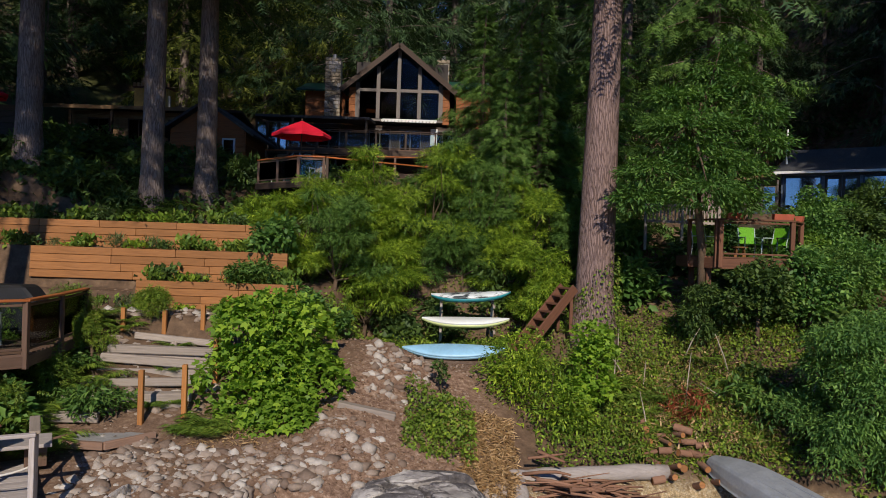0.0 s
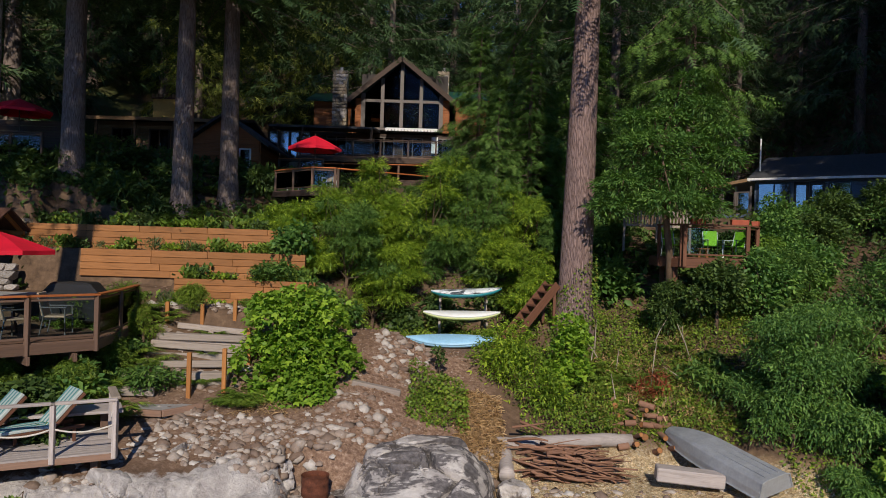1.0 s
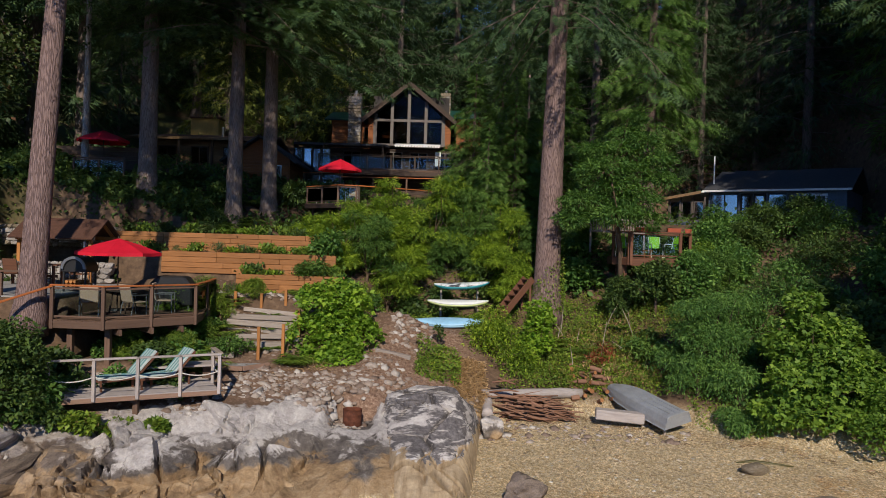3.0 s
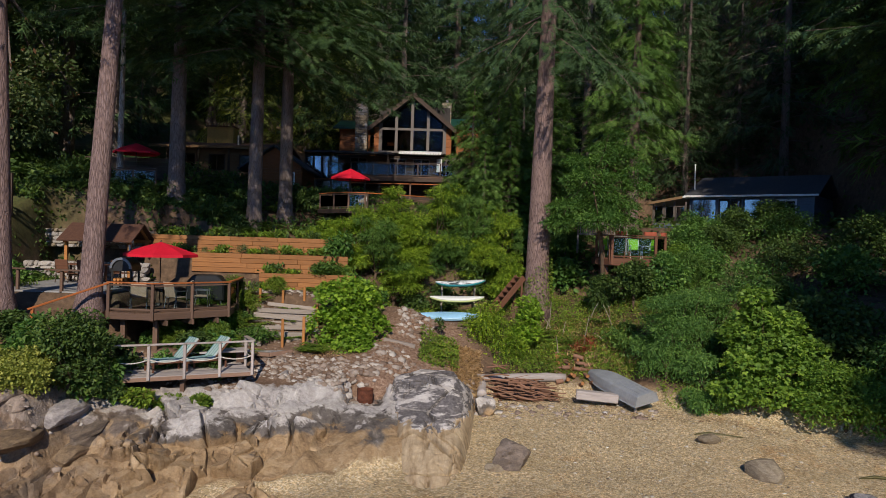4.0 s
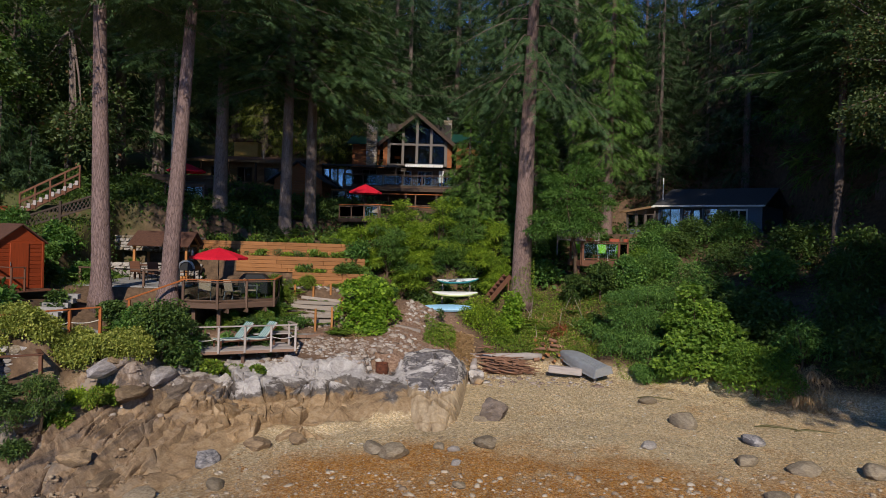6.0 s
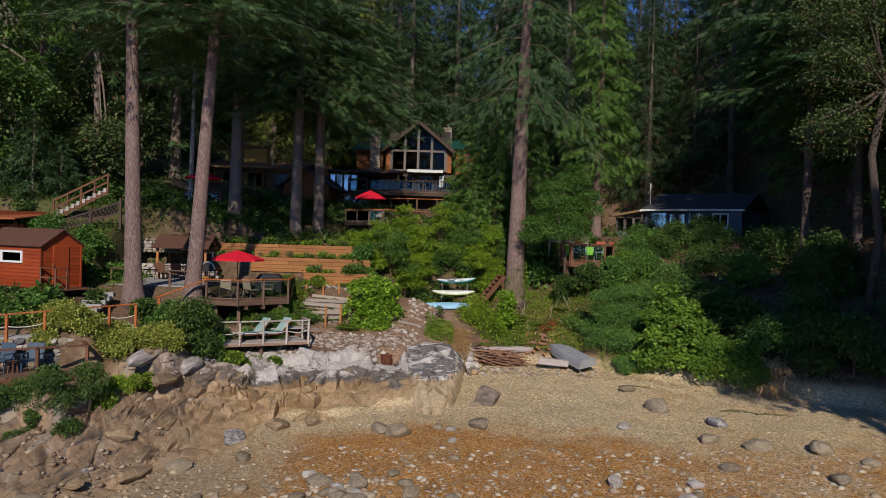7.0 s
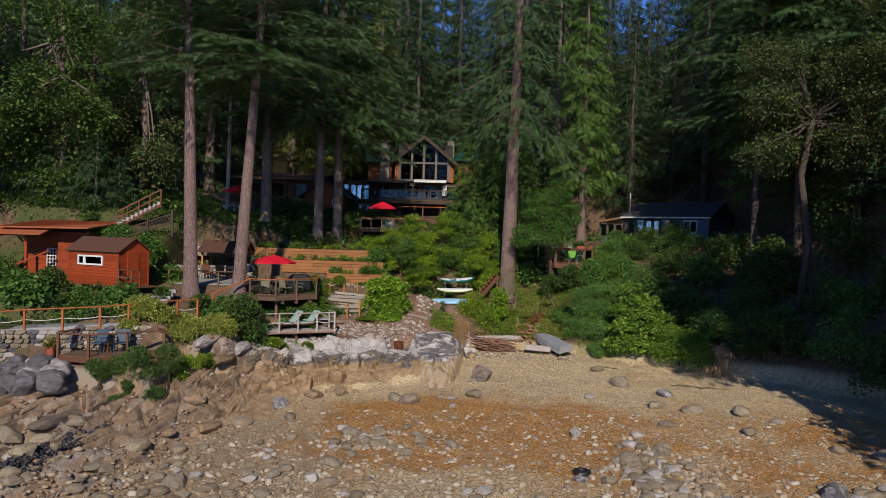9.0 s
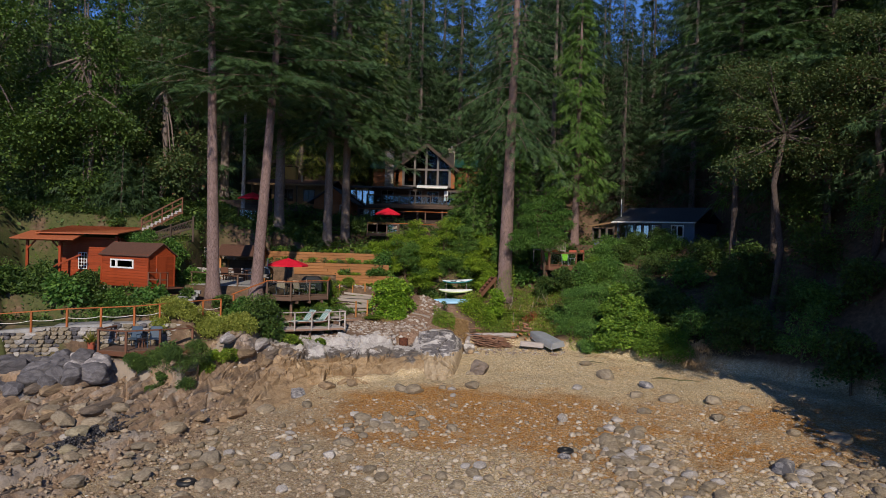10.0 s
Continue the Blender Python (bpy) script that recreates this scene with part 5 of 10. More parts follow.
def hull_mesh(seed, n=15, power=3.6, bevel=0.045):
    """A broken block with flat faces and chipped edges, of about unit half-size."""
    rng = np.random.default_rng(seed)
    d = rng.normal(0, 1, (n * 3, 3))
    d /= (np.abs(d) ** power).sum(1, keepdims=True) ** (1 / power)
    d *= rng.uniform(0.72, 1.0, (len(d), 1))
    bm = bmesh.new()
    for p in d:
        bm.verts.new(p)
    out = bmesh.ops.convex_hull(bm, input=bm.verts)
    bmesh.ops.delete(bm, geom=list({g for g in out["geom_interior"] + out["geom_unused"] if isinstance(g, bmesh.types.BMVert)}), context="VERTS")
    bmesh.ops.dissolve_limit(bm, angle_limit=radians(13), verts=bm.verts, edges=bm.edges)
    bmesh.ops.bevel(bm, geom=list(bm.edges), offset=bevel, segments=1, affect="EDGES", clamp_overlap=True)
    bmesh.ops.triangulate(bm, faces=bm.faces)
    for _ in range(2):
        bmesh.ops.subdivide_edges(bm, edges=bm.edges, cuts=1, use_grid_fill=True)
    for v in bm.verts:
        c = np.array(v.co)
        k = 0.035 * float(vnoise(c[:1] * 2.6 + seed, c[1:2] * 2.6 + c[2] * 1.9, seed)) + 0.02 * float(vnoise(c[:1] * 7 + seed, c[2:] * 7 + c[1] * 5, seed + 2))
        v.co = v.co * (1 + k)
    me = bpy.data.meshes.new("rock")
    bm.to_mesh(me)
    bm.free()
    me.shade_smooth()
    me.set_sharp_from_angle(angle=radians(11))
    return me


ROCKS = {}


def rock(x, y, z, sx, sy, sz, kind, mat_, label, rz=0.0, tilt=(0, 0), name="rock", group=""):
    """kind: ('a', n) angular, ('r', n) rounded; shares its mesh with others of the kind and stone."""
    key = (kind, mat_.name)
    if key not in ROCKS:
        c, k = kind
        me = hull_mesh(k * 5 + 2) if c == "p" else rock_mesh(k * 7 + 3, {"a": 13, "A": 9, "r": 16, "b": 7, "s": 7}[c], 4 if c in "Ab" else 3, 0.05, 0.0 if c != "r" else 0.38, 1.0, c in "bs")
        me.materials.append(mat_)
        ROCKS[key] = me
    m = Matrix.Translation((x, y, z)) @ Matrix.Rotation(rz, 4, "Z") @ Matrix.Rotation(tilt[0], 4, "X") @ Matrix.Rotation(tilt[1], 4, "Y") @ Matrix.Diagonal((sx, sy, sz, 1))
    return single(name, ROCKS[key], None, label, "rock", m, group)


M_SLAB = stone("weathered_slab", (0.29, 0.225, 0.175), (0.12, 0.095, 0.08), 1.4, bump=1.0)
M_PURPLE = stone("purple_grey_boulder", (0.20, 0.185, 0.195), (0.09, 0.083, 0.09), 1.6, bump=1.0)
M_OLIVEROCK = stone("olive_rock", (0.42, 0.36, 0.25), (0.25, 0.205, 0.135), 2.5, bump=0.8)
STRIKE = radians(85)       # the run of the strata
# the great streaked boulder and the pale blocks of the shelf's edge
def rock_face(name, crest, foot, label, mat_, seed, cell=(1.35, 1.15), res=0.042, steep=1.08, bulge=1.0, ends=0.5, beds=False):
    """Bedrock that falls from a crest to a foot line: cracked blocks, each tilted a little, on one surface."""
    C, F = np.array(crest, float), np.array(foot, float)
    def along(P, s):
        k = np.concatenate([[0], np.cumsum(np.linalg.norm(np.diff(P[:, :2], axis=0), axis=1))])
        return np.stack([np.interp(s * k[-1], k, P[:, i]) for i in range(3)], -1)
    L, H = float(np.linalg.norm(np.diff(C[:, :2], axis=0), axis=1).sum()), float(np.linalg.norm(C[len(C) // 2] - F[len(F) // 2]))
    ns, nt = int(L / res), int(1.35 * H / res)
    S, T = np.meshgrid(np.linspace(0, 1, ns), np.linspace(-0.28, 1.08, nt))
    c, f = along(C, S.ravel()).reshape(nt, ns, 3), along(F, S.ravel()).reshape(nt, ns, 3)
    f[..., 2] = np.minimum(f[..., 2], land(f[..., 0], f[..., 1]) - 0.22)
    fall = np.where(T > 0, 1 - np.maximum(1 - T, 0) ** steep, 0)
    P = c + (f - c) * T[..., None]
    P[..., 2] = c[..., 2] + (f[..., 2] - c[..., 2]) * fall - np.where(T < 0, 2.2 * T * T, 0) - np.where(T > 1, (T - 1) * 2.0, 0)
    P[..., 2] -= ends * np.abs(2 * S - 1) ** 8
    if beds:
        u, v = 0.10 * P[..., 0] + 0.995 * P[..., 1], -0.995 * P[..., 0] + 0.10 * P[..., 1]
    else:
        u, v = S * L + 0.35 * T * H, T * H - 0.3 * S * L
    k = 0.12 if beds else 0.15
    u, v = u + 0.16 * vnoise(u * 0.9, v * 0.9, seed), v + k * vnoise(u * 1.0, v * 1.0, seed + 1)
    a1, a2, ac, au, av = cells(u / cell[0], v / cell[1], seed * 1.0)
    b1, b2, bc, bu, bv = cells(u / cell[0] * 2.7, v / cell[1] * 2.2, seed + 7.0)
    few = smooth01(vnoise(u * 0.7, v * 0.7, seed + 5), -0.2, 0.3)
    tilt = (0.30 * np.sin(ac * 40) * au + (0.45 + 0.5 * ac) * av) if beds else (0.50 * np.sin(ac * 40) * au + 0.42 * np.cos(ac * 57) * av)
    h = (ac - 0.5) * 0.42 + tilt - 0.50 * np.exp(-((a2 - a1) / 0.055) ** 2)
    h = h + few * ((bc - 0.5) * 0.16 + 0.30 * np.sin(bc * 37) * bu + 0.24 * np.cos(bc * 51) * bv - 0.24 * np.exp(-((b2 - b1) / 0.07) ** 2))
    h = h + 0.07 * fbm(u * 2.1, v * 2.1, seed + 2, 5) + 0.10 * vnoise(u * 0.6, v * 0.6, seed + 9)
    h = h * bulge * (1 - 0.45 * smooth01(T, 0.6, 1.0))
    way = f - c
    way[..., 2] = 0
    way = way / np.linalg.norm(way, axis=-1, keepdims=True)
    P = P + (way * 0.6 + np.array([0, 0, 0.8])) * h[..., None]
    idx = np.arange(ns * nt).reshape(nt, ns)
    q = np.stack([idx[:-1, :-1], idx[:-1, 1:], idx[1:, 1:], idx[1:, :-1]], -1).reshape(-1, 4)
    me = np_mesh(name, P.reshape(-1, 3), q, True)
    me.set_sharp_from_angle(angle=radians(28))
    return single(name, me, mat_, label, "rock", kind="structure" if L > 5 else "")


rock_face("shore_ledge", [(-25.0, -1.6, -0.25), (-20.5, 0.2, -0.20), (-17.0, 1.4, -0.30), (-14.6, 2.3, -0.25), (-12.6, 4.2, 0.05), (-11.0, 6.4, 0.28), (-10.2, 8.0, 0.25)], [(-24.0, -12.0, -1.6), (-17.5, -10.5, -1.6), (-13.6, -7.5, -1.5), (-11.0, -4.0, -1.4), (-9.2, -0.5, -1.2), (-8.0, 3.0, -1.0), (-7.6, 5.0, -0.9)], "long tilted ledges of brown shore rock below the decks", M_ZONED, 21, (6.5, 0.62), 0.062, 1.0, 0.60, 0.3, True)
rock_face("rock_outcrop", [(-11.2, 7.6, 0.20), (-10.2, 8.4, 0.42), (-8.8, 8.9, 0.62), (-7.4, 9.9, 0.66), (-5.6, 11.0, 0.60), (-4.0, 11.8, 0.58), (-2.8, 12.0, 0.40)], [(-11.0, 4.6, -0.60), (-9.2, 4.2, -0.70), (-6.8, 4.2, -0.85), (-4.6, 5.0, -0.90), (-2.8, 6.2, -0.90), (-2.0, 7.2, -0.90)], "cracked bedrock outcrop, bleached above a dark tide band, tan below", M_ZONED, 3)
rock_face("boulder", [(-1.8, 12.2, 0.45), (-1.35, 12.3, 0.85), (-0.4, 12.3, 1.0), (0.6, 12.3, 0.95), (1.35, 12.2, 0.55)], [(-0.75, 6.9, -0.95), (-0.4, 6.4, -1.0), (0.0, 6.1, -1.0), (0.5, 6.2, -1.0), (0.9, 6.7, -0.95)], "great dark-streaked pale boulder, tan at its foot, on the beach", M_BOULDER, 12, (2.4, 1.6), 0.04, 1.05, 0.55, 0.8)
rock(-10.1, 8.2, -0.02, 0.75, 0.6, 0.55, ("b", 2), M_PATCHED, "rounded grey boulder at the end of the outcrop", 0.5, (0.1, 0), "boulder")
for i, (x, y, z, a, b, c) in enumerate(((-2.35, 11.4, -0.25, 0.5, 0.45, 0.42), (-5.0, 12.2, 0.5, 0.55, 0.42, 0.34), (-3.9, 12.6, 0.45, 0.6, 0.45, 0.34), (1.7, 12.9, -0.1, 0.35, 0.35, 0.4), (-6.4, 11.7, 0.55, 0.6, 0.45, 0.32), (-2.2, 10.2, -0.55, 0.45, 0.4, 0.35), (-3.3, 12.4, 0.35, 0.42, 0.4, 0.38))):
    rock(x, y, z + 0.06, a, b, c, ("b", 1 + i % 6), M_ZONED, "weathered loose block at the top of the outcrop", 0.35 + 0.22 * math.sin(i * 2.1), (0.10 * math.sin(i), 0.10 * math.cos(i * 1.7)), group="shelf blocks")
# tilted tan slabs down the shelf towards the left
_rr = np.random.default_rng(91)
for i in range(44):
    x = _rr.uniform(-21, -8.6)
    d = _rr.uniform(-8.5, -1.6)
    y = float(np.interp(x, SHORE_X, SHORE_Y)) + d
    q = _rr.uniform(0.35, 0.75)
    rock(x, y, gz(x, y) + 0.04, q * _rr.uniform(1.4, 2.6), q * _rr.uniform(0.34, 0.55), q * _rr.uniform(0.30, 0.46), ("p", int(_rr.integers(1, 9))), (M_ROCKT, M_ZONED, M_ROCKT, M_SLAB)[i % 4], "tilted weathered slab of the shore rock", STRIKE + _rr.normal(0, 0.10), (_rr.normal(0.45, 0.12), _rr.normal(0, 0.06)), group="shore slabs")
for i in range(13):
    x = _rr.uniform(-12.6, -9.4)
    y = 4.2 + 1.15 * (x + 12.6) + _rr.uniform(-1.4, 0.3)
    q = _rr.uniform(0.5, 0.9)
    rock(x, y, gz(x, y) + 0.06, q * _rr.uniform(1.2, 1.9), q * 0.42, q * 0.36, ("p", 1 + i % 8), (M_ZONED, M_SLAB, M_ROCKW, M_ROCKT)[i % 4], "long tilted slab of pale and dark shore rock", STRIKE + _rr.normal(0, 0.10), (_rr.normal(0.5, 0.12), _rr.normal(-0.12, 0.06)), group="shore slabs")
# tan and grey blocks at the low end of the shore
for i in range(120):
    x, y = _rr.uniform(-18, -5.0), _rr.uniform(-12.0, -1.0)
    if x > -5.0 - 0.55 * (y + 11):
        continue
    q = 0.12 + 0.42 * _rr.random() ** 2.4
    rock(x, y, gz(x, y) + 0.10 * q + (0.15 if x < -10 else 0.0), q * _rr.uniform(1.0, 1.5), q, q * 0.6, ("r" if i % 3 == 0 else "p", int(_rr.integers(1, 7))), (M_OLIVEROCK, M_ROCKT, M_STONE, M_COBBLE)[i % 4], "tan and grey block on the low shore", _rr.uniform(0, 6.28), (_rr.normal(0, 0.15), _rr.normal(0, 0.15)), "boulder", "low shore blocks")
# grey-blue boulders heaped below the shore deck
for i in range(24):
    x, y, q = _rr.uniform(-19.0, -16.0), _rr.uniform(-0.8, 1.5), _rr.uniform(0.35, 0.78)
    rock(x, y, -0.30 + 0.38 * (y + 0.8), q * 1.2, q * 0.9, q * 0.75, ("p", int(_rr.integers(1, 9))), M_PURPLE if i % 4 else M_ROCKW, "blue-grey boulder heaped below the shore deck", _rr.uniform(0, 6.28), (_rr.normal(0, 0.25), _rr.normal(0, 0.25)), "boulder", "shore boulders")
for i in range(14):
    x = _rr.uniform(-24.5, -18.5)
    y = float(np.interp(x, SHORE_X, SHORE_Y)) + _rr.uniform(-2.4, 0.5)
    s = _rr.uniform(0.3, 0.75)
    rock(x, y, gz(x, y) + 0.05, s * 1.3, s, s * 0.7, ("p", int(_rr.integers(1, 9))), M_PURPLE if _rr.random() < 0.8 else M_ROCKW, "blue-grey boulder below the shore deck", _rr.uniform(0, 6.28), (_rr.normal(0, 0.25), _rr.normal(0, 0.25)), "boulder", "shore boulders")
rock(2.35, 8.55, gz(2.35, 8.55) + 0.26, 0.56, 0.45, 0.52, ("A", 2), M_ROCKBR, "upright dark brown stone on the upper beach", 0.4, (0, 0), "beach_stone")
for x, y, q in ((-19.8, 1.0, 0.6), (-18.9, 1.3, 0.5), (-18.3, 0.8, 0.7), (-20.7, 0.3, 0.75), (-21.8, -0.3, 0.6), (-17.7, 1.2, 0.45), (-22.9, -0.6, 0.7)):
    rock(x, y, gz(x, y) + 0.12, q * 1.2, q * 0.8, q * 0.62, ("s", 1 + int(q * 60) % 6), M_PURPLE, "purple-grey boulder below the stone wall", x, (0.1, 0.1), "boulder", "shore boulders")
# single stones of the beach
for i, (x, y, s, k, m_) in enumerate(((1.85, 8.3, 0.24, "a", M_STONE), (9.64, 8.15, 0.62, "r", M_STONE), (8.85, 10.7, 0.36, "r", M_COBBLE), (11.4, 6.2, 0.42, "r", M_ROCKD), (10.4, 4.1, 0.42, "r", M_STONE), (1.95, 5.4, 0.42, "a", M_COBBLE), (7.55, 5.5, 0.28, "r", M_RUBBLE), (10.1, 1.2, 0.34, "r", M_STONE), (14.1, 3.2, 0.5, "r", M_STONE), (11.9, 3.3, 0.46, "r", M_STONE), (6.0, -0.2, 0.34, "a", M_RUBBLE), (5.45, -5.0, 0.26, "r", M_ROCKD), (13.6, -6.0, 0.55, "a", M_ROCKD), (-3.2, -0.5, 0.40, "r", M_STONE), (-2.0, -0.6, 0.36, "r", M_STONE), (0.8, 4.9, 0.22, "r", M_RUBBLE), (0.3, 5.2, 0.26, "r", M_STONE), (-1.2, 4.4, 0.5, "a", M_COBBLE), (-1.9, 4.8, 0.42, "r", M_STONE), (0.9, 3.6, 0.2, "r", M_RUBBLE), (1.0, 1.8, 0.22, "r", M_COBBLE), (7.6, -3.1, 0.5, "r", M_COBBLE), (8.9, -2.4, 0.42, "a", M_STONE), (13.3, 0.3, 0.36, "a", M_STONE), (17.5, -2.4, 0.5, "r", M_STONE), (15.9, -1.6, 0.34, "r", M_COBBLE), (15.2, 2.0, 0.3, "r", M_STONE),
                                          (-12.2, -2.0, 0.5, "r", M_COBBLE), (-11.0, -3.0, 0.55, "r", M_COBBLE), (-10.6, -0.2, 0.4, "a", M_ROCKD), (-14.0, -3.5, 0.6, "a", M_COBBLE), (-15.5, -2.2, 0.55, "a", M_STONE), (-13.0, -4.6, 0.6, "a", M_COBBLE), (-16.5, -4.6, 0.7, "a", M_COBBLE), (-9.4, -2.8, 0.35, "r", M_COBBLE), (-10.5, 1.8, 0.5, "a", M_ROCKT), (-7.2, 3.6, 0.45, "a", M_ROCKD), (-5.9, 4.9, 0.5, "a", M_ROCKT), (-4.6, 5.5, 0.4, "a", M_ROCKT), (-8.0, 0.6, 0.4, "r", M_COBBLE), (-6.2, 1.5, 0.35, "r", M_COBBLE))):
    rock(x, y, gz(x, y) + s * 0.22, s * 1.15, s * 0.85, s * 0.62, (k, 1 + i % 6), m_, "smooth grey stone lying on the pebble beach" if k == "r" else "angular weathered stone lying on the pebble beach", i * 1.7, (0, 0), "beach_stone", "beach stones")
# cobbles gathered in drifts
_drifts = [(8.5, -6.6, 1.0, 2.0)] * 9 + [(8.2, -3.0, 0.7, 1.6)] * 3 + [(15.6, -7.0, 1.5, 0.8)] * 8 + [(-2.0, -1.2, 1.2, 0.6)] * 3 + [(-4.5, -4.5, 2.0, 1.5)] * 3 + [(1.5, -7.5, 3.0, 1.2)] * 2 + [(-9.5, -6.5, 2.5, 2.5)] * 4
for i in range(290):
    c = _drifts[i % len(_drifts)]
    x, y = c[0] + _rr.normal(0, c[2]), c[1] + _rr.normal(0, c[3])
    s = _rr.uniform(0.15, 0.32)
    rock(x, y, gz(x, y) + s * 0.25, s * 1.2, s * 0.9, s * 0.65, ("r", 1 + i % 6), (M_COBBLE, M_COBBLE, M_STONE, M_RUBBLE, M_COBBLE)[i % 5], "rounded cobble in a drift on the beach", _rr.uniform(0, 6.28), (0, 0), "cobble", "beach cobbles")


def rubble(name, label, pts, size, mat_, sink=0.2, level=1, flat=0.7):
    """Many small stones as one loose mass."""
    rng = np.random.default_rng(len(name) * 13 + len(pts))
    bm = bmesh.new()
    bmesh.ops.create_icosphere(bm, subdivisions=level, radius=1.0)
    t = np.array([v.co for v in bm.verts])
    f = np.array([[v.index for v in q.verts] for q in bm.faces])
    bm.free()
    n = len(pts)
    pn = rng.normal(0, 1, (n, 6, 3))
    pn /= np.linalg.norm(pn, axis=2, keepdims=True)
    dt = np.einsum("vk,npk->nvp", t, pn)
    jit = np.min(np.where(dt > 0.1, rng.uniform(0.36, 0.74, (n, 1, 6)) / np.maximum(dt, 0.1), 1.1), axis=2).clip(0, 1.1)[..., None]
    sc = np.stack([rng.uniform(0.8, 1.3, n), rng.uniform(0.7, 1.1, n), rng.uniform(0.5, 0.8, n) * flat / 0.7], 1)
    loc = t[None] * jit * sc[:, None, :]
    a = rng.uniform(0, 6.28, n)
    c, s = np.cos(a)[:, None], np.sin(a)[:, None]
    loc = np.stack([loc[..., 0] * c - loc[..., 1] * s, loc[..., 0] * s + loc[..., 1] * c, loc[..., 2]], -1)
    sz = np.asarray(size)
    v = np.asarray(pts)[:, None, :] + loc * sz[:, None, None]
    v[..., 2] -= (sz * sink)[:, None]
    ff = (f[None] + (np.arange(n) * len(t))[:, None, None]).reshape(-1, 3)
    return single(name, np_mesh(name, v.reshape(-1, 3), ff), mat_, label, "stones", kind="stuff")


def island_stone(name, stops, scale=14.0):
    m = Mat(name, 0.88, spec=0.2)
    base = m.ramp(m.island_random(), stops)
    b = m.noise(m.coords("World"), scale, 5, 0.7)
    return m.colour(m.mix(1.0, base, m.ramp(b, [(0.3, 0.7), (0.7, 1.08)]), "MULTIPLY")).bump(b, 0.5, 0.02).m


def sprinkle(rng, n, x0, x1, y0, y1, fn=None):
    x, y = rng.uniform(x0, x1, n), rng.uniform(y0, y1, n)
    if fn is not None:
        k = fn(x, y)
        x, y = x[k], y[k]
    return np.stack([x, y, land(x, y)], 1)


def shore_d(x, y):
    return y - np.interp(x, SHORE_X, SHORE_Y)


M_PEB = island_stone("mixed_pebbles", [(0.0, (0.20, 0.15, 0.10)), (0.35, (0.36, 0.29, 0.21)), (0.7, (0.44, 0.39, 0.31)), (1.0, (0.60, 0.57, 0.52))])
M_PEBR = island_stone("rusty_pebbles", [(0.0, (0.16, 0.07, 0.025)), (0.45, (0.32, 0.165, 0.06)), (0.8, (0.40, 0.27, 0.14)), (1.0, (0.56, 0.50, 0.42))])
M_RUB = island_stone("pale_rubble", [(0.0, (0.16, 0.11, 0.085)), (0.4, (0.30, 0.235, 0.195)), (0.75, (0.37, 0.32, 0.285)), (1.0, (0.50, 0.46, 0.43))])
M_COB = island_stone("warm_cobbles", [(0.0, (0.24, 0.18, 0.13)), (0.5, (0.36, 0.29, 0.215)), (1.0, (0.46, 0.40, 0.33))])
M_TANSTONE = island_stone("tan_broken_stone", [(0.0, (0.15, 0.105, 0.072)), (0.6, (0.30, 0.218, 0.150)), (1.0, (0.43, 0.345, 0.255))])
M_MUSSEL = island_stone("black_mussels", [(0.0, (0.022, 0.022, 0.030)), (0.7, (0.055, 0.053, 0.062)), (1.0, (0.17, 0.16, 0.16))])
M_GRIT = island_stone("brown_grit", [(0.0, (0.12, 0.075, 0.05)), (0.6, (0.24, 0.155, 0.11)), (1.0, (0.37, 0.30, 0.25))])
_q = np.random.default_rng(55)
_pts = sprinkle(_q, 15000, -16, 20, -11, 13.6, lambda x, y: (shore_d(x, y) < -0.3) & (rock_zone(x, y, shore_d(x, y)) < 0.4) & (_q.random(len(x)) < np.where((x < -6) | (y < -5), 1.0, 0.45)))
_rusty = (np.exp(-((_pts[:, 0] - 2) / 9) ** 2) * (_pts[:, 1] > -7) * (_pts[:, 1] < 4.5) > 0.4) | ((_pts[:, 0] > 4) & (_pts[:, 1] < 4))
rubble("pebbles", "pale mixed pebbles strewn over the beach", _pts[~_rusty], 0.025 + 0.08 * _q.random(int((~_rusty).sum())) ** 2.6, M_PEB)
_pts3 = np.concatenate([np.stack([cx + _q.normal(0, sx, n), cy + _q.normal(0, sy, n)], 1) for cx, cy, sx, sy, n in ((8.4, -5.8, 1.2, 2.4, 330), (15.6, -7.0, 1.8, 1.0, 240), (-2.0, -1.2, 1.5, 0.8, 90), (-6.0, -5.5, 3.5, 2.0, 110), (2.0, -7.0, 4.0, 1.6, 160))])
_pts3 = np.column_stack([_pts3, land(_pts3[:, 0], _pts3[:, 1]) + 0.03])
rubble("cobbles", "pale cobbles heaped between the larger stones", _pts3, _q.uniform(0.09, 0.22, len(_pts3)), M_COB, sink=0.1, level=2)
_pts5 = sprinkle(_q, 5200, -17, -3, -11, 4, lambda x, y: (x < -4.0 - 0.55 * (y + 6)) & (shore_d(x, y) < -2.0))
_pts5[:, 2] += np.where(_pts5[:, 0] < -9.5, 0.08, 0.0)
rubble("shore_stones", "broken tan stones strewn over the low rocky shore", _pts5, 0.03 + 0.14 * _q.random(len(_pts5)) ** 3.0, M_TANSTONE, sink=0.1, level=1)
_t = _q.random(1500)
_pts6 = np.stack([-14.3 + 1.5 * _t + _q.normal(0, 0.30, 1500) * (1.2 - _t), -6.5 + 4.6 * _t + _q.normal(0, 0.35, 1500)], 1)
_pts6 = np.column_stack([_pts6, land(_pts6[:, 0], _pts6[:, 1]) + 0.16])
rubble("mussel_bed", "black bed of mussels on the low ledges", _pts6, _q.uniform(0.03, 0.09, 1500), M_MUSSEL, sink=0.0, level=1)
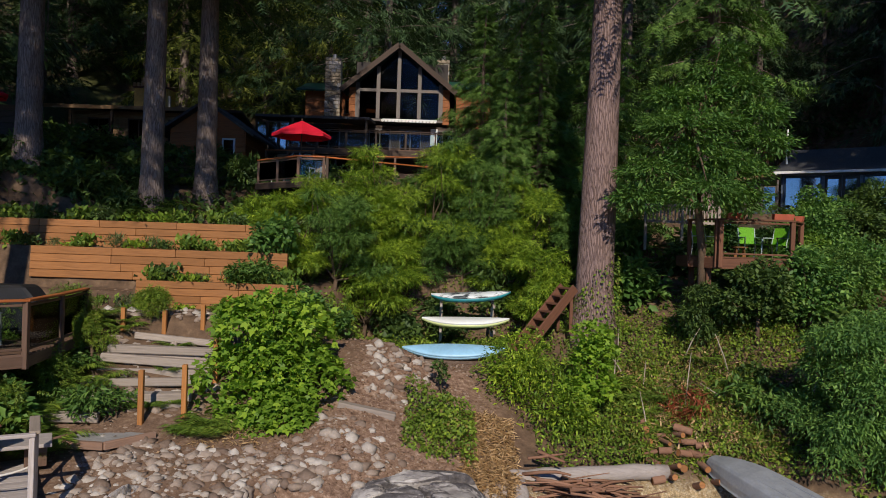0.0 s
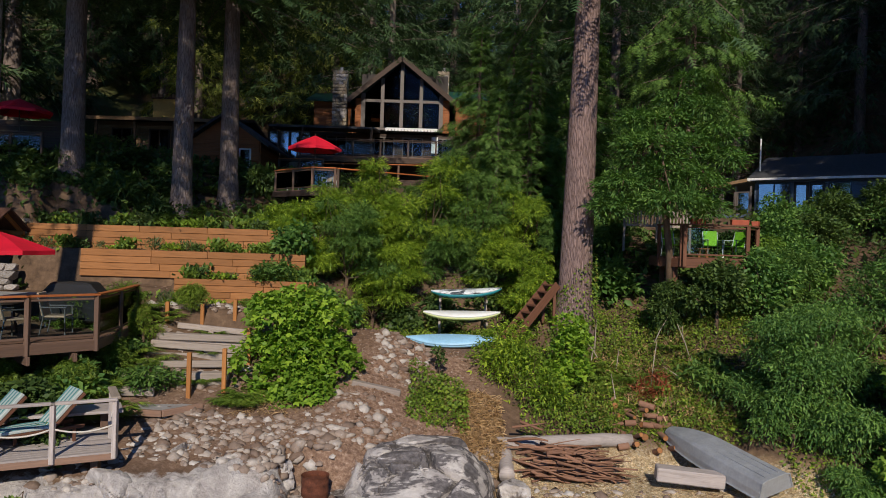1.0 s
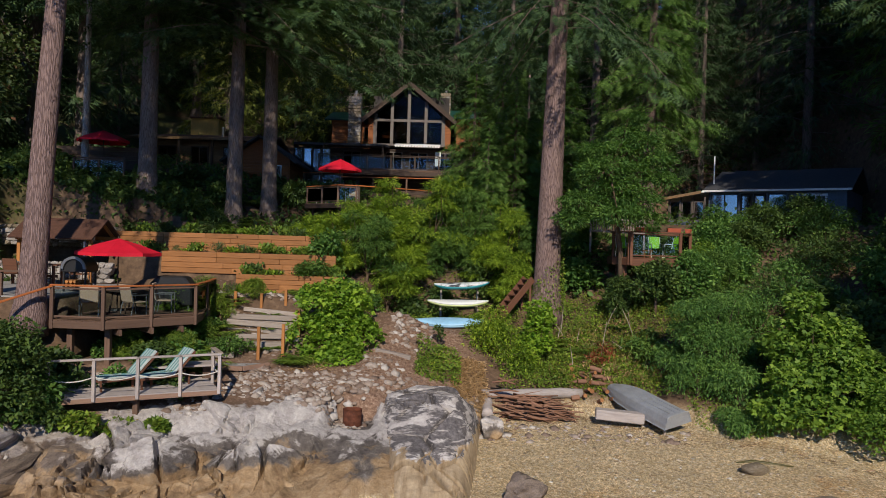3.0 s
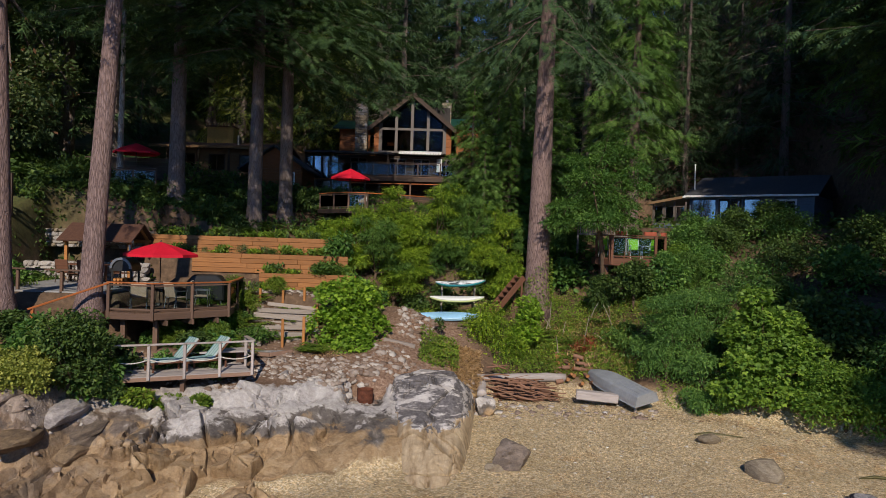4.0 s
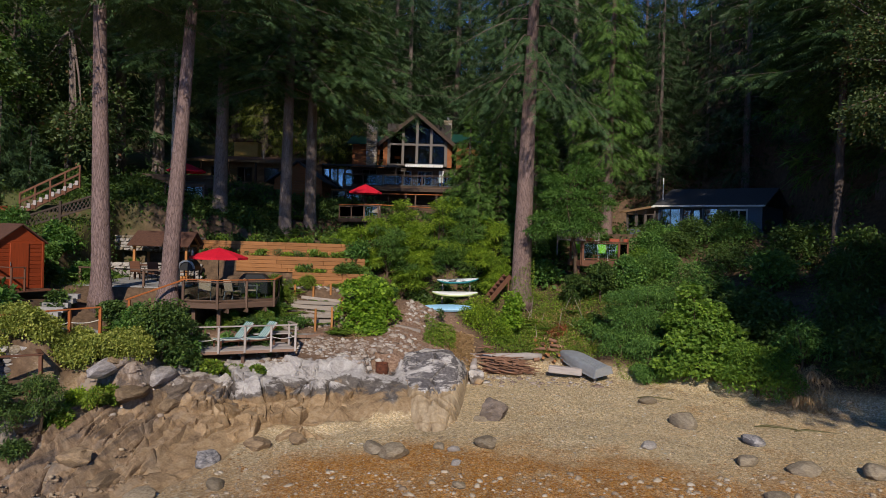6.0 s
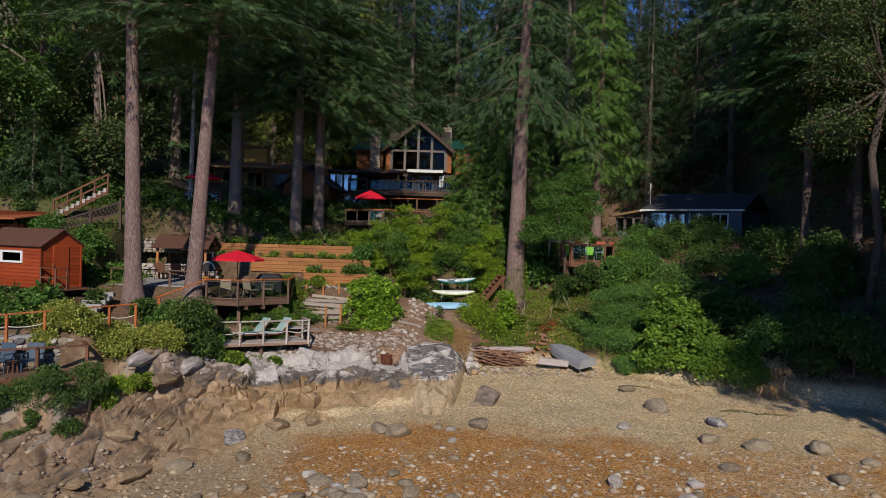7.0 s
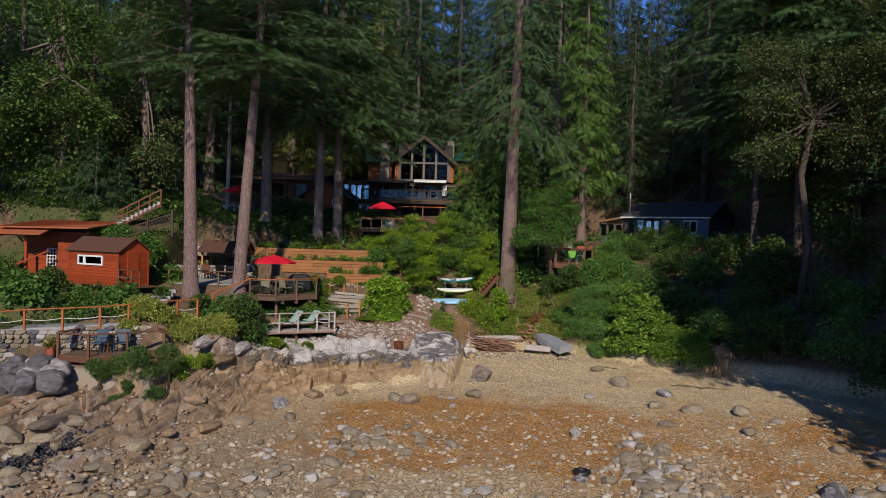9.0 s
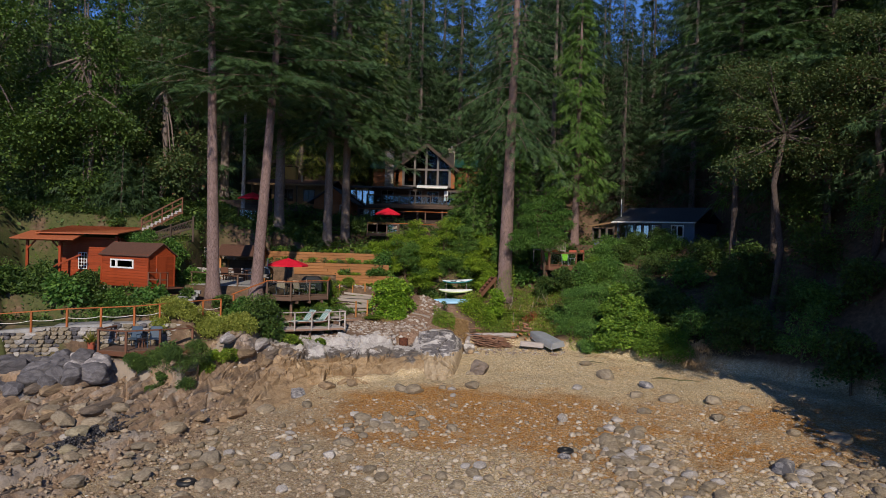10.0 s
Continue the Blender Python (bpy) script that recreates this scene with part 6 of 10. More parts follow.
_pts4 = sprinkle(_q, 2600, -6.5, 18, -11, 3.0, lambda x, y: rock_zone(x, y, shore_d(x, y)) < 0.3)
rubble("loose_cobbles", "pale stones scattered singly over the lower beach", _pts4, 0.05 + 0.12 * _q.random(len(_pts4)) ** 2.2, M_COB, sink=0.15, level=2)
rubble("rusty_pebbles", "rust-brown pebbles of the lower beach", _pts[_rusty], 0.025 + 0.07 * _q.random(int(_rusty.sum())) ** 2.2, M_PEBR)
_pts = np.concatenate([sprinkle(_q, 700, -6.2, -2.0, 11.5, 13.6), sprinkle(_q, 170, -1.7, -0.2, 15.9, 18.3), sprinkle(_q, 150, -3.0, -0.4, 12.6, 15.0), sprinkle(_q, 60, 1.0, 1.9, 12.6, 14.4), sprinkle(_q, 180, -8.5, -4.4, 17.3, 18.6), sprinkle(_q, 120, -10.6, -6.0, 10.2, 11.6), sprinkle(_q, 120, -7.6, -4.6, 14.4, 17.0), sprinkle(_q, 160, 1.4, 8.0, 12.6, 14.2), sprinkle(_q, 110, -13, -9.5, 4.6, 8.0)])
_pts2 = np.concatenate([sprinkle(_q, 3600, -2.6, 1.2, 13.0, 19.3), sprinkle(_q, 1500, -7.6, -2.4, 12.0, 15.5), sprinkle(_q, 260, -11.2, -8.2, 17.6, 19.9)])
rubble("path_grit", "small brown stones and grit on the path", _pts2, 0.015 + 0.05 * _q.random(len(_pts2)) ** 2.5, M_GRIT, level=1)
rubble("shore_rubble", "pale broken rubble between the rocks and the path", _pts, 0.06 + 0.18 * _q.random(len(_pts)) ** 1.8, M_RUB, level=1)


def stone_wall(name, a, b, z0, z1, label, seed, mats, thick=0.25):
    """A dry wall of rough stones, each a piece of its own."""
    rng = random.Random(seed)
    A, B = Vector(a), Vector(b)
    L = (B - A).length
    e = thing(name, label, "wall", (*((A + B) / 2), z0))
    z = z0
    ang = math.atan2((B - A).y, (B - A).x)
    while z < z1:
        h = rng.uniform(0.13, 0.27)
        x = rng.uniform(0, 0.1)
        while x < L:
            w = rng.uniform(0.16, 0.58)
            p = A + (B - A) * min(1, (x + w / 2) / L)
            mt = mats[rng.randrange(len(mats))]
            key = (("w", rng.randrange(5)), mt.name)
            if key not in ROCKS:
                me = rock_mesh(40 + key[0][1], 5, 2, 0.03, 0.12, 1.0, True)
                me.materials.append(mt)
                ROCKS[key] = me
            part("stone", ROCKS[key], None, e, m=Matrix.Translation((p.x, p.y, z + h / 2)) @ Matrix.Rotation(ang + rng.uniform(-.15, .15), 4, "Z") @ Matrix.Diagonal((w * 0.62, thick * rng.uniform(0.8, 1.15), h * 0.66, 1)))
            x += w
        z += h * 0.92
    return e


stone_wall("stone_wall", (-24.5, 1.35), (-20.6, 2.75), 0.0, 1.50, "dry wall of pale stones below the shore walk", 5, [M_STONE, M_PURPLE, M_STONE, M_RUBBLE])
stone_wall("stone_wall", (-20.6, 2.75), (-17.2, 3.72), 0.15, 1.66, "dry wall of pale stones below the shore walk", 6, [M_STONE, M_PURPLE, M_STONE, M_RUBBLE])
stone_wall("stone_wall", (-17.2, 3.95), (-13.9, 5.05), 0.7, 1.85, "dry wall of pale stones behind the shore deck", 9, [M_STONE, M_PURPLE, M_STONE, M_RUBBLE])
stone_wall("stone_wall", (-18.2, 18.7), (-13.2, 19.6), 3.5, 4.3, "low wall of pale stones behind the patio", 7, [M_RUBBLE])
stone_wall("stone_wall", (-18.5, 20.6), (-13.8, 21.2), 4.9, 5.6, "low wall of pale stones above the patio", 8, [M_RUBBLE, M_STONE])


# ---- builders' tools ----
def boards(e, poly, ang, width, z, thick, mat_, name="board", gap=0.008):
    """Deck boards laid over a convex outline, running at ang degrees."""
    u = Vector((math.cos(radians(ang)), math.sin(radians(ang)), 0))
    n = Vector((-u.y, u.x, 0))
    P = [Vector((x, y, 0)) for x, y in poly]
    lo, hi = min(p.dot(n) for p in P), max(p.dot(n) for p in P)
    k = lo + width / 2
    while k < hi:
        cut = []
        for a, b in zip(P, P[1:] + P[:1]):
            da, db = a.dot(n) - k, b.dot(n) - k
            if (da < 0) != (db < 0):
                cut.append(a.lerp(b, da / (da - db)).dot(u))
        if len(cut) >= 2 and max(cut) - min(cut) > 0.15:
            a, b = u * min(cut) + n * k, u * max(cut) + n * k
            a.z = b.z = z - thick / 2
            beam(name, a, b, width - gap, thick, mat_, e, bevel=0.004)
        k += width


def skirt(e, poly, z, depth, mat_, thick=0.045, name="fascia", skip=()):
    for i, (a, b) in enumerate(zip(poly, poly[1:] + poly[:1])):
        if i not in skip:
            beam(name, (*a, z - depth / 2), (*b, z - depth / 2), thick, depth, mat_, e)


def railing(e, pts, z0, h, post_mat, cap_mat, w=0.09, panel=None, cap=(0.14, 0.045), below=0.25, lower=True, inset=0.05):
    """Posts at pts, a cap from post to post, and glass or rope between."""
    for x, y in pts:
        beam("post", (x, y, z0 - below), (x, y, z0 + h - cap[1]), w, w, post_mat, e, up=(0, 1, 0))
    for a, b in zip(pts, pts[1:]):
        A, B = Vector((*a, z0 + h - cap[1] / 2)), Vector((*b, z0 + h - cap[1] / 2))
        d = (B - A).normalized() * (w / 2)
        beam("cap_rail", A - d * 0.9, B + d * 0.9, cap[0], cap[1], cap_mat, e)
        if panel == "glass":
            a2, b2 = A + d * 1.3, B - d * 1.3
            for zz in (z0 + 0.09, z0 + h - 0.11):
                beam("rail", (a2.x, a2.y, zz), (b2.x, b2.y, zz), 0.04, 0.05, post_mat, e)
            m, n = place_between((a2.x, a2.y, z0 + h / 2), (b2.x, b2.y, z0 + h / 2))
            g = part("pane", G().box(-n / 2, -0.004, -h / 2 + 0.12, n / 2, 0.004, h / 2 - 0.14), M_GLASS, e, "clear glass panel", m)
            g.visible_shadow = False
        elif panel == "rope":
            rope("rope", (a[0], a[1], z0 + h * 0.52), (b[0], b[1], z0 + h * 0.52), 0.10, 0.018, M_ROPE, e)
        elif panel == "bar":
            beam("rail", (a[0], a[1], z0 + h * 0.55), (b[0], b[1], z0 + h * 0.55), 0.04, 0.08, post_mat, e)


def window(e, p, q, z0, z1, frame_mat, cols=1, rows=1, w=0.07, depth=0.08, name="window", pane=None):
    """A framed window in a wall that runs from p to q (x, y)."""
    m, n = place_between((*p, (z0 + z1) / 2), (*q, (z0 + z1) / 2))
    h = z1 - z0
    win = part(name, G().box(-n / 2 + w * 0.6, -0.006, -h / 2 + w * 0.6, n / 2 - w * 0.6, 0.006, h / 2 - w * 0.6), pane or M_WINDOW, e, "", m)
    g = G()
    for i in range(cols + 1):
        x = -n / 2 + w / 2 + (n - w) * i / cols
        g.box(x - w / 2, -depth / 2, -h / 2, x + w / 2, depth / 2, h / 2)
    for j in range(rows + 1):
        z = -h / 2 + w / 2 + (h - w) * j / rows
        g.box(-n / 2 + w, -depth / 2 + 0.003, z - w / 2, n / 2 - w, depth / 2 - 0.003, z + w / 2)
    f = part("frame", g, frame_mat, win, "", m)
    return win


def siding(e, p, q, z0, z1, mat_, course=0.16, thick=0.03, name="siding_board"):
    n = max(1, round((z1 - z0) / course))
    for i in range(n):
        z = z0 + (z1 - z0) * (i + 0.5) / n
        beam(name, (*p, z), (*q, z), thick + 0.012 * (i % 2), (z1 - z0) / n - 0.008, mat_, e, bevel=0.006)


def slab(name, corners, thick, mat_, e, label="", bevel=0.01):
    """A flat plate with the four corners given on top, thick downwards."""
    c = [Vector(p) for p in corners]
    nrm = (c[1] - c[0]).cross(c[2] - c[0]).normalized()
    if nrm.z < 0:
        c.reverse()
        nrm = -nrm
    k = len(c)
    v = c + [p - nrm * thick for p in c]
    f = [tuple(range(k)), tuple(range(2 * k - 1, k - 1, -1))] + [(i, k + i, k + (i + 1) % k, (i + 1) % k) for i in range(k)]
    return part(name, G().add(v, f), mat_, e, label, bevel=bevel)


def umbrella(x, y, z, radius, height, label, n=8, rise=0.5, mat_=None, rz=0.2):
    e = thing("patio_umbrella", label, "umbrella", (x, y, z))
    g = G()
    top = (x, y, z + height)
    rim = []
    for i in range(n):
        a = 2 * math.pi * i / n + rz
        rim.append((x + radius * math.cos(a), y + radius * math.sin(a), z + height - rise))
        am = a + math.pi / n
        rim.append((x + radius * 0.90 * math.cos(am), y + radius * 0.90 * math.sin(am), z + height - rise - 0.01))
    k = len(rim)
    low = [(p[0], p[1], p[2] - 0.10) for p in rim]
    mid = [((p[0] + x) / 2, (p[1] + y) / 2, z + height - rise * (0.44 if i % 2 == 0 else 0.47)) for i, p in enumerate(rim)]
    g.add([top] + mid + rim + low, [(0, 1 + i, 1 + (i + 1) % k) for i in range(k)] + [(1 + i, 1 + k + i, 1 + k + (i + 1) % k, 1 + (i + 1) % k) for i in range(k)]
          + [(1 + k + i, 1 + 2 * k + i, 1 + 2 * k + (i + 1) % k, 1 + k + (i + 1) % k) for i in range(k)])
    c = part("canopy", g, mat_ or M_RED, e, "faded red canvas canopy")
    part("finial", G().tube([(x, y, z + height), (x, y, z + height + 0.07)], [0.03, 0.015], 8), M_DARK, c)
    part("pole", G().tube([(x, y, z), (x, y, z + height - 0.01)], 0.022, 8), M_DARK, e)
    for i in range(n):
        a = 2 * math.pi * i / n + rz
        part("rib", G().tube([(x, y, z + height - 0.06), (x + radius * 0.97 * math.cos(a), y + radius * 0.97 * math.sin(a), z + height - rise - 0.035)], 0.010, 4), M_DARK, e)
    part("base", G().tube([(x, y, z), (x, y, z + 0.07)], [0.24, 0.20], 12), M_BLACK, e)
    return e


def plain_chair(name, label, mat_seat, mat_frame, m, group=""):
    """An armchair of canvas or boards on a light frame."""
    e = thing(name, label, "chair", group=group)
    for sx in (-0.26, 0.26):
        part("front_leg", G().tube([(sx, -0.26, 0), (sx, -0.24, 0.62)], 0.018, 6), mat_frame, e)
        part("back_leg", G().tube([(sx, 0.28, 0), (sx, 0.20, 0.42), (sx, 0.34, 0.92)], 0.018, 6), mat_frame, e)
        part("armrest", G().box(sx - 0.03, -0.28, 0.61, sx + 0.03, 0.26, 0.64), mat_frame, e, bevel=0.006)
    part("seat", G().box(-0.25, -0.25, 0.39, 0.25, 0.22, 0.43), mat_seat, e, bevel=0.012)
    part("backrest", G().prism([(0.21, 0.42), (0.25, 0.42), (0.36, 0.95), (0.32, 0.95)], 0.5, Matrix(((0, 1, 0, -0.25), (1, 0, 0, 0), (0, 0, 1, 0), (0, 0, 0, 1)))), mat_seat, e, bevel=0.01)
    e.matrix_basis = m
    return e


# ---- terraces of cedar timber ----
def timber_wall(name, x0, x1, y, z0, z1, n, seed, skew=0.0):
    e = thing(name, "stacked cedar timber retaining wall of a planted terrace", "retaining wall", ((x0 + x1) / 2, y, z0), group="terrace walls")
    rng = random.Random(seed)
    h = (z1 - z0) / n
    for i in range(n):
        x = x0
        while x < x1 - 0.1:
            nx = min(x1, x + rng.uniform(1.7, 2.9))
            yy = y + 0.02 * i + rng.uniform(-0.006, 0.006)
            beam("timber", (x, yy + skew * (x - x0), z0 + h * (i + 0.5)), (nx - 0.008, yy + skew * (nx - x0), z0 + h * (i + 0.5)), 0.15, h - 0.008, M_CEDAR, e, bevel=0.012)
            x = nx
    return e


timber_wall("timber_wall", -13.6, -4.55, 21.03, 4.80, 5.62, 4, 1)
timber_wall("timber_wall", -11.3, -4.25, 20.02, 4.00, 4.86, 4, 2)
timber_wall("timber_wall", -8.0, -3.75, 19.08, 3.30, 4.06, 4, 3)

# ---- the sunning deck ----
M_FASCIA = wood("weathered_brown_fascia", (0.27, 0.155, 0.105), 0.8, 0.5, (0.33, 0.25, 0.21))
def sunning_deck():
    A, B = Vector((-9.62, 8.75)), Vector((-5.93, 10.70))
    u = (B - A).normalized()
    n = Vector((-u.y, u.x))
    C, D = B + n * 2.3, A + n * 2.3
    Z = 1.31
    poly = [tuple(A), tuple(B), tuple(C), tuple(D)]
    e = thing("sunning_deck", "low silvered timber deck with rope railing over the rocks", "deck", (A.x, A.y, Z))
    boards(e, poly, math.degrees(math.atan2(u.y, u.x)), 0.142, Z, 0.035, M_GREY)
    skirt(e, poly, Z - 0.03, 0.12, M_FASCIA)
    pts = [tuple(A + (B - A) * t - n * 0.03) for t in (0.0, 0.25, 0.5, 0.755, 1.0)]
    railing(e, pts, Z, 1.0, M_GREY, M_GREY, 0.085, "rope", (0.12, 0.05), 0.12)
    E1 = B + n * 1.0
    railing(e, [tuple(B + n * 0.05 + u * 0.02), tuple(E1)], Z, 1.02, M_GREY, M_DRIFT, 0.085, "rope", (0.15, 0.05), 0.12)
    for t, k in ((0.93, 0.3), (0.05, 0.5), (0.5, 0.3), (0.93, 1.9), (0.05, 1.9)):
        p = A + (B - A) * t + n * k
        beam("support_post", (p.x, p.y, gz(p.x, p.y) - 0.3), (p.x, p.y, Z - 0.035), 0.14, 0.14, M_DECK, e, up=(0, 1, 0))
    # bench along the back
    b = thing("plank_bench", "silvered plank bench on the sunning deck", "bench", (C.x, C.y, Z))
    p, q = B + n * 1.75 + u * 0.25, B + n * 1.75 - u * 1.75
    beam("seat", (p.x, p.y, Z + 0.43), (q.x, q.y, Z + 0.43), 0.75, 0.06, M_GREY, b)
    for t in (0.12, 0.88):
        r = p.lerp(q, t)
        beam("leg", (r.x, r.y, Z), (r.x, r.y, Z + 0.405), 0.09, 0.34, M_DECK, b, up=(u.x, u.y, 0))
    return Z, A, B, u, n


def lounger(m):
    e = thing("sun_lounger", "reclining sun lounger with teal striped cushion and red-brown frame", "sun lounger", group="loungers on the deck")
    for sx in (-0.30, 0.30):
        part("side_rail", G().box(sx - 0.022, -1.0, 0.26, sx + 0.022, 0.75, 0.33), M_STEP, e, bevel=0.006)
        for yy in (-0.92, 0.55):
            part("leg", G().box(sx - 0.025, yy - 0.03, 0, sx + 0.025, yy + 0.03, 0.27), M_STEP, e, bevel=0.005)
    part("crossbar", G().box(-0.30, -1.0, 0.27, 0.30, -0.95, 0.33), M_STEP, e, bevel=0.005)
    back = [(0.05, 0.33), (0.12, 0.33), (0.72, 0.95), (0.68, 1.0)]
    part("back_frame", G().prism(back, 0.62, Matrix(((0, 1, 0, -0.31), (1, 0, 0, 0.05), (0, 0, 1, 0), (0, 0, 0, 1)))), M_STEP, e, bevel=0.006)
    cu = part("cushion", G().box(-0.29, -0.98, 0.33, 0.29, 0.10, 0.39).prism([(0.0, 0.39), (0.06, 0.36), (0.68, 1.01), (0.62, 1.06)], 0.58, Matrix(((0, 1, 0, -0.29), (1, 0, 0, 0.05), (0, 0, 1, 0), (0, 0, 0, 1)))), M_PALESTRIPE, e, "pale cushion with teal stripes", bevel=0.012)
    for i in range(4):
        x = -0.235 + i * 0.145
        part("stripe", G().box(x - 0.03, -0.985, 0.386, x + 0.03, 0.07, 0.396).prism([(0.0, 0.392), (0.005, 0.398), (0.615, 1.07), (0.61, 1.062)], 0.06, Matrix(((0, 1, 0, x - 0.03), (1, 0, 0, 0.045), (0, 0, 1, 0), (0, 0, 0, 1)))), M_TEALSTRIPE, cu)
    e.matrix_basis = m
    return e


_Z, _A, _B, _u, _n = sunning_deck()
for s, k, dr in ((1.95, 1.10, -8), (2.95, 1.10, -8)):
    _p = _A + _u * s + _n * k
    lounger(Matrix.Translation((_p.x, _p.y, _Z)) @ Matrix.Rotation(math.atan2(_u.y, _u.x) + radians(-62 + dr), 4, "Z") @ Matrix.Scale(0.93, 4))

# ---- the upper deck with glass railing ----
def upper_deck():
    Z = 3.03
    poly = [(-10.95, 11.30), (-9.43, 11.20), (-7.50, 13.20), (-7.95, 16.30), (-11.4, 16.6), (-12.2, 13.0)]
    e = thing("upper_deck", "brown timber deck with glass railing and orange handrail", "deck", (-9.5, 13.5, Z))
    boards(e, poly, 46, 0.14, Z, 0.035, M_DECK)
    skirt(e, poly, Z - 0.03, 0.22, M_DECK)
    L, C, P3, E = poly[0], poly[1], poly[2], poly[3]
    mid = ((C[0] + P3[0]) / 2, (C[1] + P3[1]) / 2)
    railing(e, [L, C, mid, P3, ((P3[0] + E[0]) / 2 + 0.05, (P3[1] + E[1]) / 2), E], Z, 1.0, M_DECK, M_RAIL, 0.10, "glass", (0.15, 0.045), 0.27)
    for x, y in ((-10.6, 11.7), (-9.5, 11.7), (-8.0, 13.3), (-8.4, 15.6)):
        beam("support_post", (x, y, gz(x, y) - 0.3), (x, y, Z - 0.24), 0.16, 0.16, M_DECK, e, up=(0, 1, 0))
    for k in (0.4, 1.2, 2.0):
        x, y = C[0] + (P3[0] - C[0]) * k / 2.4, C[1] + (P3[1] - C[1]) * k / 2.4
        beam("joist", (x + 0.09, y - 0.09, Z - 0.36), (x - 1.6, y + 1.6, Z - 0.36), 0.07, 0.18, M_DECK, e)
    # steps' handrail going down towards the walk
    beam("handrail", (-10.95, 11.30, 3.98), (-12.6, 9.5, 3.22), 0.12, 0.05, M_RAIL, e)
    beam("post", (-12.5, 9.6, 2.0), (-12.5, 9.6, 3.22), 0.09, 0.09, M_RAIL, e, up=(0, 1, 0))
    return e


upper_deck()
umbrella(-10.32, 14.0, 3.03, 1.32, 2.33, "red canvas umbrella standing open on the upper deck", rise=0.44)
for x, y, r in ((-10.4, 12.4, 200), (-9.3, 12.9, 150), (-8.7, 13.8, 100)):
    plain_chair("deck_chair", "beige canvas armchair on the upper deck", M_BEIGE, M_STEEL, Matrix.Translation((x, y, 3.03)) @ Matrix.Rotation(radians(r), 4, "Z"), "upper deck chairs")


def side_table(x, y, z, r, h, label, mat_):
    e = thing("deck_table", label, "table", (x, y, z))
    part("tabletop", G().tube([(x, y, z + h - 0.04), (x, y, z + h)], r, 16), mat_, e, bevel=0.006)
    for i in range(4):
        a = i * math.pi / 2 + 0.6
        part("leg", G().tube([(x + r * 0.8 * math.cos(a), y + r * 0.8 * math.sin(a), z), (x + r * 0.6 * math.cos(a), y + r * 0.6 * math.sin(a), z + h - 0.04)], 0.025, 6), mat_, e)


side_table(-9.9, 13.5, 3.03, 0.5, 0.72, "round dark table under the umbrella", M_DARK)


def grill():
    e = thing("covered_grill", "barbecue grill under a black cover on the upper deck", "barbecue", (-8.9, 15.0, 3.03))
    part("cover", G().prism([(-0.75, 0.15), (0.75, 0.15), (0.70, 0.85), (0.45, 1.12), (-0.45, 1.12), (-0.70, 0.85)], 0.6, Matrix.Translation((-8.9, 14.7, 3.03))), M_BLACK, e, bevel=0.05)
    for sx in (-0.6, 0.6):
        for sy in (0.08, 0.5):
            part("leg", G().tube([(-8.9 + sx, 14.7 + sy, 3.03), (-8.9 + sx, 14.7 + sy, 3.2)], 0.03, 6), M_STEEL, e)


grill()


def oven():
    x, y, z = -12.05, 15.0, 3.50
    e = thing("pizza_oven", "arched steel wood-fired oven on a black stand", "oven", (x, y, z))
    arch = [(0.42 * math.cos(a), 0.55 + 0.42 * math.sin(a)) for a in np.linspace(0, math.pi, 13)]
    part("oven_body", G().prism(arch + [(-0.42, 0.45), (0.42, 0.45)], 0.8, Matrix.Translation((x, y - 0.4, z + 0.25))), M_BLACK, e, bevel=0.01)
    ring = arch + [(-p[0] * 0.78 / 1, 0.55 + (p[1] - 0.55) * 0.78) for p in arch]
    part("steel_arch", G().prism(ring, 0.06, Matrix.Translation((x, y - 0.47, z + 0.25))), M_STEEL, e, "polished steel arch")
    part("chimney_pipe", G().tube([(x + 0.1, y + 0.1, z + 1.1), (x + 0.1, y + 0.1, z + 1.7)], 0.06, 10), M_STEEL, e)
    for sx in (-0.36, 0.36):
        for sy in (-0.34, 0.34):
            beam("leg", (x + sx, y + sy, z), (x + sx, y + sy, z + 0.7), 0.06, 0.06, M_BLACK, e, up=(0, 1, 0))
    part("log_shelf", G().box(x - 0.36, y - 0.34, z + 0.15, x + 0.36, y + 0.34, z + 0.19), M_BLACK, e)
    rng = random.Random(4)
    for i in range(9):
        px, pz = x - 0.28 + 0.14 * (i % 5), z + 0.25 + 0.12 * (i // 5)
        part("firewood", G().tube([(px, y - 0.33, pz), (px + rng.uniform(-.03, .03), y + 0.25, pz)], 0.058, 6), M_POST, e)


oven()

# ---- the patio, its shelter and table ----
single("paved_patio", G().box(-17.6, 12.5, 3.30, -11.6, 18.6, 3.545), M_CONC, "grey stone paving of the patio under the firs", "paving", kind="structure", bevel=0.01)


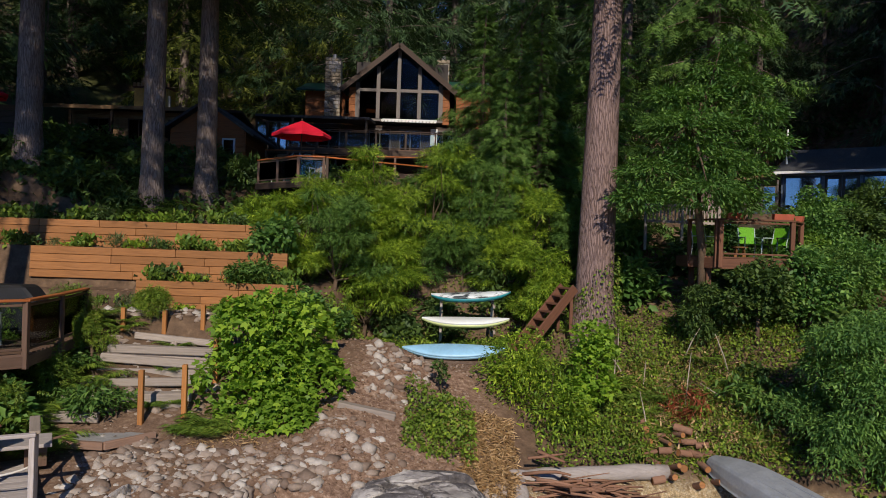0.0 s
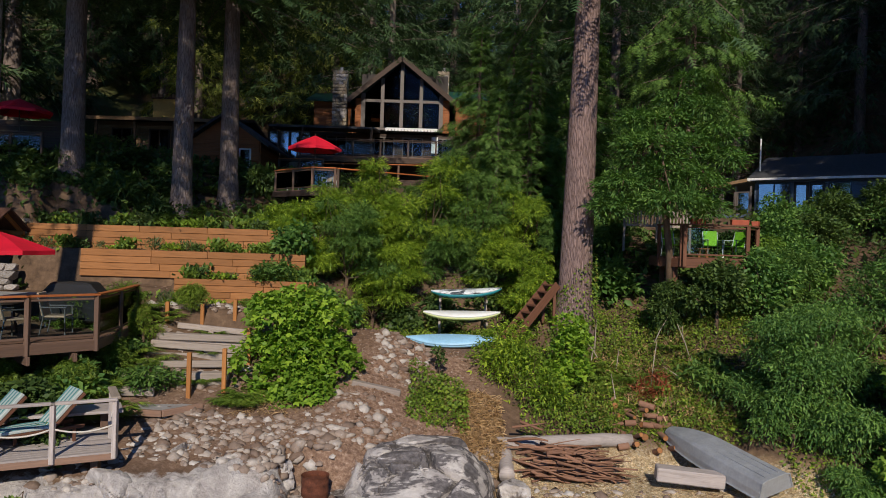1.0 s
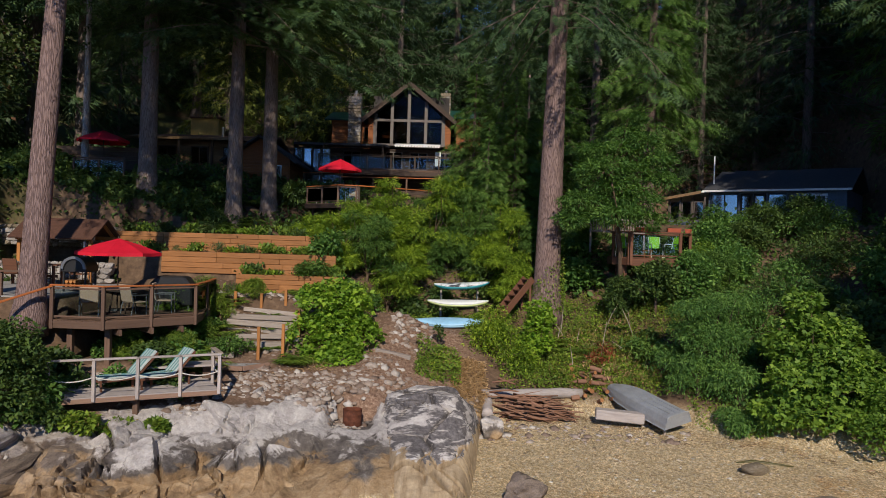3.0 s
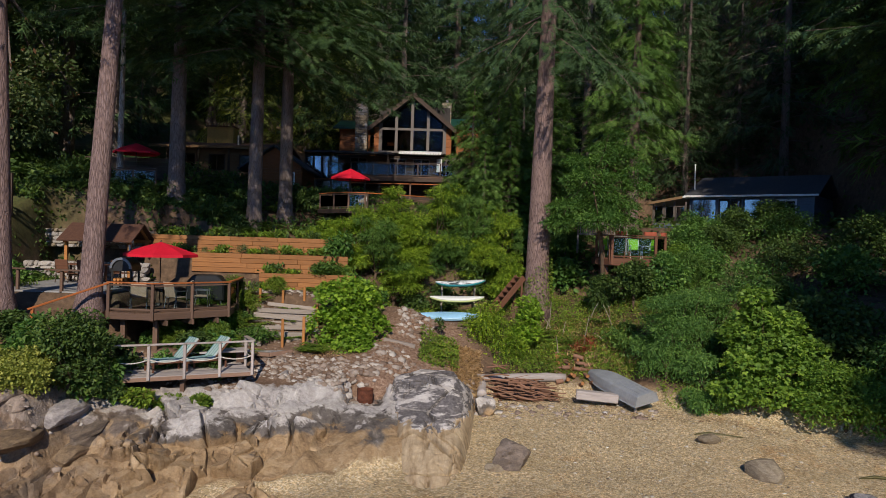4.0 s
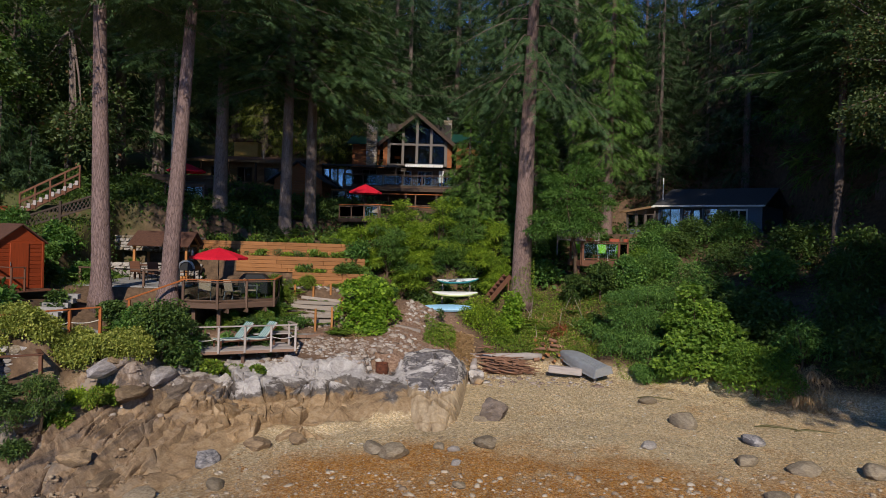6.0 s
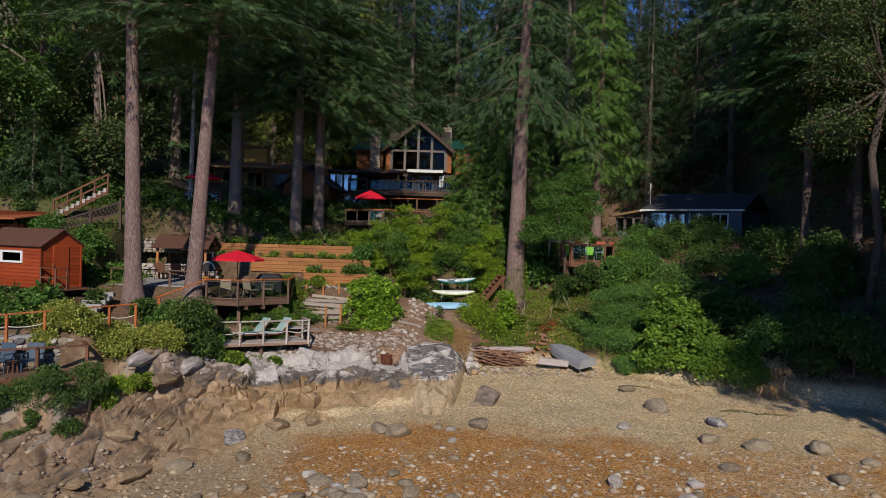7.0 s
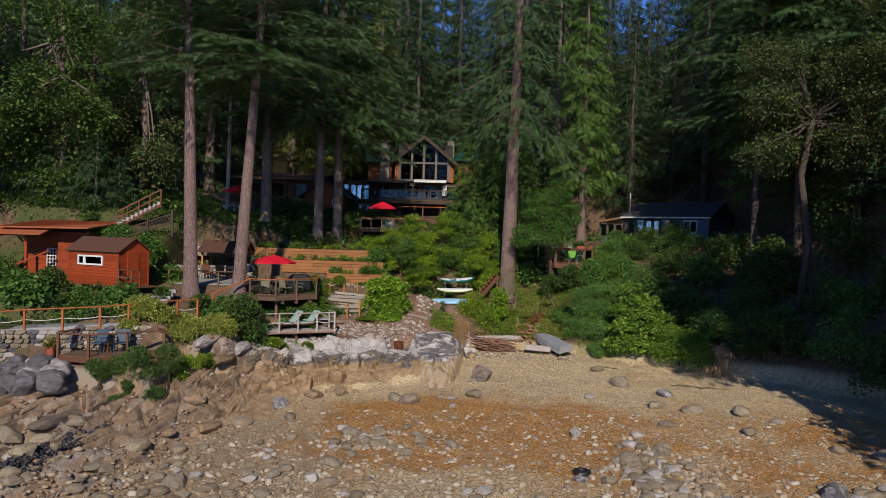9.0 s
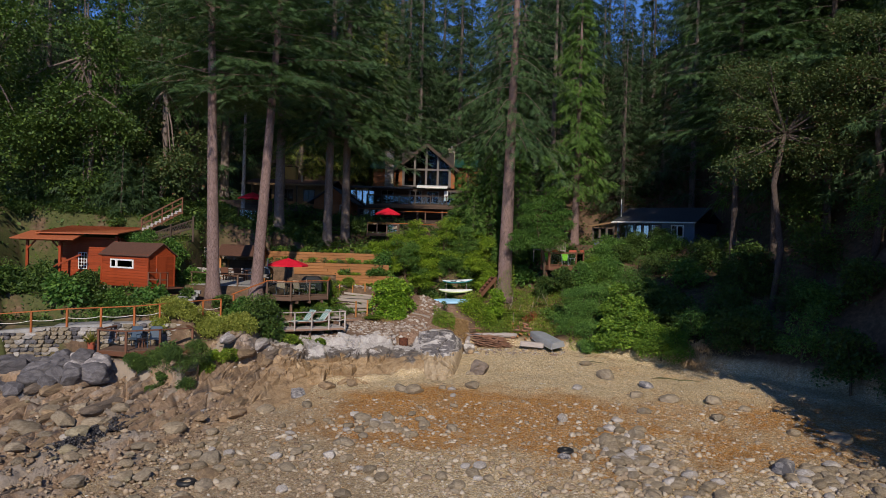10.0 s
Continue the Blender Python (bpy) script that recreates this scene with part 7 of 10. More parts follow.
def gazebo():
    e = thing("patio_shelter", "small open shelter with brown shingled gable roof and cedar posts", "shelter", (-15, 19, 3.5))
    x0, x1, y0, y1, Z, ze, zr = -16.5, -13.7, 18.9, 20.9, 3.5, 5.22, 5.98
    ym = (y0 + y1) / 2
    for x in (x0, x1):
        for y in (y0 + 0.1, y1 - 0.1):
            beam("post", (x, y, Z), (x, y, ze), 0.13, 0.13, M_POST, e, up=(0, 1, 0))
        beam("rafter", (x, y0 - 0.15, ze), (x, ym, zr - 0.06), 0.08, 0.14, M_POST, e)
        beam("rafter", (x, y1 + 0.15, ze), (x, ym, zr - 0.06), 0.08, 0.14, M_POST, e)
    for y in (y0 + 0.1, y1 - 0.1):
        beam("plate", (x0 - 0.15, y, ze + 0.05), (x1 + 0.15, y, ze + 0.05), 0.1, 0.14, M_WHITE if y < ym else M_POST, e)
    slab("roof", [(x0 - 0.25, y0 - 0.3, ze + 0.05), (x1 + 0.25, y0 - 0.3, ze + 0.05), (x1 + 0.25, ym, zr + 0.07), (x0 - 0.25, ym, zr + 0.07)], 0.07, M_BROWNROOF, e)
    slab("roof", [(x0 - 0.25, y1 + 0.3, ze + 0.05), (x1 + 0.25, y1 + 0.3, ze + 0.05), (x1 + 0.25, ym + 0.004, zr + 0.07), (x0 - 0.25, ym + 0.004, zr + 0.07)], 0.07, M_BROWNROOF, e)


gazebo()


def long_table(x0, x1, y, z, label):
    e = thing("patio_table", label, "table", ((x0 + x1) / 2, y, z))
    for i in range(5):
        beam("board", (x0, y - 0.36 + 0.18 * i, z + 0.73), (x1, y - 0.36 + 0.18 * i, z + 0.73), 0.17, 0.04, M_STEP, e)
    for x in (x0 + 0.2, x1 - 0.2):
        for yy in (y - 0.3, y + 0.3):
            beam("leg", (x, yy, z), (x, yy, z + 0.71), 0.09, 0.09, M_STEP, e, up=(0, 1, 0))
    beam("stretcher", (x0 + 0.2, y, z + 0.3), (x1 - 0.2, y, z + 0.3), 0.05, 0.1, M_STEP, e)


long_table(-15.9, -14.0, 17.6, 3.545, "red-brown picnic table on the patio")
for x, y, r in ((-15.4, 16.9, 180), (-14.5, 16.9, 180), (-13.4, 17.6, 90)):
    plain_chair("patio_chair", "dark brown armchair at the patio table", M_STEP, M_DARK, Matrix.Translation((x, y, 3.545)) @ Matrix.Rotation(radians(r), 4, "Z"), "patio chairs")


def patio_rail():
    e = thing("patio_railing", "low brown timber railing at the patio's edge", "railing", (-14.5, 12.6, 3.55))
    railing(e, [(-16.5, 13.4), (-14.9, 12.8), (-13.2, 12.55), (-11.9, 12.5)], 3.54, 0.78, M_DECK, M_DECK, 0.10, None, (0.2, 0.06), 0.1)


patio_rail()

# ---- posts and timber steps of the path ----
def path_post(x, y, h, grp="path posts"):
    e = thing("path_post", "orange stained timber post beside the garden path", "post", (x, y, gz(x, y)), grp)
    z = gz(x, y)
    beam("shaft", (x, y, z - 0.25), (x, y, z + h), 0.10, 0.10, M_POST, e, up=(0, 1, 0), bevel=0.012)
    return (x, y, z + h)


for x, y, h in ((-5.75, 14.1, 1.05), (-5.05, 14.5, 1.05), (-4.75, 15.5, 1.0)):
    path_post(x, y, h)
for x, y in ((-7.35, 16.9), (-6.45, 17.05), (-5.6, 17.2), (-5.0, 17.35), (-8.1, 16.8)):
    path_post(x, y, 0.5, "upper path posts")
M_OLDBEAM = wood("silver_grey_old_beam", (0.40, 0.34, 0.30), 0.9, 0.6, (0.20, 0.165, 0.145))
for i, (xa, ya, xb, yb, w, lift) in enumerate(((-7.3, 15.75, -4.75, 16.15, 0.22, 0.10), (-7.2, 15.85, -4.6, 16.25, 0.20, 0.30), (-7.0, 16.75, -4.9, 17.0, 0.18, 0.06), (-7.5, 14.5, -5.1, 15.1, 0.22, 0.08), (-7.35, 15.65, -4.8, 16.05, 0.22, -0.10), (-7.1, 15.95, -4.7, 16.35, 0.22, 0.12), (-7.5, 14.4, -5.2, 15.0, 0.24, -0.12), (-7.0, 16.65, -4.9, 16.9, 0.2, -0.12), (-7.4, 15.1, -5.0, 15.6, 0.2, 0.02), (-7.6, 13.75, -6.5, 14.0, 0.2, 0.08), (-0.9, 15.4, -2.1, 15.3, 0.2, 0.02))):
    za, zb = gz(xa, ya) + lift, gz(xb, yb) + lift
    m_, n_ = place_between((xa, ya, za), (xb, yb, zb))
    g = G().box(-n_ / 2, -w * 0.55, -w * 0.42, n_ / 2, w * 0.55, w * 0.42)
    m_ = m_ @ Matrix.Rotation(0.10 * math.sin(i * 2.9), 4, "X") @ Matrix.Rotation(0.03 * math.cos(i * 3.7), 4, "Y")
    single("old_beam", g, M_OLDBEAM, "silvered old timber laid as a step in the path", "timber", m_, "path timbers", bevel=0.02)
_g = thing("gravel_landing", "timber-edged gravel landing on the path", "landing", (-6.2, 13.4, gz(-6.2, 13.4)))
_lz = gz(-6.1, 13.4) + 0.03
for a, b in (((-6.9, 13.0), (-5.9, 12.9)), ((-5.9, 12.9), (-5.3, 13.7)), ((-6.9, 13.0), (-6.6, 13.9))):
    beam("edging", (*a, _lz), (*b, _lz), 0.09, 0.14, M_FASCIA, _g)
part("gravel", G().prism([(-6.85, 13.05), (-5.95, 12.98), (-5.4, 13.7), (-6.55, 13.9)], 0.1, Matrix(((1, 0, 0, 0), (0, 0, 1, 0), (0, 1, 0, _lz - 0.07), (0, 0, 0, 1)))), M_CONC, _g)

# ---- kayaks on their rack, and the steps ----
def kayak(m, length, top, bottom, label):
    e = thing("kayak", label, "kayak", group="kayaks")
    for nm, mat_, lo, hi in (("hull", bottom, -0.16, 0.0), ("deck", top, 0.0, 0.12)):
        g, rings, K = G(), 15, 10
        v, f = [], []
        for i in range(rings):
            t = -1 + 2 * i / (rings - 1)
            w = 0.35 * (1 - abs(t) ** 2.2) + 0.015
            rise = 0.10 * abs(t) ** 3
            for j in range(K + 1):
                a = math.pi * j / K
                depth = (lo if lo < 0 else hi) * (1 - 0.72 * abs(t) ** 4)
                v.append((t * length / 2, w * math.cos(a), rise + depth * math.sin(a) ** 0.8))
        for i in range(rings - 1):
            f += [(i * (K + 1) + j, i * (K + 1) + j + 1, (i + 1) * (K + 1) + j + 1, (i + 1) * (K + 1) + j) for j in range(K)]
            f.append((i * (K + 1), (i + 1) * (K + 1), (i + 1) * (K + 1) + K, i * (K + 1) + K))
        part(nm, g.add(v, f), mat_, e, smooth=True)
    e.matrix_basis = m
    return e


def lie(a, b, tilt):
    m, n = place_between(a, b)
    return m @ Matrix.Rotation(radians(tilt), 4, "X"), n


for a, b, tl, t_, b_, lab in (((-0.30, 21.75, 3.64), (2.05, 21.65, 3.80), 6, M_MOTTLE, M_FTEAL, "kayak with dark mottled white deck and teal hull on the rack"),
                              ((-0.55, 21.30, 2.98), (2.00, 21.25, 3.03), 8, M_FLOAT, M_FLIME, "white kayak with lime hull on the rack's lower arms"),
                              ((-1.03, 20.05, 2.30), (1.80, 20.0, 2.35), 20, M_FBLUE, M_FBLUE, "pale blue kayak lying on the ground below the rack")):
    m_, n_ = lie(a, b, tl)
    kayak(m_, n_, t_, b_, lab)
_rack = thing("kayak_rack", "simple dark timber kayak rack against the thicket", "rack", (0.8, 22, 2.3))
for x in (0.0, 1.55):
    beam("upright", (x, 22.15, 2.0), (x, 22.15, 3.75), 0.09, 0.09, M_DRIFT, _rack, up=(0, 1, 0))
    for z in (2.75, 3.46):
        beam("arm", (x, 22.2, z), (x, 21.0 if z < 3 else 21.35, z), 0.07, 0.09, M_DRIFT, _rack)


def garden_steps():
    e = thing("garden_steps", "steep red-brown timber steps beside the great fir", "steps", (2.9, 20, 2.5))
    a, b, w = Vector((2.3, 19.7, 2.42)), Vector((3.75, 20.5, 4.15)), Vector((-0.30, 0.55, 0)) * 0.9
    for k in (0, 1):
        beam("stringer", a + w * k, b + w * k, 0.06, 0.26, M_STEP, e)
    for i in range(8):
        p = a.lerp(b, (i + 0.6) / 8) + Vector((0, 0, 0.05))
        beam("tread", p, p + w, 0.26, 0.045, M_STEP, e)
    for k in (0, 1):
        beam("foot_post", b + w * k - Vector((0.1, 0, 1.3)), b + w * k - Vector((0.1, 0, 0)), 0.09, 0.09, M_STEP, e, up=(0, 1, 0))


garden_steps()

# ---- the boat, the beam, logs and brushwood at the top of the beach ----
def boat():
    e = thing("rowing_boat", "dull aluminium rowing boat lying upside down under the shrubs", "boat", group="")
    L, n, K = 3.3, 12, 9
    v, f = [], []
    for i in range(n):
        t = i / (n - 1)
        w = 0.50 * (1 - max(0, (t - 0.45) / 0.55) ** 2.2 * 0.62)
        wb = w * 0.80
        h = 0.40 + 0.06 * t * t
        y = t * L
        rise = 0.20 * max(0, (t - 0.6) / 0.4) ** 2
        sec = [(-w - 0.03, 0.0), (-w, 0.03), (-w * 0.97, 0.16), (-w * 0.955, 0.18), (-wb, h - 0.05 - rise), (-wb + 0.06, h - rise), (0, h + 0.01 - rise), (wb - 0.06, h - rise), (wb, h - 0.05 - rise), (w * 0.955, 0.18), (w * 0.97, 0.16), (w, 0.03), (w + 0.03, 0.0)]
        v += [(x, y, z) for x, z in sec]
        K = len(sec)
    for i in range(n - 1):
        f += [(i * K + j, i * K + j + 1, (i + 1) * K + j + 1, (i + 1) * K + j) for j in range(K - 1)]
    f += [tuple(range(K)), tuple(range((n - 1) * K, n * K))]
    part("hull", G().add(v, f), M_ALU, e, bevel=0.012)
    for x in (-0.2, 0, 0.2):
        part("keel_rib", G().box(x - 0.012, 0.1, 0.405, x + 0.012, 1.9, 0.43), M_ALU, e, bevel=0.004)
    part("transom_rim", G().tube([(-0.51, -0.012, 0.02), (-0.41, -0.012, 0.37), (-0.3, -0.012, 0.405), (0.3, -0.012, 0.405), (0.41, -0.012, 0.37), (0.51, -0.012, 0.02)], 0.018, 6), M_ALU, e)
    e.matrix_basis = Matrix.Translation((7.50, 13.10, 0.12)) @ Matrix.Rotation(radians(25.5), 4, "Z") @ Matrix.Rotation(radians(7.5), 4, "X") @ Matrix.Rotation(radians(-11), 4, "Y")


boat()
single("boat_prop", G().tube([(7.15, 13.3, gz(7.15, 13.3) - 0.1), (7.2, 13.35, 0.42)], [0.05, 0.045], 8), M_DRIFT, "short weathered stake propping the upturned boat", "stake")


def weathered_beam(a, b, w, h, label, name="driftwood_beam", mat_=None):
    m, n = place_between(a, b)
    return single(name, G().box(-n / 2, -w / 2, -h / 2, n / 2, w / 2, h / 2), mat_ or M_GREY, label, "timber", m, bevel=0.03)


weathered_beam((5.15, 14.05, 0.22), (6.65, 13.85, 0.14), 0.42, 0.32, "squared pale driftwood beam lying on the beach by the boat")
def round_log(a, b, r, label, seed):
    rng = random.Random(seed)
    A, B = Vector(a), Vector(b)
    n_ = 9
    pts = [A.lerp(B, k / n_) + Vector((0, rng.uniform(-.02, .02), rng.uniform(-.02, .02))) for k in range(n_ + 1)]
    g = G().tube([Vector((0, 0, 0))] * 0 + pts, [r * rng.uniform(0.9, 1.08) for _ in pts], 11)
    return single("edging_log", g, M_GREY, label, "log", smooth=True)


round_log((1.5, 15.0, 0.50), (5.0, 15.75, 0.50), 0.18, "long silvered log edging the top of the beach", 2)
round_log((1.72, 14.95, 0.38), (1.66, 13.5, 0.18), 0.17, "short silvered log beside the brushwood", 3)


def stick(rng, p, d, L, r):
    d = Vector(d).normalized()
    pts = [Vector(p) + d * (L * (k / 3 - 0.5)) + Vector((rng.uniform(-.04, .04), rng.uniform(-.04, .04), rng.uniform(-.03, .03))) for k in range(4)]
    return G().tube(pts, [r, r * 0.9, r * 0.75, r * 0.5], 6)


def brushwood():
    e = thing("brushwood_pile", "pile of red-brown branches stacked before the silvered log", "woodpile", (3.2, 14.5, 0.2))
    rng = random.Random(8)
    for i in range(140):
        t = rng.random()
        z = 0.12 + 0.62 * (rng.random() ** 1.3) * (0.5 + 0.5 * t)
        x, y = rng.uniform(2.25, 4.15), 14.05 + 0.75 * rng.random() + 0.3 * z
        ang = rng.gauss(-0.05, 0.42)
        part("branch", stick(rng, (x, y, gz(x, y) + z), (math.cos(ang), 0.3 * math.sin(ang * 3), rng.gauss(-0.08, 0.12)), rng.uniform(0.5, 1.6), rng.uniform(0.016, 0.046)), M_BRANCH, e, smooth=True)


M_BRANCH = wood("red_brown_branches", (0.24, 0.115, 0.07), 0.85, 0.4, (0.30, 0.22, 0.17))
brushwood()


def log_heap():
    rng = random.Random(9)
    for i in range(26):
        x, y = 4.75 + 0.42 * (i % 5) * rng.uniform(0.7, 1.1), 15.55 + 0.35 * (i // 5) + rng.uniform(-.1, .1)
        z = gz(x, y) + 0.10 + 0.10 * rng.random()
        a = rng.uniform(-1.6, 0.4)
        L = rng.uniform(0.28, 0.42)
        d = Vector((math.cos(a), math.sin(a), rng.uniform(-.2, .5)))
        e = thing("cut_log", "short cut round of firewood in a heap", "log", (x, y, z), "firewood heap")
        r = rng.uniform(0.05, 0.09)
        part("bark", G().tube([Vector((x, y, z)) - d * L / 2, Vector((x, y, z)) + d * L / 2], r, 9, False), M_BRANCH, e, smooth=True)
        part("cut_face", G().tube([Vector((x, y, z)) - d * (L / 2 - 0.01), Vector((x, y, z)) + d * (L / 2 - 0.01)], r * 0.985, 9), M_CEDAR, e, "pale sawn ends")


log_heap()


def drum():
    x, y, z = -2.38, 11.95, gz(-2.38, 11.95)
    z = 0.10
    e = thing("rusted_drum", "rusted iron fire drum standing on the rocks", "drum", (x, y, z))
    prof = [(0.0, 0.27), (0.02, 0.29), (0.15, 0.275), (0.17, 0.285), (0.19, 0.275), (0.33, 0.275), (0.35, 0.285), (0.37, 0.275), (0.47, 0.28), (0.49, 0.29)]
    part("shell", G().tube([(x, y, z + a) for a, r in prof], [r for a, r in prof], 20, False), M_RUST, e, smooth=True)
    part("bottom", G().tube([(x, y, z + 0.36), (x, y, z + 0.38)], 0.262, 20), M_RUST, e)


drum()


# ---- the garden shed ----
def shed():
    FL, FR = Vector((-20.7, 9.8)), Vector((-17.15, 8.2))
    u = (FR - FL).normalized()
    n = Vector((-u.y, u.x))
    BL, BR = FL + n * 2.0, FR + n * 2.0
    z0, ze, zr = 3.55, 5.50, 6.12
    e = thing("garden_shed", "red stained wooden shed with brown shingle roof and white window", "shed", (FL.x, FL.y, z0))
    core = G()
    v = [(*p, z) for z in (z0, ze - 0.02) for p in (FL + u * .03 + n * .03, FR - u * .03 + n * .03, BR - u * .03 - n * .03, BL + u * .03 - n * .03)]
    core.add(v, [(0, 1, 2, 3), (4, 5, 6, 7), (0, 1, 5, 4), (1, 2, 6, 5), (2, 3, 7, 6), (3, 0, 4, 7)])
    part("wall", core, M_REDWOOD, e)
    siding(e, FL - n * .005, FR - n * .005, z0, ze, M_REDWOOD)
    siding(e, FR + u * .005, BR + u * .005, z0, ze, M_REDWOOD)
    mF, mB = (FR + BR) / 2 + u * 0.01, (FL + BL) / 2 - u * 0.01
    part("gable", G().add([(*FR, ze), (*BR, ze), (*mF, zr), (*(FR - u * .06), ze), (*(BR - u * .06), ze), (*(mF - u * .06), zr)], [(0, 1, 2), (5, 4, 3), (0, 3, 4, 1), (1, 4, 5, 2), (2, 5, 3, 0)]), M_REDWOOD, e)
    part("gable", G().add([(*FL, ze), (*BL, ze), (*mB, zr), (*(FL + u * .06), ze), (*(BL + u * .06), ze), (*(mB + u * .06), zr)], [(0, 1, 2), (5, 4, 3), (0, 3, 4, 1), (1, 4, 5, 2), (2, 5, 3, 0)]), M_REDWOOD, e)
    o, d = 0.16, 0.10
    slab("roof", [(*(FL - u * o - n * o), ze - d), (*(FR + u * o - n * o), ze - d), (*(mF + u * o), zr + 0.06), (*(mB - u * o), zr + 0.06)], 0.06, M_BROWNROOF, e)
    slab("roof", [(*(BL - u * o + n * o), ze - d), (*(BR + u * o + n * o), ze - d), (*(mF + u * o + n * .004), zr + 0.06), (*(mB - u * o + n * .004), zr + 0.06)], 0.06, M_BROWNROOF, e)
    for p in (FL, FR, BR):
        beam("corner_board", (*(p - n * 0.02 + u * 0.02), z0), (*(p - n * 0.02 + u * 0.02), ze), 0.09, 0.09, M_REDWOOD, e, up=(u.x, u.y, 0))
    p, q = FL + u * 0.80 - n * 0.035, FL + u * 2.75 - n * 0.035
    window(e, p, p.lerp(q, 0.27), z0 + 1.08, z0 + 1.62, M_WHITE, w=0.09)
    window(e, p.lerp(q, 0.27), q, z0 + 1.08, z0 + 1.62, M_WHITE, w=0.09)
    # door, landing and little rail on the gable side
    a, b = FR + n * 0.55 + u * 0.04, FR + n * 1.35 + u * 0.04
    dr = beam("door", (*a.lerp(b, 0.5), z0 + 0.05), (*a.lerp(b, 0.5), z0 + 1.85), 0.78, 0.05, M_REDWOOD, e, up=(u.x, u.y, 0))
    part("door_handle", G().tube([(*(a + u * .06), z0 + 0.95), (*(a + u * .06), z0 + 1.1)], 0.015, 6), M_STEEL, dr)
    boards(e, [tuple(FR - n * .1), tuple(FR - n * .1 + u * 1.1), tuple(BR + u * 1.1), tuple(BR)], math.degrees(math.atan2(n.y, n.x)), 0.14, z0, 0.04, M_STEP)
    for pt in (FR + u * 1.05, BR + u * 1.05, FR + u * .15, BL + u * .2, FL + u * .2):
        beam("support_post", (*(pt + n * .05), 2.6), (*(pt + n * .05), z0 - 0.045), 0.14, 0.14, M_WHITE if pt == FL + u * .2 else M_STEP, e, up=(0, 1, 0))
    railing(e, [tuple(FR + u * .1 - n * .05), tuple(FR + u * 1.05 - n * .05), tuple(FR + u * 1.05 + n * .5)], z0, 0.95, M_STEP, M_STEP, 0.07, "bar", (0.1, 0.04), 0.05)


shed()


# ---- the pavilion behind it ----
def pavilion():
    z0, ze = 3.7, 6.15
    e = thing("pavilion", "open red-brown timber pavilion with rust-red metal roof", "pavilion", (-25, 15, z0))
    x0, x1, y0, y1 = -26.6, -21.8, 14.0, 17.5
    for x, y in ((-27.6, 13.6), (-25.3, 13.4), (x1, y0), (x1, y1), (x0, y1)):
        h = ze if x < -25 else ze + 0.3
        beam("post", (x, y, gz(x, y) - 0.3), (x, y, h), 0.16, 0.16, M_REDWOOD, e, up=(0, 1, 0))
    beam("beam", (-28.1, 13.5, ze), (-24.9, 13.4, ze), 0.14, 0.2, M_REDWOOD, e)
    for x in (-27.6, -25.3):
        beam("brace", (x, 13.5, ze - 0.7), (x + (0.6 if x < -26 else -0.6), 13.5, ze - 0.1), 0.09, 0.09, M_REDWOOD, e)
    beam("brace", (-26.2, 12.6, z0 + 0.3), (-24.0, 13.6, z0 + 1.5), 0.08, 0.12, M_REDWOOD, e)
    siding(e, (x0 + 0.6, 14.7), (x1, 14.7), z0, ze + 0.2, M_REDWOOD)
    siding(e, (x1, 14.7), (x1, y1), z0, ze + 0.2, M_REDWOOD)
    window(e, (-24.7, 14.62), (-24.1, 14.62), z0 + 0.5, z0 + 1.6, M_WHITE, 3, 5, 0.04)
    slab("roof", [(-28.4, 12.9, ze + 0.05), (-24.0, 12.6, ze + 0.05), (-24.0, 14.4, ze + 0.55), (-28.0, 14.6, ze + 0.55)], 0.08, M_REDROOF, e, "rust-red ribbed metal roof")
    slab("roof", [(-27.0, 13.4, ze + 0.45), (-21.4, 13.2, ze + 0.50), (-21.4, 18, ze + 0.95), (-27.0, 18, ze + 0.95)], 0.08, M_REDROOF, e, "rust-red ribbed metal roof")
    for i in range(24):
        x = -26.9 + i * 0.235
        beam("rib", (x, 13.36, ze + 0.47), (x, 17.9, ze + 0.955), 0.03, 0.035, M_REDROOF, e, bevel=0.004)


pavilion()


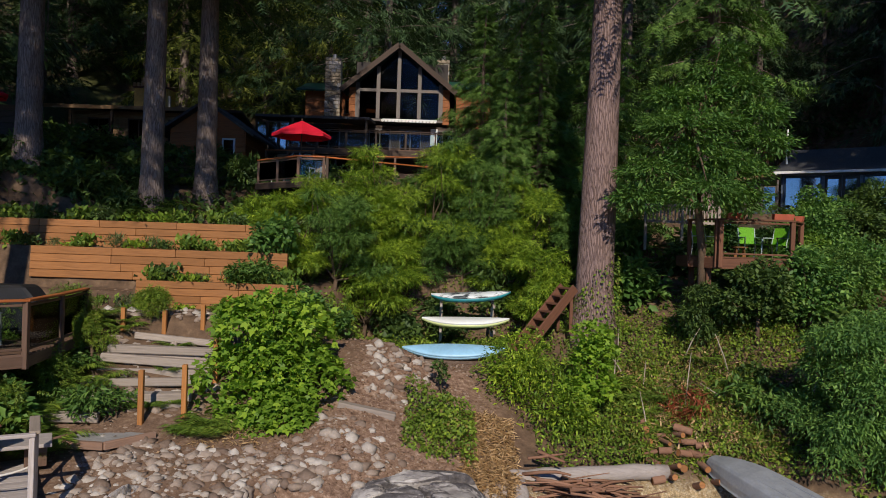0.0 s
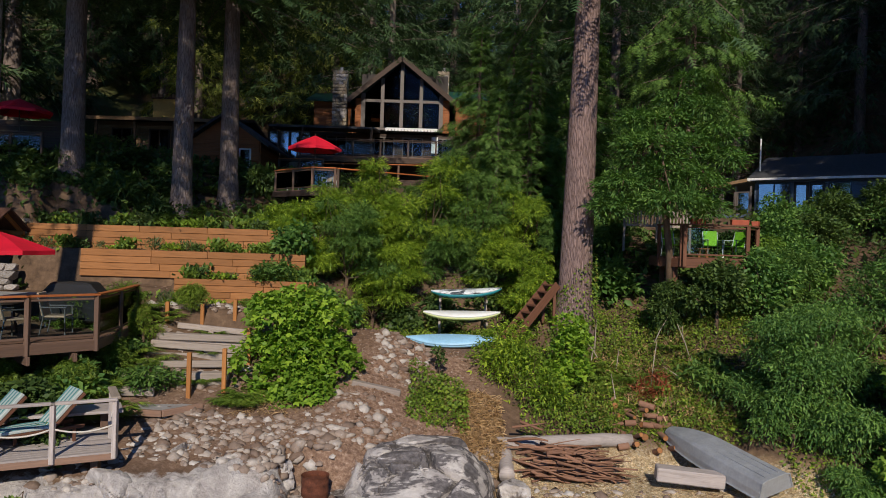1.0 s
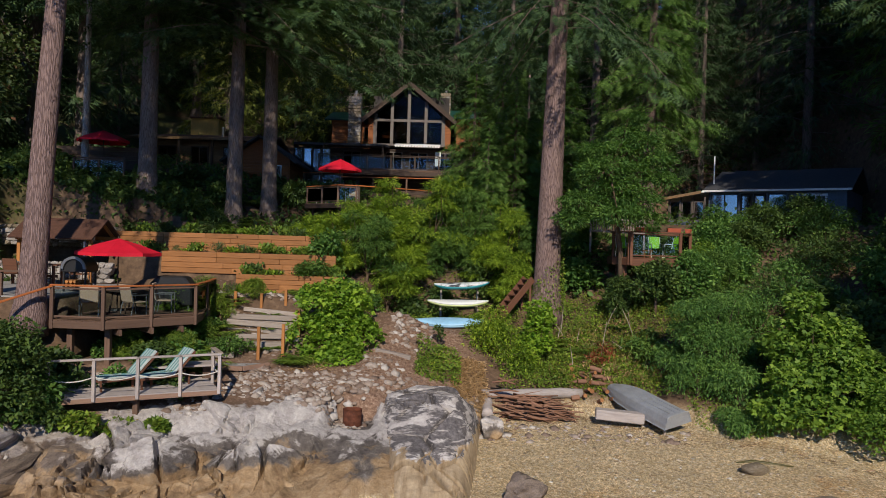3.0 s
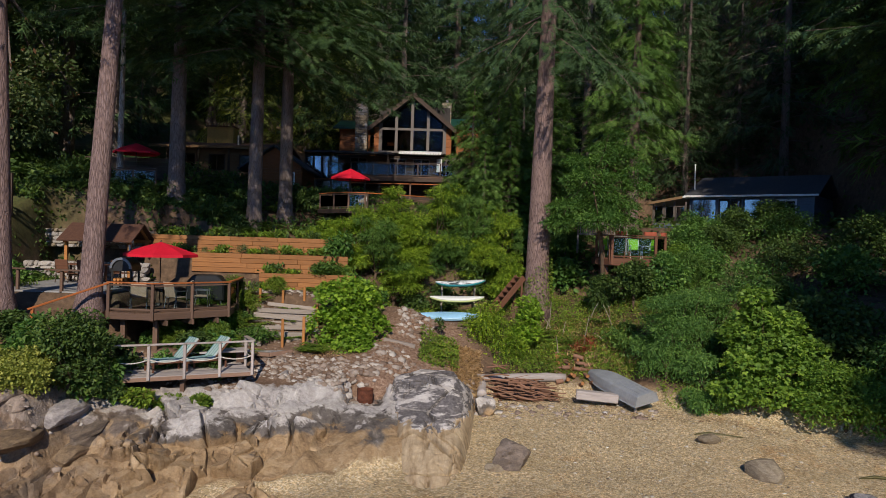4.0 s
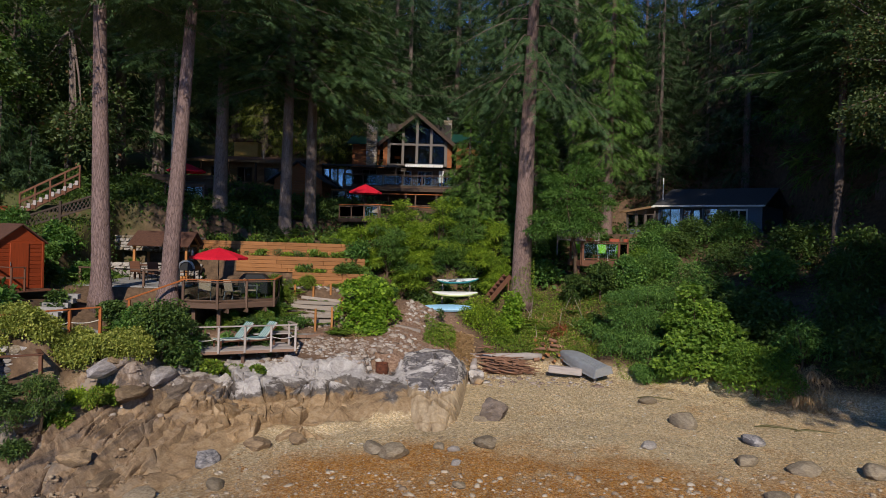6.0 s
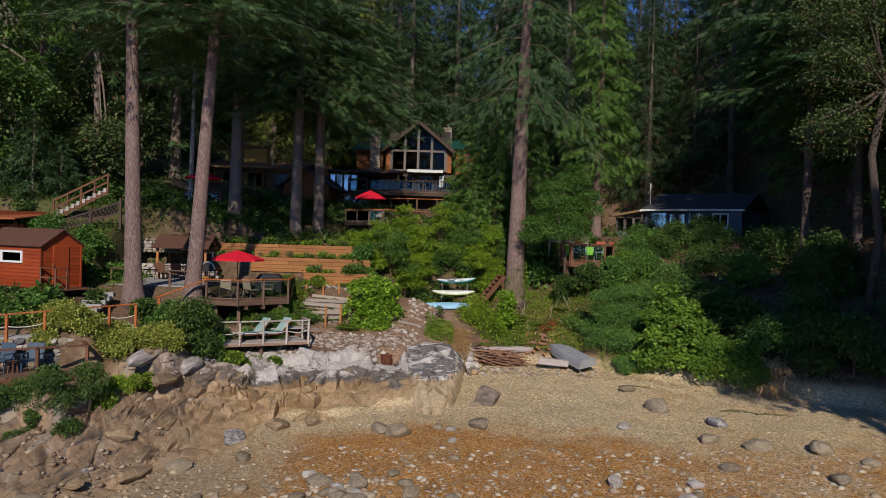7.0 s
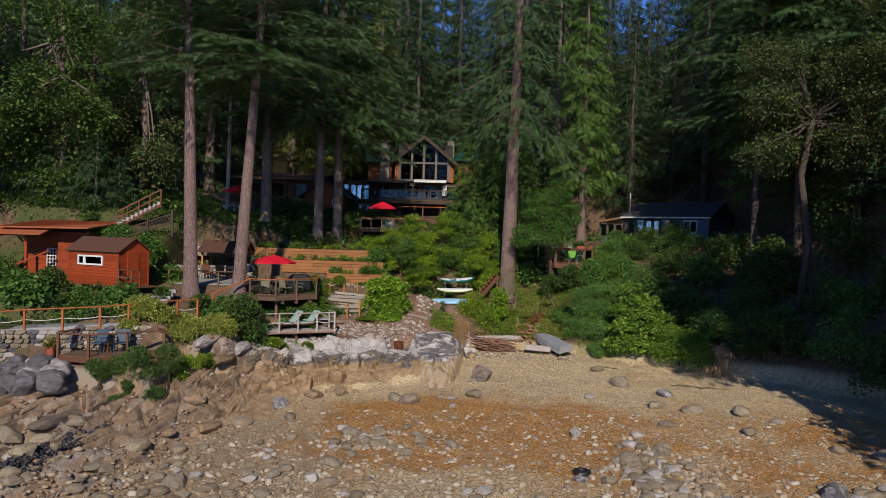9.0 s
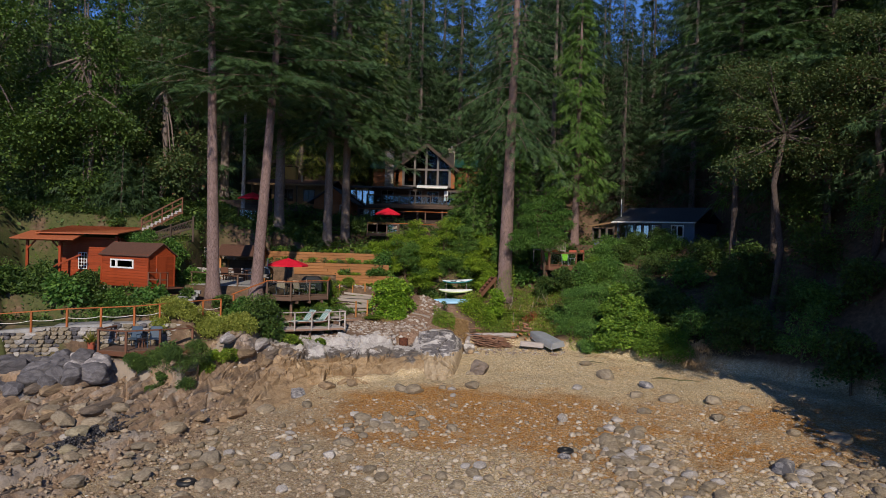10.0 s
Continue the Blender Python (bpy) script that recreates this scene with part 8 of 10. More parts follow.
# ---- hillside stair at the left ----
def hill_stair():
    e = thing("hillside_stair", "timber stair with white risers and brown handrail climbing the slope", "stair", (-21, 19, 6.5))
    a, b = Vector((-21.9, 17.6, 6.75)), Vector((-19.5, 18.8, 8.35))
    w = Vector((0.5, -0.85, 0))
    for k in (0, 1):
        beam("stringer", a + w * k, b + w * k, 0.06, 0.22, M_STEP, e)
    for i in range(10):
        p = a.lerp(b, i / 10)
        beam("tread", p + Vector((0.12, .07, 0.17)), p + w + Vector((0.12, .07, 0.17)), 0.3, 0.04, M_GREY, e)
        beam("step_end", p + w * 1.05 + Vector((0.1, 0.05, 0.10)), p + w * 1.05 + Vector((0.1, 0.05, 0.34)), 0.17, 0.03, M_GREY, e, "silvered step end", up=(0, 1, 0))
        beam("riser", p + Vector((0, 0, 0.09)), p + w + Vector((0, 0, 0.09)), 0.03, 0.15, M_WHITE, e)
    for i in range(5):
        p = a.lerp(b, i / 4) + w
        beam("post", p - Vector((0, 0, 0.2)), p + Vector((0, 0, 1.0)), 0.09, 0.09, M_STEP, e, up=(0, 1, 0))
    for z in (0.98, 0.55):
        beam("handrail", a + w + Vector((0, 0, z)), b + w + Vector((0, 0, z)), 0.08, 0.10, M_STEP, e)
    # lattice skirt in front of the stair
    l = thing("lattice_fence", "dark timber lattice panel below the hillside stair", "lattice", (-21, 17.2, 6))
    a2, b2 = Vector((-20.7, 16.2, 6.05)), Vector((-17.9, 17.2, 7.2))
    for k in (0.0, 0.55):
        beam("rail", a2 + Vector((0, 0, k)), b2 + Vector((0, 0, k)), 0.06, 0.09, M_DARK, l)
    for i in range(16):
        p, q = a2.lerp(b2, i / 16), a2.lerp(b2, min(1, (i + 1.6) / 16))
        beam("lath", p, q + Vector((0, 0, 0.5)), 0.015, 0.035, M_DARK, l, bevel=0)
        beam("lath", p + Vector((0, 0, 0.5)), q, 0.02, 0.035, M_DARK, l, bevel=0)
    for t in (0, 0.5, 1):
        p = a2.lerp(b2, t)
        beam("post", p - Vector((0, 0, 1.0)), p + Vector((0, 0, 0.8)), 0.12, 0.12, M_DARK, l, up=(0, 1, 0))


hill_stair()


# ---- the walk along the shore with its handrail, and the little shore deck ----
WALK = [(-27.0, 0.6, 1.42), (-22.4, 2.35, 1.58), (-19.2, 3.30, 1.86), (-16.05, 4.15, 2.02), (-13.9, 5.5, 2.20), (-12.4, 7.0, 2.28)]


def shore_walk():
    e = thing("shore_walk", "grey paved walk above the shore", "path", (-19, 4, 1.8), kind="structure")
    for a, b in zip(WALK, WALK[1:]):
        A, B = Vector(a), Vector(b)
        n = Vector((-(B - A).y, (B - A).x, 0)).normalized()
        slab("paving", [A + n * 0.02, B + n * 0.02, B + n * 1.6, A + n * 1.6], 0.22, M_CONC, e)
    for i in range(9):     # steps up to the shed's landing
        p = Vector((-15.6 + 0.02 * i, 6.6 + 0.32 * i, 2.2 + 0.15 * i))
        slab("stone_step", [p, p + Vector((1.0, 0.1, 0)), p + Vector((0.95, 0.45, 0)), p + Vector((-0.03, 0.4, 0))], 0.2, M_CONC, e)
    r = thing("walk_handrail", "orange timber handrail with white rope along the shore walk", "handrail", (-19, 3.4, 1.8))
    pts = []
    for a, b in zip(WALK, WALK[1:]):
        k = max(2, round((Vector(b) - Vector(a)).length / 1.7))
        pts += [Vector(a).lerp(Vector(b), i / k) for i in range(k)]
    pts.append(Vector(WALK[-1]))
    for p in pts:
        beam("post", p - Vector((0, 0, 0.2)), p + Vector((0, 0, 0.86)), 0.10, 0.10, M_RAIL, r, up=(0, 1, 0))
    for p, q in zip(pts, pts[1:]):
        beam("cap_rail", p + Vector((0, 0, 0.88)), q + Vector((0, 0, 0.88)), 0.14, 0.05, M_RAIL, r)
        rope("rope", p + Vector((0, 0, 0.42)), q + Vector((0, 0, 0.42)), 0.08, 0.02, M_ROPE, r)


shore_walk()


def shore_deck():
    Z = 0.86
    poly = [(-17.0, 2.25), (-15.45, 1.95), (-12.85, 3.95), (-13.5, 4.9), (-16.9, 3.9)]
    e = thing("shore_deck", "small brown timber deck with railing above the rocks", "deck", (-15.3, 3, Z))
    boards(e, poly, 8, 0.14, Z, 0.035, M_DECK)
    skirt(e, poly, Z - 0.03, 0.24, M_STEP)
    railing(e, [poly[4], poly[0], poly[1], ((poly[1][0] + poly[2][0]) / 2, (poly[1][1] + poly[2][1]) / 2), poly[2], poly[3]], Z, 1.04, M_STEP, M_STEP, 0.11, None, (0.16, 0.06), 0.25)
    for x, y in ((-17.2, 2.5), (-15.4, 2.3), (-13.3, 3.9)):
        part("pier", G().tube([(x, y, gz(x, y) - 0.4), (x, y, Z - 0.26)], 0.14, 12), M_WHITE, e, "white concrete pier")
    for x, y, r in ((-15.7, 3.35, 175), (-14.7, 3.6, 190)):
        plain_chair("adirondack_chair", "dark blue painted armchair on the shore deck", M_DARKBLUE, M_DARKBLUE, Matrix.Translation((x, y, Z)) @ Matrix.Rotation(radians(r + 180), 4, "Z") @ Matrix.Scale(1.1, 4), "shore deck chairs")
    side_table(-15.2, 3.2, Z, 0.2, 0.45, "small stool between the blue chairs", M_STEP)
    p = thing("potted_grass", "spiky plant in a terracotta pot on the shore deck", "plant pot", (-17.9, 2.9, Z))
    part("pot", G().tube([(-17.7, 2.9, Z - 0.2), (-17.7, 2.9, Z + 0.25)], [0.14, 0.2], 12), M_TERRA, p)
    rng = np.random.default_rng(3)
    k = 60
    v, f = scatter_leaves(*NEEDLE, np.tile([[-17.7, 2.9, Z + 0.2]], (k, 1)) + rng.normal(0, .03, (k, 3)), rng.normal(0, 0.5, (k, 3)) + np.array([[0, 0, 0.9]]), rng.uniform(-1, 1, k), rng.uniform(0.4, 0.75, k))
    part("blades", np_mesh("blades", v, f), M_GRASS, p)


shore_deck()


# ---- the main house ----
def main_house():
    Y = 43.0
    e = thing("chalet_house", "log-sided chalet with glazed gable, green metal roof and stone chimneys", "house", (-3, Y, 8.4))
    xl, xr, xm, ze, za = -5.75, 0.05, -2.88, 14.25, 16.62
    # glazed gable
    zs, zt = 12.45, 14.12
    mull = [-5.30, -4.10, -2.90, -1.68, -0.42]
    for i, x in enumerate(mull):
        top = ze + (za - ze) * (1 - abs(x - xm) / (xr - xm)) - 0.10
        beam("mullion", (x, Y, zs), (x, Y, top), 0.26 if i in (0, 4) else 0.22, 0.22, M_TRIM, e, up=(0, 1, 0))
    beam("transom", (mull[0], Y + 0.01, zt), (mull[-1], Y + 0.01, zt), 0.18, 0.18, M_TRIM, e)
    beam("sill", (mull[0] - 0.15, Y, zs - 0.08), (mull[-1] + 0.15, Y, zs - 0.08), 0.24, 0.14, M_TRIM, e)
    for a, b in zip(mull, mull[1:]):
        part("pane", G().box(a + 0.1, Y + 0.02, zs, b - 0.1, Y + 0.035, zt - 0.08), M_WINDOW, e, "dark window pane")
        ta, tb = (ze + (za - ze) * (1 - abs(x - xm) / (xr - xm)) - 0.12 for x in (a, b))
        part("pane", G().prism([(a + 0.1, zt + 0.08), (b - 0.1, zt + 0.08), (b - 0.1, tb), (a + 0.1, ta)], 0.015, Matrix.Translation((0, Y + 0.02, 0))), M_WINDOW, e, "dark window pane")
    # room behind the glass: a near dark wall stands in for its shade
    part("interior", G().box(xl + 0.1, Y + 1.9, 12.3, xr - 0.1, Y + 2.0, 16.2).box(xl + 0.1, Y + 0.3, 12.2, xr - 0.1, Y + 2.0, 12.3), M_INSIDE, e)
    part("lamp_wood", G().box(-4.9, Y + 1.2, 13.0, -4.3, Y + 1.5, 13.5), M_LOGWALL, e)
    for x0, x1 in ((xl, mull[0] - 0.13), (mull[-1] + 0.13, xr)):
        siding(e, (x0, Y), (x1, Y), 12.2, ze, M_LOGWALL, 0.2, 0.12, "log")
    for x in (xl, xr):
        siding(e, (x, Y), (x, Y + 7), 12.2, ze, M_LOGWALL, 0.2, 0.12, "log")
    # main roof, with thick dark barge boards
    sl = (za - ze) / (xr - xm)
    for s in (-1, 1):
        xe = xm + s * 3.35
        z_e = za + 0.15 - sl * 3.35
        slab("roof", [(xm, Y - 0.7, za + 0.16), (xe, Y - 0.7, z_e), (xe, Y + 8, z_e), (xm, Y + 8, za + 0.16)], 0.12, M_GREENROOF, e, "green metal roof")
        beam("barge_board", (xm, Y - 0.75, za + 0.03), (xe, Y - 0.75, z_e - 0.13), 0.07, 0.30, M_DARK, e, up=(0, 0, 1))
    # wings
    for x0, x1, zz in ((-9.0, xl - 0.06, 14.25), (xr + 0.06, 2.6, 14.6)):
        siding(e, (x0 + 0.4, Y + 1.5), (x1, Y + 1.5), 10.4, zz, M_LOGWALL, 0.22, 0.14, "log")
        slab("roof", [(x0 - 0.1, Y + 0.8, zz), (x1, Y + 0.8, zz), (x1, Y + 4.5, zz + 1.15), (x0 - 0.1, Y + 4.5, zz + 1.15)], 0.1, M_GREENROOF, e, "green metal roof")
        slab("roof", [(x0 - 0.1, Y + 8.2, zz), (x1, Y + 8.2, zz), (x1, Y + 4.504, zz + 1.15), (x0 - 0.1, Y + 4.504, zz + 1.15)], 0.1, M_GREENROOF, e, "green metal roof")
        siding(e, (x0 + 0.4, Y + 7.6), (x1, Y + 7.6), 10.4, zz, M_LOGWALL, 0.3, 0.14, "log")
    siding(e, (-8.6, Y + 1.5), (-8.6, Y + 7.6), 10.4, 14.25, M_LOGWALL, 0.22, 0.14, "log")
    siding(e, (2.6, Y + 1.5), (2.6, Y + 7.6), 8.4, 14.6, M_LOGWALL, 0.3, 0.14, "log")
    window(e, (-6.25, Y + 1.40), (-5.85, Y + 1.40), 12.9, 13.8, M_TRIM)
    # lower storey: dark timber colour puts the shade on its logs into the material
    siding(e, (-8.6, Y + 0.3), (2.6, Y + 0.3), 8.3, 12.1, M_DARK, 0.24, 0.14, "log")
    for x in (-7.6, -4.6, -2.8, -0.9):
        window(e, (x, Y + 0.18), (x + 1.3, Y + 0.18), 10.6, 11.9, M_TRIM, 2)
    # porch roof and deck in front
    slab("porch_roof", [(-10.4, 39.6, 11.95), (-4.2, 39.6, 11.95), (-4.2, Y, 12.25), (-10.4, Y, 12.25)], 0.14, M_SHINGLE, e)
    boards(e, [(-8.6, 39.3), (1.5, 39.3), (1.5, Y), (-8.6, Y)], 0, 0.3, 10.2, 0.05, M_DECK)
    skirt(e, [(-8.6, 39.3), (1.5, 39.3), (1.5, Y), (-8.6, Y)], 10.15, 0.3, M_DARK)
    railing(e, [(-8.6, 39.35), (-7.0, 39.35), (-5.4, 39.35), (-3.8, 39.35), (-2.2, 39.35), (-0.6, 39.35), (1.4, 39.35)], 10.2, 1.0, M_DARK, M_DARK, 0.1, "glass", (0.12, 0.05), 0.2)
    for x in (-8.4, -6.0, -3.5, -1.0, 1.3):
        beam("post", (x, 39.6, 8.2), (x, 39.6, 10.0), 0.16, 0.16, M_DARK, e, up=(0, 1, 0))
    for x in (-8.4, -4.4):
        beam("post", (x, 39.8, 10.2), (x, 39.8, 11.85), 0.14, 0.14, M_DARK, e, up=(0, 1, 0))
    # sunroom windows at the left end
    for i in range(4):
        window(e, (-10.35 + i * 0.62, 39.7), (-9.75 + i * 0.62, 39.7), 9.9, 11.6, M_DARK, pane=M_SKYPANE)
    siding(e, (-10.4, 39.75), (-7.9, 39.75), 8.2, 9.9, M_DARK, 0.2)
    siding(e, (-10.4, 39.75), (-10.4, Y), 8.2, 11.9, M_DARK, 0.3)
    # stone chimneys
    for cx, cy, z0, z1, w in ((-6.85, Y + 0.9, 8.4, 16.0, 0.95), (-0.35, Y + 3.5, 14.5, 16.75, 0.8)):
        ch = part("chimney", G().box(cx - w / 2 + .06, cy - w / 2 + .06, z0, cx + w / 2 - .06, cy + w / 2 - .06, z1), M_STONE, e, "rough stone chimney")
        rng = random.Random(int(cx * 10))
        z = max(z0, 11.9)
        while z < z1 - 0.1:
            x, h = cx - w / 2, rng.uniform(0.16, 0.26)
            while x < cx + w / 2 - 0.05:
                x2 = min(cx + w / 2, x + rng.uniform(0.18, 0.4))
                part("stone", G().box(x, cy - w / 2 - rng.uniform(0, .04), z, x2 - 0.02, cy - w / 2 + 0.1, z + h - 0.02), M_RUBBLE if rng.random() < 0.35 else M_STONE, ch, bevel=0.025)
                x = x2
            z += h
        part("flue", G().tube([(cx, cy, z1), (cx, cy, z1 + 0.35)], 0.13, 10), M_STEEL, e)
    # awning
    aw = part("awning", G().prism([(Y - 1.2, 12.20), (Y - 0.05, 12.42), (Y - 0.05, 12.47), (Y - 1.2, 12.25)], 3.2, Matrix(((0, 1, 0, -3.8), (1, 0, 0, 0), (0, 0, 1, 0), (0, 0, 0, 1)))), M_WHITE, e, "white awning with scalloped edge")
    for i in range(16):
        x = -3.7 + i * 0.2
        part("scallop", G().prism([(x - 0.1, 12.24), (x + 0.1, 12.24), (x + 0.08, 12.12), (x, 12.07), (x - 0.08, 12.12)], 0.012, Matrix.Translation((0, Y - 1.215, 0))), M_WHITE, aw)
    part("white_screen", G().box(-0.95, Y - 0.3, 10.9, -0.55, Y - 0.25, 11.9), M_WHITE, e)


main_house()


def house_terrace():
    Z = 8.62
    poly = [(-9.0, 36.6), (-6.6, 36.4), (-0.4, 35.8), (-0.2, 38.8), (-9.0, 38.8)]
    e = thing("house_terrace", "timber terrace below the chalet with orange handrail", "deck", (-4, 37, Z))
    boards(e, poly, 0, 0.2, Z, 0.05, M_DECK)
    skirt(e, poly, Z - 0.04, 0.25, M_DARK)
    railing(e, [poly[0], (-7.9, 36.5), poly[1]], Z, 1.05, M_DECK, M_RAIL, 0.12, "glass", (0.16, 0.05), 0.2)
    railing(e, [poly[1], (-4.6, 36.2), (-2.5, 36.0), poly[2]], Z - 0.12, 0.95, M_DECK, M_RAIL, 0.10, None, (0.14, 0.05), 0.2)
    for x, y in ((-8.8, 36.8), (-6.6, 36.7), (-3.5, 36.4), (-0.6, 36.2)):
        beam("support_post", (x, y, gz(x, y) - 0.4), (x, y, Z - 0.05), 0.16, 0.16, M_DARK, e, up=(0, 1, 0))
    for x, r in ((-8.5, 160), (-6.9, 200)):
        plain_chair("wicker_chair", "pale wicker armchair on the chalet terrace", M_BEIGE, M_BEIGE, Matrix.Translation((x, 37.1, Z)) @ Matrix.Rotation(radians(r + 180), 4, "Z"), "terrace chairs")


house_terrace()


# ---- the cabin among the firs ----
def cabin():
    Y = 40.0
    e = thing("forest_cabin", "low dark timber cabin with shallow roof among the firs", "house", (-17, Y, 9.6))
    x0, x1 = -20.5, -12.8
    siding(e, (x0, Y), (x1, Y), 9.4, 11.9, M_TANWALL, 0.2, 0.1)
    siding(e, (x1, Y), (x1, Y + 6), 9.4, 11.9, M_TANWALL, 0.3, 0.1)
    siding(e, (x0, Y), (x0, Y + 6), 9.4, 11.9, M_TANWALL, 0.3, 0.1)
    slab("roof", [(x0 - 0.8, Y - 1.4, 11.95), (x1 + 0.6, Y - 1.4, 11.95), (x1 + 0.6, Y + 3.5, 12.75), (x0 - 0.8, Y + 3.5, 12.75)], 0.16, M_BROWNROOF, e)
    slab("roof", [(x0 - 0.8, Y + 7.5, 11.95), (x1 + 0.6, Y + 7.5, 11.95), (x1 + 0.6, Y + 3.504, 12.75), (x0 - 0.8, Y + 3.504, 12.75)], 0.16, M_BROWNROOF, e)
    beam("fascia", (x0 - 0.8, Y - 1.42, 11.87), (x1 + 0.6, Y - 1.42, 11.87), 0.05, 0.2, M_TANWALL, e)
    for x in (-19.6, -17.4, -15.2):
        window(e, (x, Y - 0.1), (x + 1.2, Y - 0.1), 10.3, 11.5, M_DARK, 2)
        beam("post", (x - 0.4, Y - 1.2, 9.0), (x - 0.4, Y - 1.2, 11.8), 0.14, 0.14, M_DARK, e, up=(0, 1, 0))
    c = part("chimney", G().box(-19.3, Y + 5, 12.3, -17.2, Y + 6.2, 14.2), M_YELLOW, e, "yellow painted chimney", bevel=0.02)
    part("cap", G().box(-19.4, Y + 4.9, 14.2, -17.1, Y + 6.3, 14.3), M_BROWNROOF, c)
    for i in range(9):
        part("crenel", G().box(-19.36 + 0.26 * i, Y + 4.92, 14.3, -19.22 + 0.26 * i, Y + 5.1, 14.52), M_TANWALL, c)
    part("flue", G().tube([(-15.6, Y + 1, 12.2), (-15.6, Y + 1, 13.0)], 0.09, 10), M_STEEL, e)
    # front gable with a warm lit patch of log wall, nearer the terraces
    f = thing("log_outbuilding", "small log outbuilding with dark gable roof beside the firs", "house", (-11.5, 34, 8.5))
    siding(f, (-12.8, 34), (-9.4, 34), 8.0, 10.2, M_LOGWALL, 0.2, 0.12, "log")
    for x in (-12.8, -9.4):
        siding(f, (x, 34), (x, 38), 8.0, 10.2, M_LOGWALL, 0.3, 0.12, "log")
    part("gable", G().prism([(-12.8, 10.2), (-9.4, 10.2), (-11.1, 11.4)], 0.1, Matrix.Translation((0, 33.97, 0))), M_LOGWALL, f)
    for s in (-1, 1):
        slab("roof", [(-11.1, 33.4, 11.52), (-11.1 + s * 2.3, 33.4, 9.95), (-11.1 + s * 2.3, 38.4, 9.95), (-11.1, 38.4, 11.52)], 0.12, M_SHINGLE, f)
    window(f, (-10.4, 33.9), (-9.8, 33.9), 8.8, 9.8, M_WHITE)


cabin()


def cabin_terrace():
    Z = 7.75
    poly = [(-18.90, 23.20), (-14.15, 22.90), (-14.10, 25.50), (-18.90, 25.50)]
    e = thing("cabin_terrace", "small dark timber terrace with glass screen below the cabin", "deck", (-16.6, 24, Z))
    boards(e, poly, 0, 0.2, Z, 0.05, M_DARK)
    skirt(e, poly, Z - 0.04, 0.3, M_DARK)
    railing(e, [(-16.55, 23.05), (-15.40, 23.00), (-14.25, 22.95)], Z, 1.1, M_DARK, M_DARK, 0.08, "glass", (0.1, 0.05), 0.2)
    for x, y in ((-18.70, 23.40), (-16.60, 23.30), (-15.00, 23.20)):
        beam("support_post", (x, y, gz(x, y) - 0.4), (x, y, Z - 0.05), 0.14, 0.14, M_DARK, e, up=(0, 1, 0))
    siding(e, (-19.70, 25.40), (-14.50, 25.40), 7.75, 9.6, M_DARK, 0.2)
    umbrella(-15.75, 24.1, Z, 1.15, 2.45, "shaded red canvas umbrella below the cabin", rise=0.45)


cabin_terrace()


